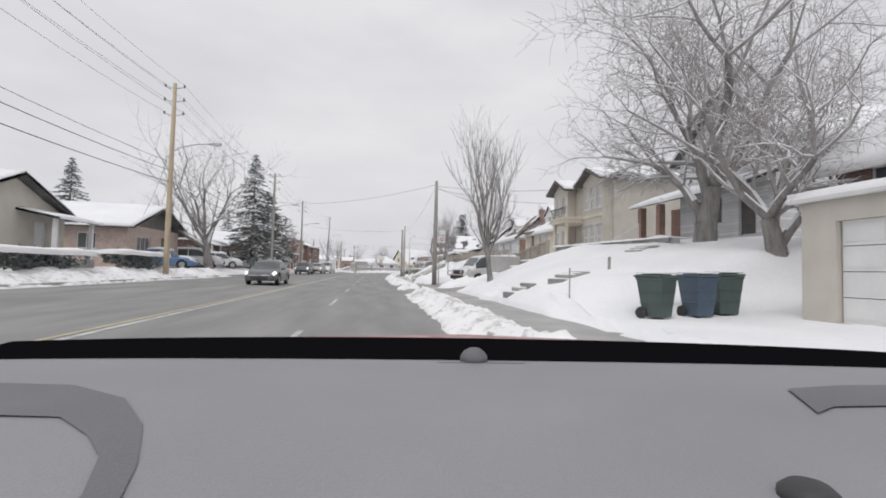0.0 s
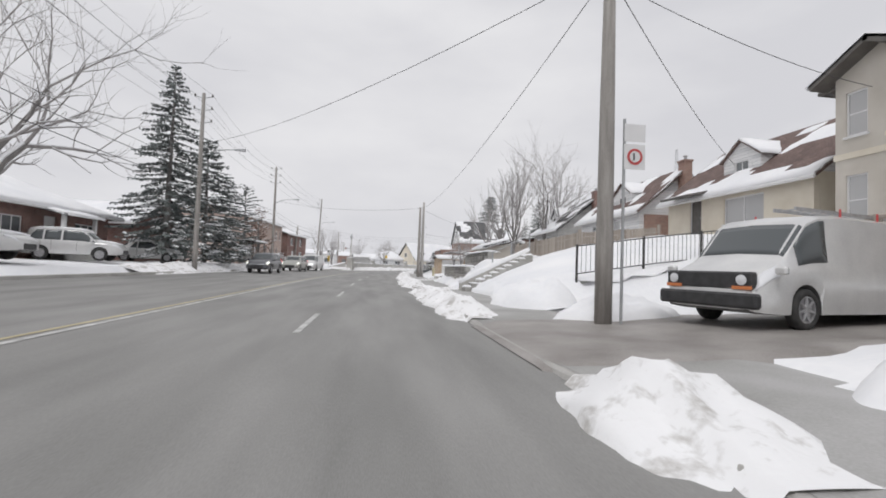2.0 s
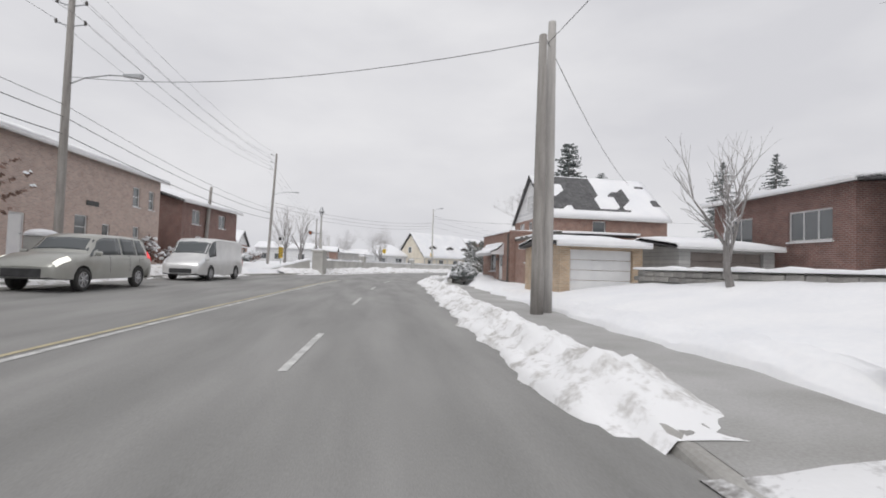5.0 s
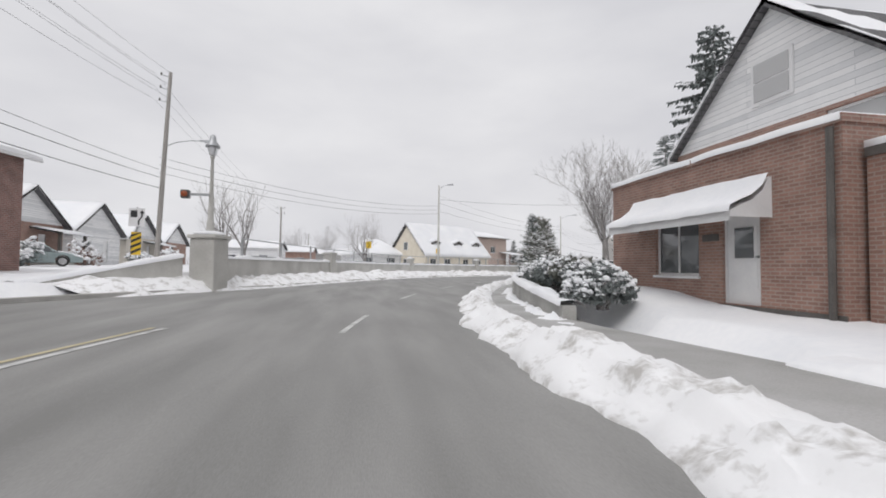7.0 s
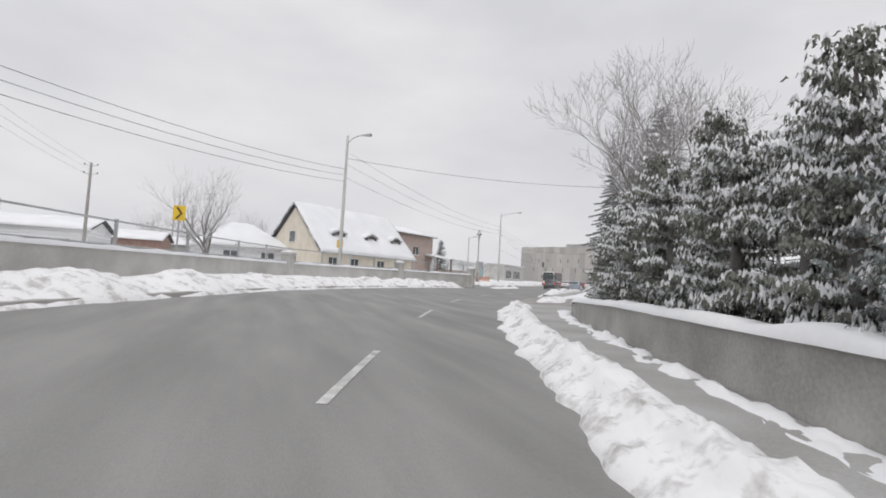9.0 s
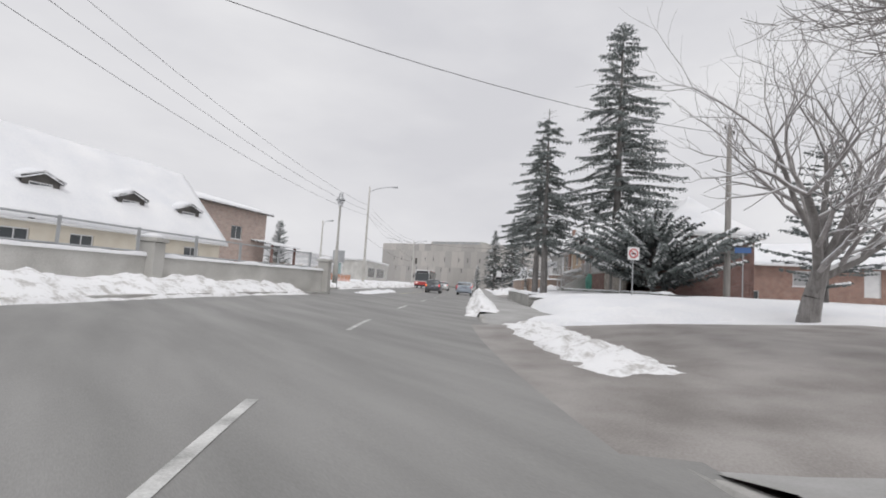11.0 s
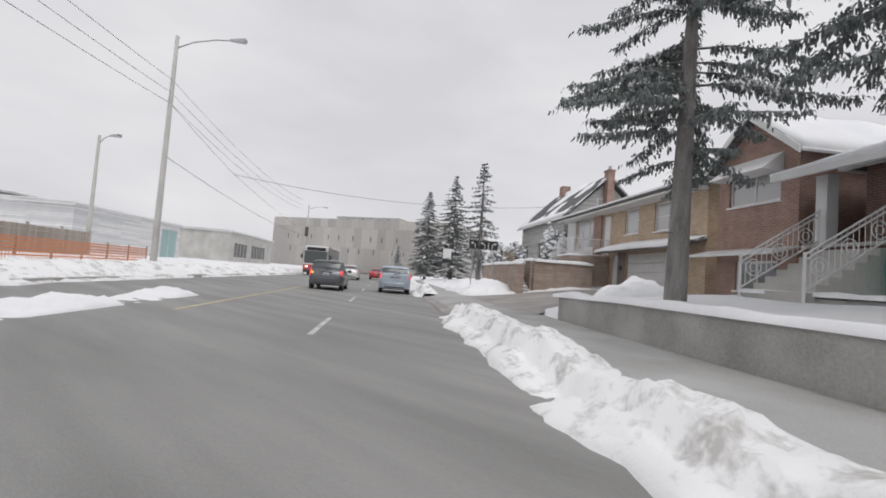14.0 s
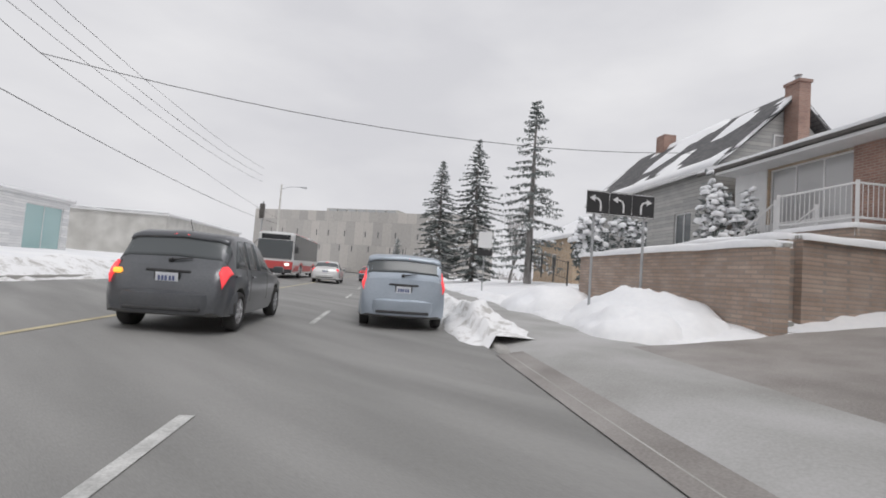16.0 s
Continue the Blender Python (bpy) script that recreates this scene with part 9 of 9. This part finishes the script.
        for j in range(nb):
            for q in range(6):
                bar.f.append((j * 6 + q, j * 6 + (q + 1) % 6, j * 6 + 6 + (q + 1) % 6, j * 6 + 6 + q))
                bar.i.append(1 if q == 0 else 0)
        bar.make("bumper", [paint, SALT], t, smooth=True).data.set_sharp_from_angle(angle=math.radians(50))
        for y0, y1, i0, i1 in ((length * 0.016, length * 0.05, 7.25, 7.32), (length * 0.016, length * 0.05, 10.68, 10.75)):
            b.patch(y0, y1, i0, i1, 0.003, 3, 1).make("tailgate_gap", BLACKP, t)
    Shape().box(-width * 0.30, -0.082, zb * 0.60, width * 0.30, 0.0, zb * 0.70, bevel=0.015).make("bumper_strip", BLACKP, t)
    zn = float(k[-1, 2])
    Shape().box(-width * 0.26, length - 0.03, zn * 0.62, width * 0.26, length + 0.02, zn * 0.98, bevel=0.015).make("grille", BLACKP, t)
    if tail != "blind":
        zp = zt * 0.86
        plate(t, b.tail(zp) - 0.012, zp)
        zr = 0.935 * tall
        Shape().box(-0.11, -0.02, -0.015, 0.11, 0.02, 0.015, bevel=0.008).move(Matrix.Translation((0, b.tail(zr) - 0.005, zr))).make("high_brake_lamp", R, t)
        if rows in (HATCH, WAGON, SUV):
            z0 = float(k[2, 3]) + 0.04
            Shape().tube((-0.02, b.tail(z0 + 0.01) - 0.03, z0 + 0.01), (0.26, b.tail(z0 + 0.05) - 0.03, z0 + 0.05), 0.014, 0.008, 6).tube((-0.05, b.tail(z0) - 0.01, z0), (0.0, b.tail(z0 + 0.01) - 0.03, z0 + 0.01), 0.03, 0.03, 8).make("rear_wiper", BLACKP, t)
            b.patch(ya - 0.03, ya + 0.12, 7.2, 10.8, 0.035, 3, 8).make("roof_spoiler", paint, t, smooth=True)
            Shape().box(-0.3, -0.012, -0.02, 0.3, 0.012, 0.02, bevel=0.008).move(Matrix.Translation((0, b.tail(zt * 0.985) - 0.006, zt * 0.97))).make("tailgate_strip", BLACKP, t)
            Shape().tube((0, ya + 0.35, tall * 0.99), (0, ya + 0.22, tall + 0.16), 0.006, 0.004, 6).make("aerial", BLACKP, t)
    if snow:
        b.patch(ya + 0.05, yb - 0.02, 7.4, 10.6, snow, 8, 8).make("snow_cover", SNOW, t, "blanket of snow on the roof", smooth=True)
        b.patch(y_front + 0.05, length * 0.93, 6.9, 11.1, snow * 0.7, 6, 8).make("snow_cover", SNOW, t, "snow on the bonnet", smooth=True)
    return t


def facing(x, y, z, turn):
    return pose(x, y, z, 0, 0, turn)


def on_road(s, d, back=False):
    """Tail's place on the road; back for a car that comes towards the viewer."""
    p = at(s, d)
    return pose(p.x, p.y, float(road_z(np.array(d))), 0, 0, heading(s) + (180 if back else 0))


TRAFFIC = "cars on the road"
PARKED = "cars parked by the houses"
car("estate_car", "silver-blue compact estate car with lit brake lamps in the lane", on_road(S0 + 35.3, 0.5), WAGON, (4.35, 1.775, 1.55), (0.85, 3.45), 0.31, P_SILVER, tail="tall", group=TRAFFIC)
hb = car("hatchback", "dark grey small hatchback with lit tail lamps in the passing lane", on_road(S0 + 32.75, -2.95), HATCH, (3.95, 1.695, 1.51), (0.72, 3.23), 0.30, P_GREY, group=TRAFFIC)
Shape().box(-0.72, 0.03, 0.80, -0.60, 0.12, 0.88, bevel=0.02).make("turn_lamp", LAMP_O, hb)
car("sedan", "white saloon car with lit tail lamps waiting in the road", on_road(S0 + 57.5, -3.7), SEDAN, (4.6, 1.8, 1.47), (0.95, 3.6), 0.32, P_WHITE, group=TRAFFIC)
car("sedan", "red saloon car with lit tail lamps queueing ahead", on_road(S0 + 69, -1.2), SEDAN, (4.6, 1.8, 1.47), (0.95, 3.6), 0.32, P_RED, group=TRAFFIC)
car("suv", "white tall car with lit tail lamps queueing ahead", on_road(S0 + 63.5, 0.3), SUV, (4.5, 1.82, 1.65), (0.9, 3.5), 0.34, P_WHITE, group=TRAFFIC)
car("sedan", "dark green-grey saloon with its headlamps lit, coming along the road", on_road(S0 + 80, -7.0, True), SEDAN, (4.6, 1.8, 1.47), (0.95, 3.6), 0.32, P_TEAL, front_lit=True, group=TRAFFIC)
car("sedan", "dark grey saloon coming along the road past the wagon lane", on_road(31.8, -6.1, True), SEDAN, (4.6, 1.8, 1.46), (0.95, 3.6), 0.32, P_GREY, front_lit=True, group=TRAFFIC)
car("suv", "dark grey tall car coming along the kerb lane", on_road(68.5, -9.5, True), SUV, (4.6, 1.85, 1.7), (0.9, 3.55), 0.35, P_GREY, front_lit=True, group=TRAFFIC)
car("minivan", "champagne people carrier coming along the kerb lane", on_road(82, -10.0, True), SUV, (4.9, 1.95, 1.75), (0.95, 3.85), 0.34, P_CHAMP, front_lit=True, group=TRAFFIC)
car("cargo_van", "white panel van coming along the road", on_road(91.5, -10.0, True), CARGO, (5.3, 1.95, 2.1), (1.0, 4.2), 0.34, P_WHITE, tail="blind", panes=[(3.6, 4.35)], group=TRAFFIC, category="van")


def parked(name, label, x, y, turn, rows, size, axles, radius, paint, snow, **more):
    z = max(ground(x, y), 0.25) if x < 0 else 0.27
    return car(name, label, facing(x, y, z, turn), rows, size, axles, radius, paint, False, False, snow, PARKED, **more)


parked("sedan", "blue saloon under snow on a driveway", -17.2, 37.2, -82, SEDAN, (4.4, 1.75, 1.45), (0.9, 3.45), 0.31, P_BLUE, 0.10)
parked("suv", "white tall car under snow on a driveway", -18.0, 45.0, -80, SUV, (4.7, 1.85, 1.75), (0.9, 3.6), 0.36, P_WHITE, 0.10)
parked("suv", "white tall car with a snowy roof beside the bungalow", -18.2, 53.0, -78, SUV, (4.5, 1.82, 1.66), (0.9, 3.5), 0.34, P_WHITE, 0.09)
parked("sedan", "white saloon under thick snow by the hedge", -18.0, 61.0, -80, SEDAN, (4.5, 1.78, 1.45), (0.9, 3.5), 0.31, P_WHITE, 0.12)
parked("sedan", "grey-green saloon parked by the bungalows", -19.5, 119.0, -60, SEDAN, (4.5, 1.78, 1.45), (0.9, 3.5), 0.31, P_TEAL, 0.05)
van = parked("cargo_van", "white cargo van with a ladder rack on a cleared driveway", 11.34, 34.4, 104, CARGO, (5.6, 2.0, 2.1), (1.05, 4.35), 0.36, P_WHITE, 0.0, tail="blind", panes=[(3.75, 4.55)], category="van")
Shape().box(-0.98, 5.5, 0.36, 0.98, 5.68, 0.62, bevel=0.04).make("bumper", BLACKP, van, "black front bumper")
Shape().box(-0.86, 5.44, 0.68, 0.86, 5.60, 0.98, bevel=0.03).make("grille_panel", BLACKP, van)
for x in (-0.68, 0.68):
    Shape().lathe([(0.09, 0), (0.09, 0.02), (0.02, 0.035)], 14).move(pose(x, 5.6, 0.84, -90, 0, 0)).make("headlamp", LAMP_W, van)
    Shape().box(x - 0.17, 5.58, 0.68, x + 0.17, 5.61, 0.74).make("turn_lamp", ORANGE, van)
rack = Shape()
for y in (0.7, 1.9, 3.1):
    rack.tube((-0.85, y, 2.02), (0.85, y, 2.02), 0.02, 0.02, 6).tube((-0.8, y, 1.95), (-0.8, y, 2.22), 0.02, 0.02, 6).tube((0.8, y, 1.95), (0.8, y, 2.22), 0.02, 0.02, 6)
rack.make("roof_rack", SIGN_R, van, "red tubular roof rack")
ladder = Shape()
for x in (-0.25, 0.15):
    ladder.box(x - 0.02, 0.4, 2.23, x + 0.02, 3.5, 2.30)
for k in range(10):
    ladder.tube((-0.25, 0.55 + 0.31 * k, 2.265), (0.15, 0.55 + 0.31 * k, 2.265), 0.014, 0.014, 6)
ladder.make("ladder", ALLOY, van)


# ---- the city bus ----
def bus(m):
    b = Body(COACH, 12.0, 2.55, 3.15, (3.0, 8.9), 0.48)
    t = thing("city_bus", "white city bus with black windows and red roof stripe", "bus", m, TRAFFIC)
    b.shell().make("body", [P_WHITE, SALT], t, smooth=True).data.set_sharp_from_angle(angle=math.radians(38))
    ys = [0.5, 1.9, 3.3, 4.7, 6.1, 7.5, 8.9, 10.3]
    for n, y in enumerate(ys):
        for i0, i1 in ((5.05, 6.95), (12.95, 11.05)):
            b.patch(y + 0.02, y + 1.37, i0, i1, 0.008, 3, 3).make("side_window", GLASS_CAR, t)
    for i0, i1 in ((7.0, 8.0), (11.0, 10.0)):
        b.patch(0.3, 11.6, i0, i1, 0.012, 12, 2).make("roof_stripe", SIGN_R, t, "red stripe along the roof edge")
    for i0, i1 in ((2.3, 3.3), (15.7, 14.7)):
        for y0, y1 in ((0.2, 4.0), (4.01, 8.0), (8.01, 11.8)):
            b.patch(y0, y1, i0, i1, 0.01, 6, 2).make("side_stripe", SIGN_R, t, "red stripe below the windows")
    Shape().box(-1.14, 11.99, 1.3, 1.14, 12.03, 2.58, bevel=0.02).make("windscreen", GLASS_CAR, t)
    Shape().box(-0.95, 11.97, 2.62, 0.95, 12.04, 2.95, bevel=0.02).make("destination_display", BOARD_K, t)
    Shape().box(-1.2, 11.98, 0.36, 1.2, 12.06, 0.62, bevel=0.03).make("bumper", BLACKP, t)
    Shape().box(-1.22, 11.97, 0.625, 1.22, 12.035, 1.15, bevel=0.03).make("front_panel", SIGN_R, t, "red panel below the windscreen")
    for sx in (-1, 1):
        Shape().box(sx * 0.85 - 0.16, 11.98, 0.85, sx * 0.85 + 0.16, 12.05, 1.05, bevel=0.03).make("headlamp", LAMP_H, t)
        Shape().box(sx * 1.42 - 0.1, 11.9, 1.75, sx * 1.42 + 0.1, 12.1, 2.2, bevel=0.04).tube((sx * 1.2, 11.95, 2.5), (sx * 1.42, 12.0, 2.2), 0.02, 0.02, 6).make("mirror", BLACKP, t)
        Shape().box(sx * 1.0 - 0.09, -0.02, 1.0, sx * 1.0 + 0.09, 0.05, 1.5, bevel=0.02).make("tail_lamp", LAMP_RD, t)
    Shape().box(-0.95, -0.02, 1.7, 0.95, 0.03, 2.7, bevel=0.02).make("rear_window", GLASS_CAR, t)
    Shape().box(-0.9, 0.7, 3.1, 0.9, 3.2, 3.36, bevel=0.08).make("roof_unit", P_WHITE, t)
    for y in (3.0, 8.9):
        wheel(t, 1.14, y, 0.48, 1)
        wheel(t, -1.14, y, 0.48, -1)
    return t


bus(on_road(S0 + 71.0, -7.3, True))


# ---- the red car at the start of the drive, its cabin open above the dashboard ----
def red_car():
    base = pose(0.18, 0, 0.0, 0, 0, -4.6)
    back = base.inverted()
    loc = lambda x, y, z: tuple(back @ Vector((x, y, z)))
    t = thing("red_car", "red car with grey grained dashboard and black windscreen cowl", "car", base)
    rows = [(0, .2, .60, .64, .84, .7), (.02, .17, .8, .86, .94, .8), (.3, .15, .82, .86, 1, .86), (.70, .15, .84, .88, 1, .88), (.79, .15, .86, .93, 1, .86), (.81, .15, .88, .978, 1, .88), (.87, .16, .87, .967, .99, .88), (.92, .17, .84, .925, .96, .84), (.96, .17, .74, .84, .92, .7), (.985, .18, .6, .64, .84, .62), (1, .2, .5, .53, .74, .58)]
    b = Body(rows, 4.6, 1.76, 1.0, (0.8, 3.45), 0.31)
    sh = b.shell().move(Matrix.Translation((0, -2.5, 0)))
    sh.make("body", [P_RED, SALT], t, smooth=True).data.set_sharp_from_angle(angle=math.radians(38))
    for y in (-1.7, 0.95):
        wheel(t, 0.77, y, 0.31, 1)
        wheel(t, -0.77, y, 0.31, -1)

    def sheet(rows2, bow, name, mat, label):
        d, n = Shape(), 24
        for j, (y, z) in enumerate(rows2):
            for k in range(n + 1):
                x = -1.0 + 2.0 * k / n
                d.v.append((x, y - bow * x * x * max(0.0, y - 0.4) / 0.5, z - 0.006 * x ** 4))
        for j in range(len(rows2) - 1):
            for k in range(n):
                a = j * (n + 1) + k
                d.f.append((a, a + 1, a + n + 2, a + n + 1))
                d.i.append(0)
        return d.make(name, mat, t, label, smooth=True)

    dash = sheet([(0.24, 0.86), (0.25, 0.985), (0.28, 1.004), (0.40, 1.010), (0.60, 1.014), (0.85, 1.016), (0.885, 1.012), (0.895, 0.93)], 0.03, "dashboard", DASH, "grey grained dashboard top")
    sheet([(0.888, 0.93), (0.89, 1.004), (1.0, 1.010), (1.14, 1.018), (1.165, 1.008), (1.175, 0.93)], 0.07, "cowl", COWL, "black strip at the windscreen's foot")
    Shape().lathe([(0.026, 0), (0.025, 0.010), (0.019, 0.019), (0.010, 0.0245), (0.002, 0.026)], 16, at=loc(0.19, 0.865, 1.014)).make("light_sensor", DASH_D, dash, "small dark dome", smooth=True)
    p = Vector(loc(0.17, 0.845, 1.0145))
    Shape().box(p.x - 0.05, p.y - 0.003, p.z, p.x + 0.11, p.y + 0.003, p.z + 0.002).make("seam", DASH_D, dash)
    v = Shape()
    outer = [(-0.62, 0.74), (-0.48, 0.715), (-0.385, 0.70), (-0.29, 0.63), (-0.23, 0.54), (-0.19, 0.44), (-0.165, 0.34)]
    inner = [(-0.54, 0.60), (-0.39, 0.58), (-0.325, 0.57), (-0.265, 0.51), (-0.23, 0.46), (-0.205, 0.39), (-0.19, 0.32)]
    v.add([loc(x, y, 1.0145 + 0.02 * (y - 0.6) if y < 0.6 else 1.0175) for x, y in outer] + [loc(x, y, 1.0145 + 0.02 * (y - 0.6)) for x, y in inner], [(k, k + 1, 8 + k, 7 + k) for k in range(6)])
    v.make("vent_groove", DASH_D, dash, "curved dark groove", smooth=True)
    g = Shape()
    g.add([loc(0.615, 0.63, 1.018), loc(0.55, 0.52, 1.016), loc(0.60, 0.545, 1.016), loc(0.95, 0.54, 1.016), loc(0.98, 0.64, 1.018), loc(0.72, 0.645, 1.018)], [(0, 1, 2, 5), (2, 3, 4, 5)])
    g.make("vent_groove", DASH_D, dash, "dark groove at the end of the dashboard")
    Shape().lathe([(0.022, -0.002), (0.021, 0.008), (0.014, 0.014), (0.004, 0.016)], 16, at=loc(0.345, 0.335, 1.006)).make("knob", BLACKP, dash, smooth=True)
    return t


red_car()


# ---- wheelie bins, hydrant ----
def wheelie_bin(x, y, turn, mat, label):
    t = thing("wheelie_bin", label, "bin", pose(x, y, ground(x, y) - 0.03, 0, 0, turn), "bins in the snow")
    s = Shape()
    lo = [(-0.21, -0.24, 0.06), (0.21, -0.24, 0.06), (0.21, 0.2, 0.06), (-0.21, 0.2, 0.06)]
    hi = [(-0.29, -0.33, 0.95), (0.29, -0.33, 0.95), (0.29, 0.33, 0.95), (-0.29, 0.33, 0.95)]
    s.add(lo + hi, [(3, 2, 1, 0), (0, 1, 5, 4), (1, 2, 6, 5), (2, 3, 7, 6), (3, 0, 4, 7), (4, 5, 6, 7)])
    s.box(-0.31, -0.35, 0.90, 0.31, 0.35, 0.97, bevel=0.02)
    for z in (0.35, 0.62):
        w = 0.21 + 0.08 * z + 0.012
        s.box(-w, -0.25 - 0.095 * z, z, w, 0.215 + 0.12 * z, z + 0.03, bevel=0.008)
    s.make("body", mat, t)
    lid = Shape().box(-0.32, -0.37, 0.972, 0.32, 0.36, 1.02, bevel=0.02).box(-0.2, -0.25, 1.02, 0.2, 0.25, 1.045, bevel=0.02)
    lid.make("lid", mat, t)
    Shape().tube((-0.24, 0.42, 0.98), (0.24, 0.42, 0.98), 0.018, 0.018, 8).tube((-0.24, 0.3, 0.95), (-0.24, 0.42, 0.98), 0.018, 0.018, 8).tube((0.24, 0.3, 0.95), (0.24, 0.42, 0.98), 0.018, 0.018, 8).make("handle", mat, t)
    for sx in (-1, 1):
        Shape().lathe([(0.13, -0.03), (0.14, 0), (0.13, 0.03)], 16).move(Matrix.Translation((sx * 0.26, 0.22, 0.14)) @ Matrix.Rotation(math.radians(90), 4, "Y")).make("wheel", RUBBER, t)
    Shape().box(-0.31, -0.34, 1.045, 0.30, 0.33, 1.09, bevel=0.03).make("snow_cap", SNOW, t, "cap of snow on the lid")
    return t


wheelie_bin(6.5, 10.15, 25, GREENP, "dark green wheelie bin with a snowy lid")
wheelie_bin(7.62, 10.25, 5, BLUEP, "dark blue wheelie bin with a snowy lid")
wheelie_bin(8.42, 10.4, -10, GREENP, "dark green wheelie bin beside the blue one")

hy = thing("fire_hydrant", "yellow fire hydrant standing in deep snow", "hydrant", pose(5.15, 67.0, 0.42))
Shape().lathe([(0.15, 0), (0.15, 0.04), (0.10, 0.06), (0.10, 0.55), (0.13, 0.57), (0.13, 0.61), (0.11, 0.66), (0.06, 0.72), (0.025, 0.74), (0.025, 0.79)], 16).make("barrel", YELLOWP, hy, smooth=False)
for a in (0, 120, 240):
    Shape().tube((0, 0, 0.42), (0.17 * math.cos(math.radians(a)), 0.17 * math.sin(math.radians(a)), 0.42), 0.055, 0.055, 10).make("outlet", YELLOWP, hy)


# ---- worn steps and thin posts in the snow of the first slope ----
for n, (x, y, turn, count, up) in enumerate(((4.42, 15.3, 6, 3, 0.09), (5.62, 14.1, 24, 4, 0.0), (9.4, 16.2, 25, 4, -0.01))):
    z = ground(x, y)
    gst = thing("garden_steps", "worn stone steps half buried in the snowy slope", "stair", pose(x, y, z, 0, 0, turn - 90), "steps on the slope")
    ca, sa = math.cos(math.radians(turn)), math.sin(math.radians(turn))
    for k in range(count):
        r = 0.31 * k
        top = ground(x + ca * (r + 0.15), y + sa * (r + 0.15)) - z + up + 0.05
        Shape().box(-0.33, r, top - 0.5, 0.33, r + 0.3, top, bevel=0.02).make("step", STONE, gst)
        snow_cover((-0.27, r + 0.09, top), (0.29, r + 0.09, top), (0.29, r + 0.3, top), (-0.27, r + 0.3, top), 0.05, k + n).make("snow", SNOW, gst, smooth=True)
for x, y, tall, r, lab in ((5.19, 12.0, 0.78, 0.02, "thin grey stake standing in the snow"), (7.59, 14.44, 0.36, 0.05, "short grey post standing in the snow")):
    sk = thing("marker_post", lab, "post", pose(x, y, ground(x, y)))
    Shape().lathe([(r, -0.3), (r, tall - 0.02), (r * 0.6, tall)], 8).make("shaft", WOODPOLE, sk)
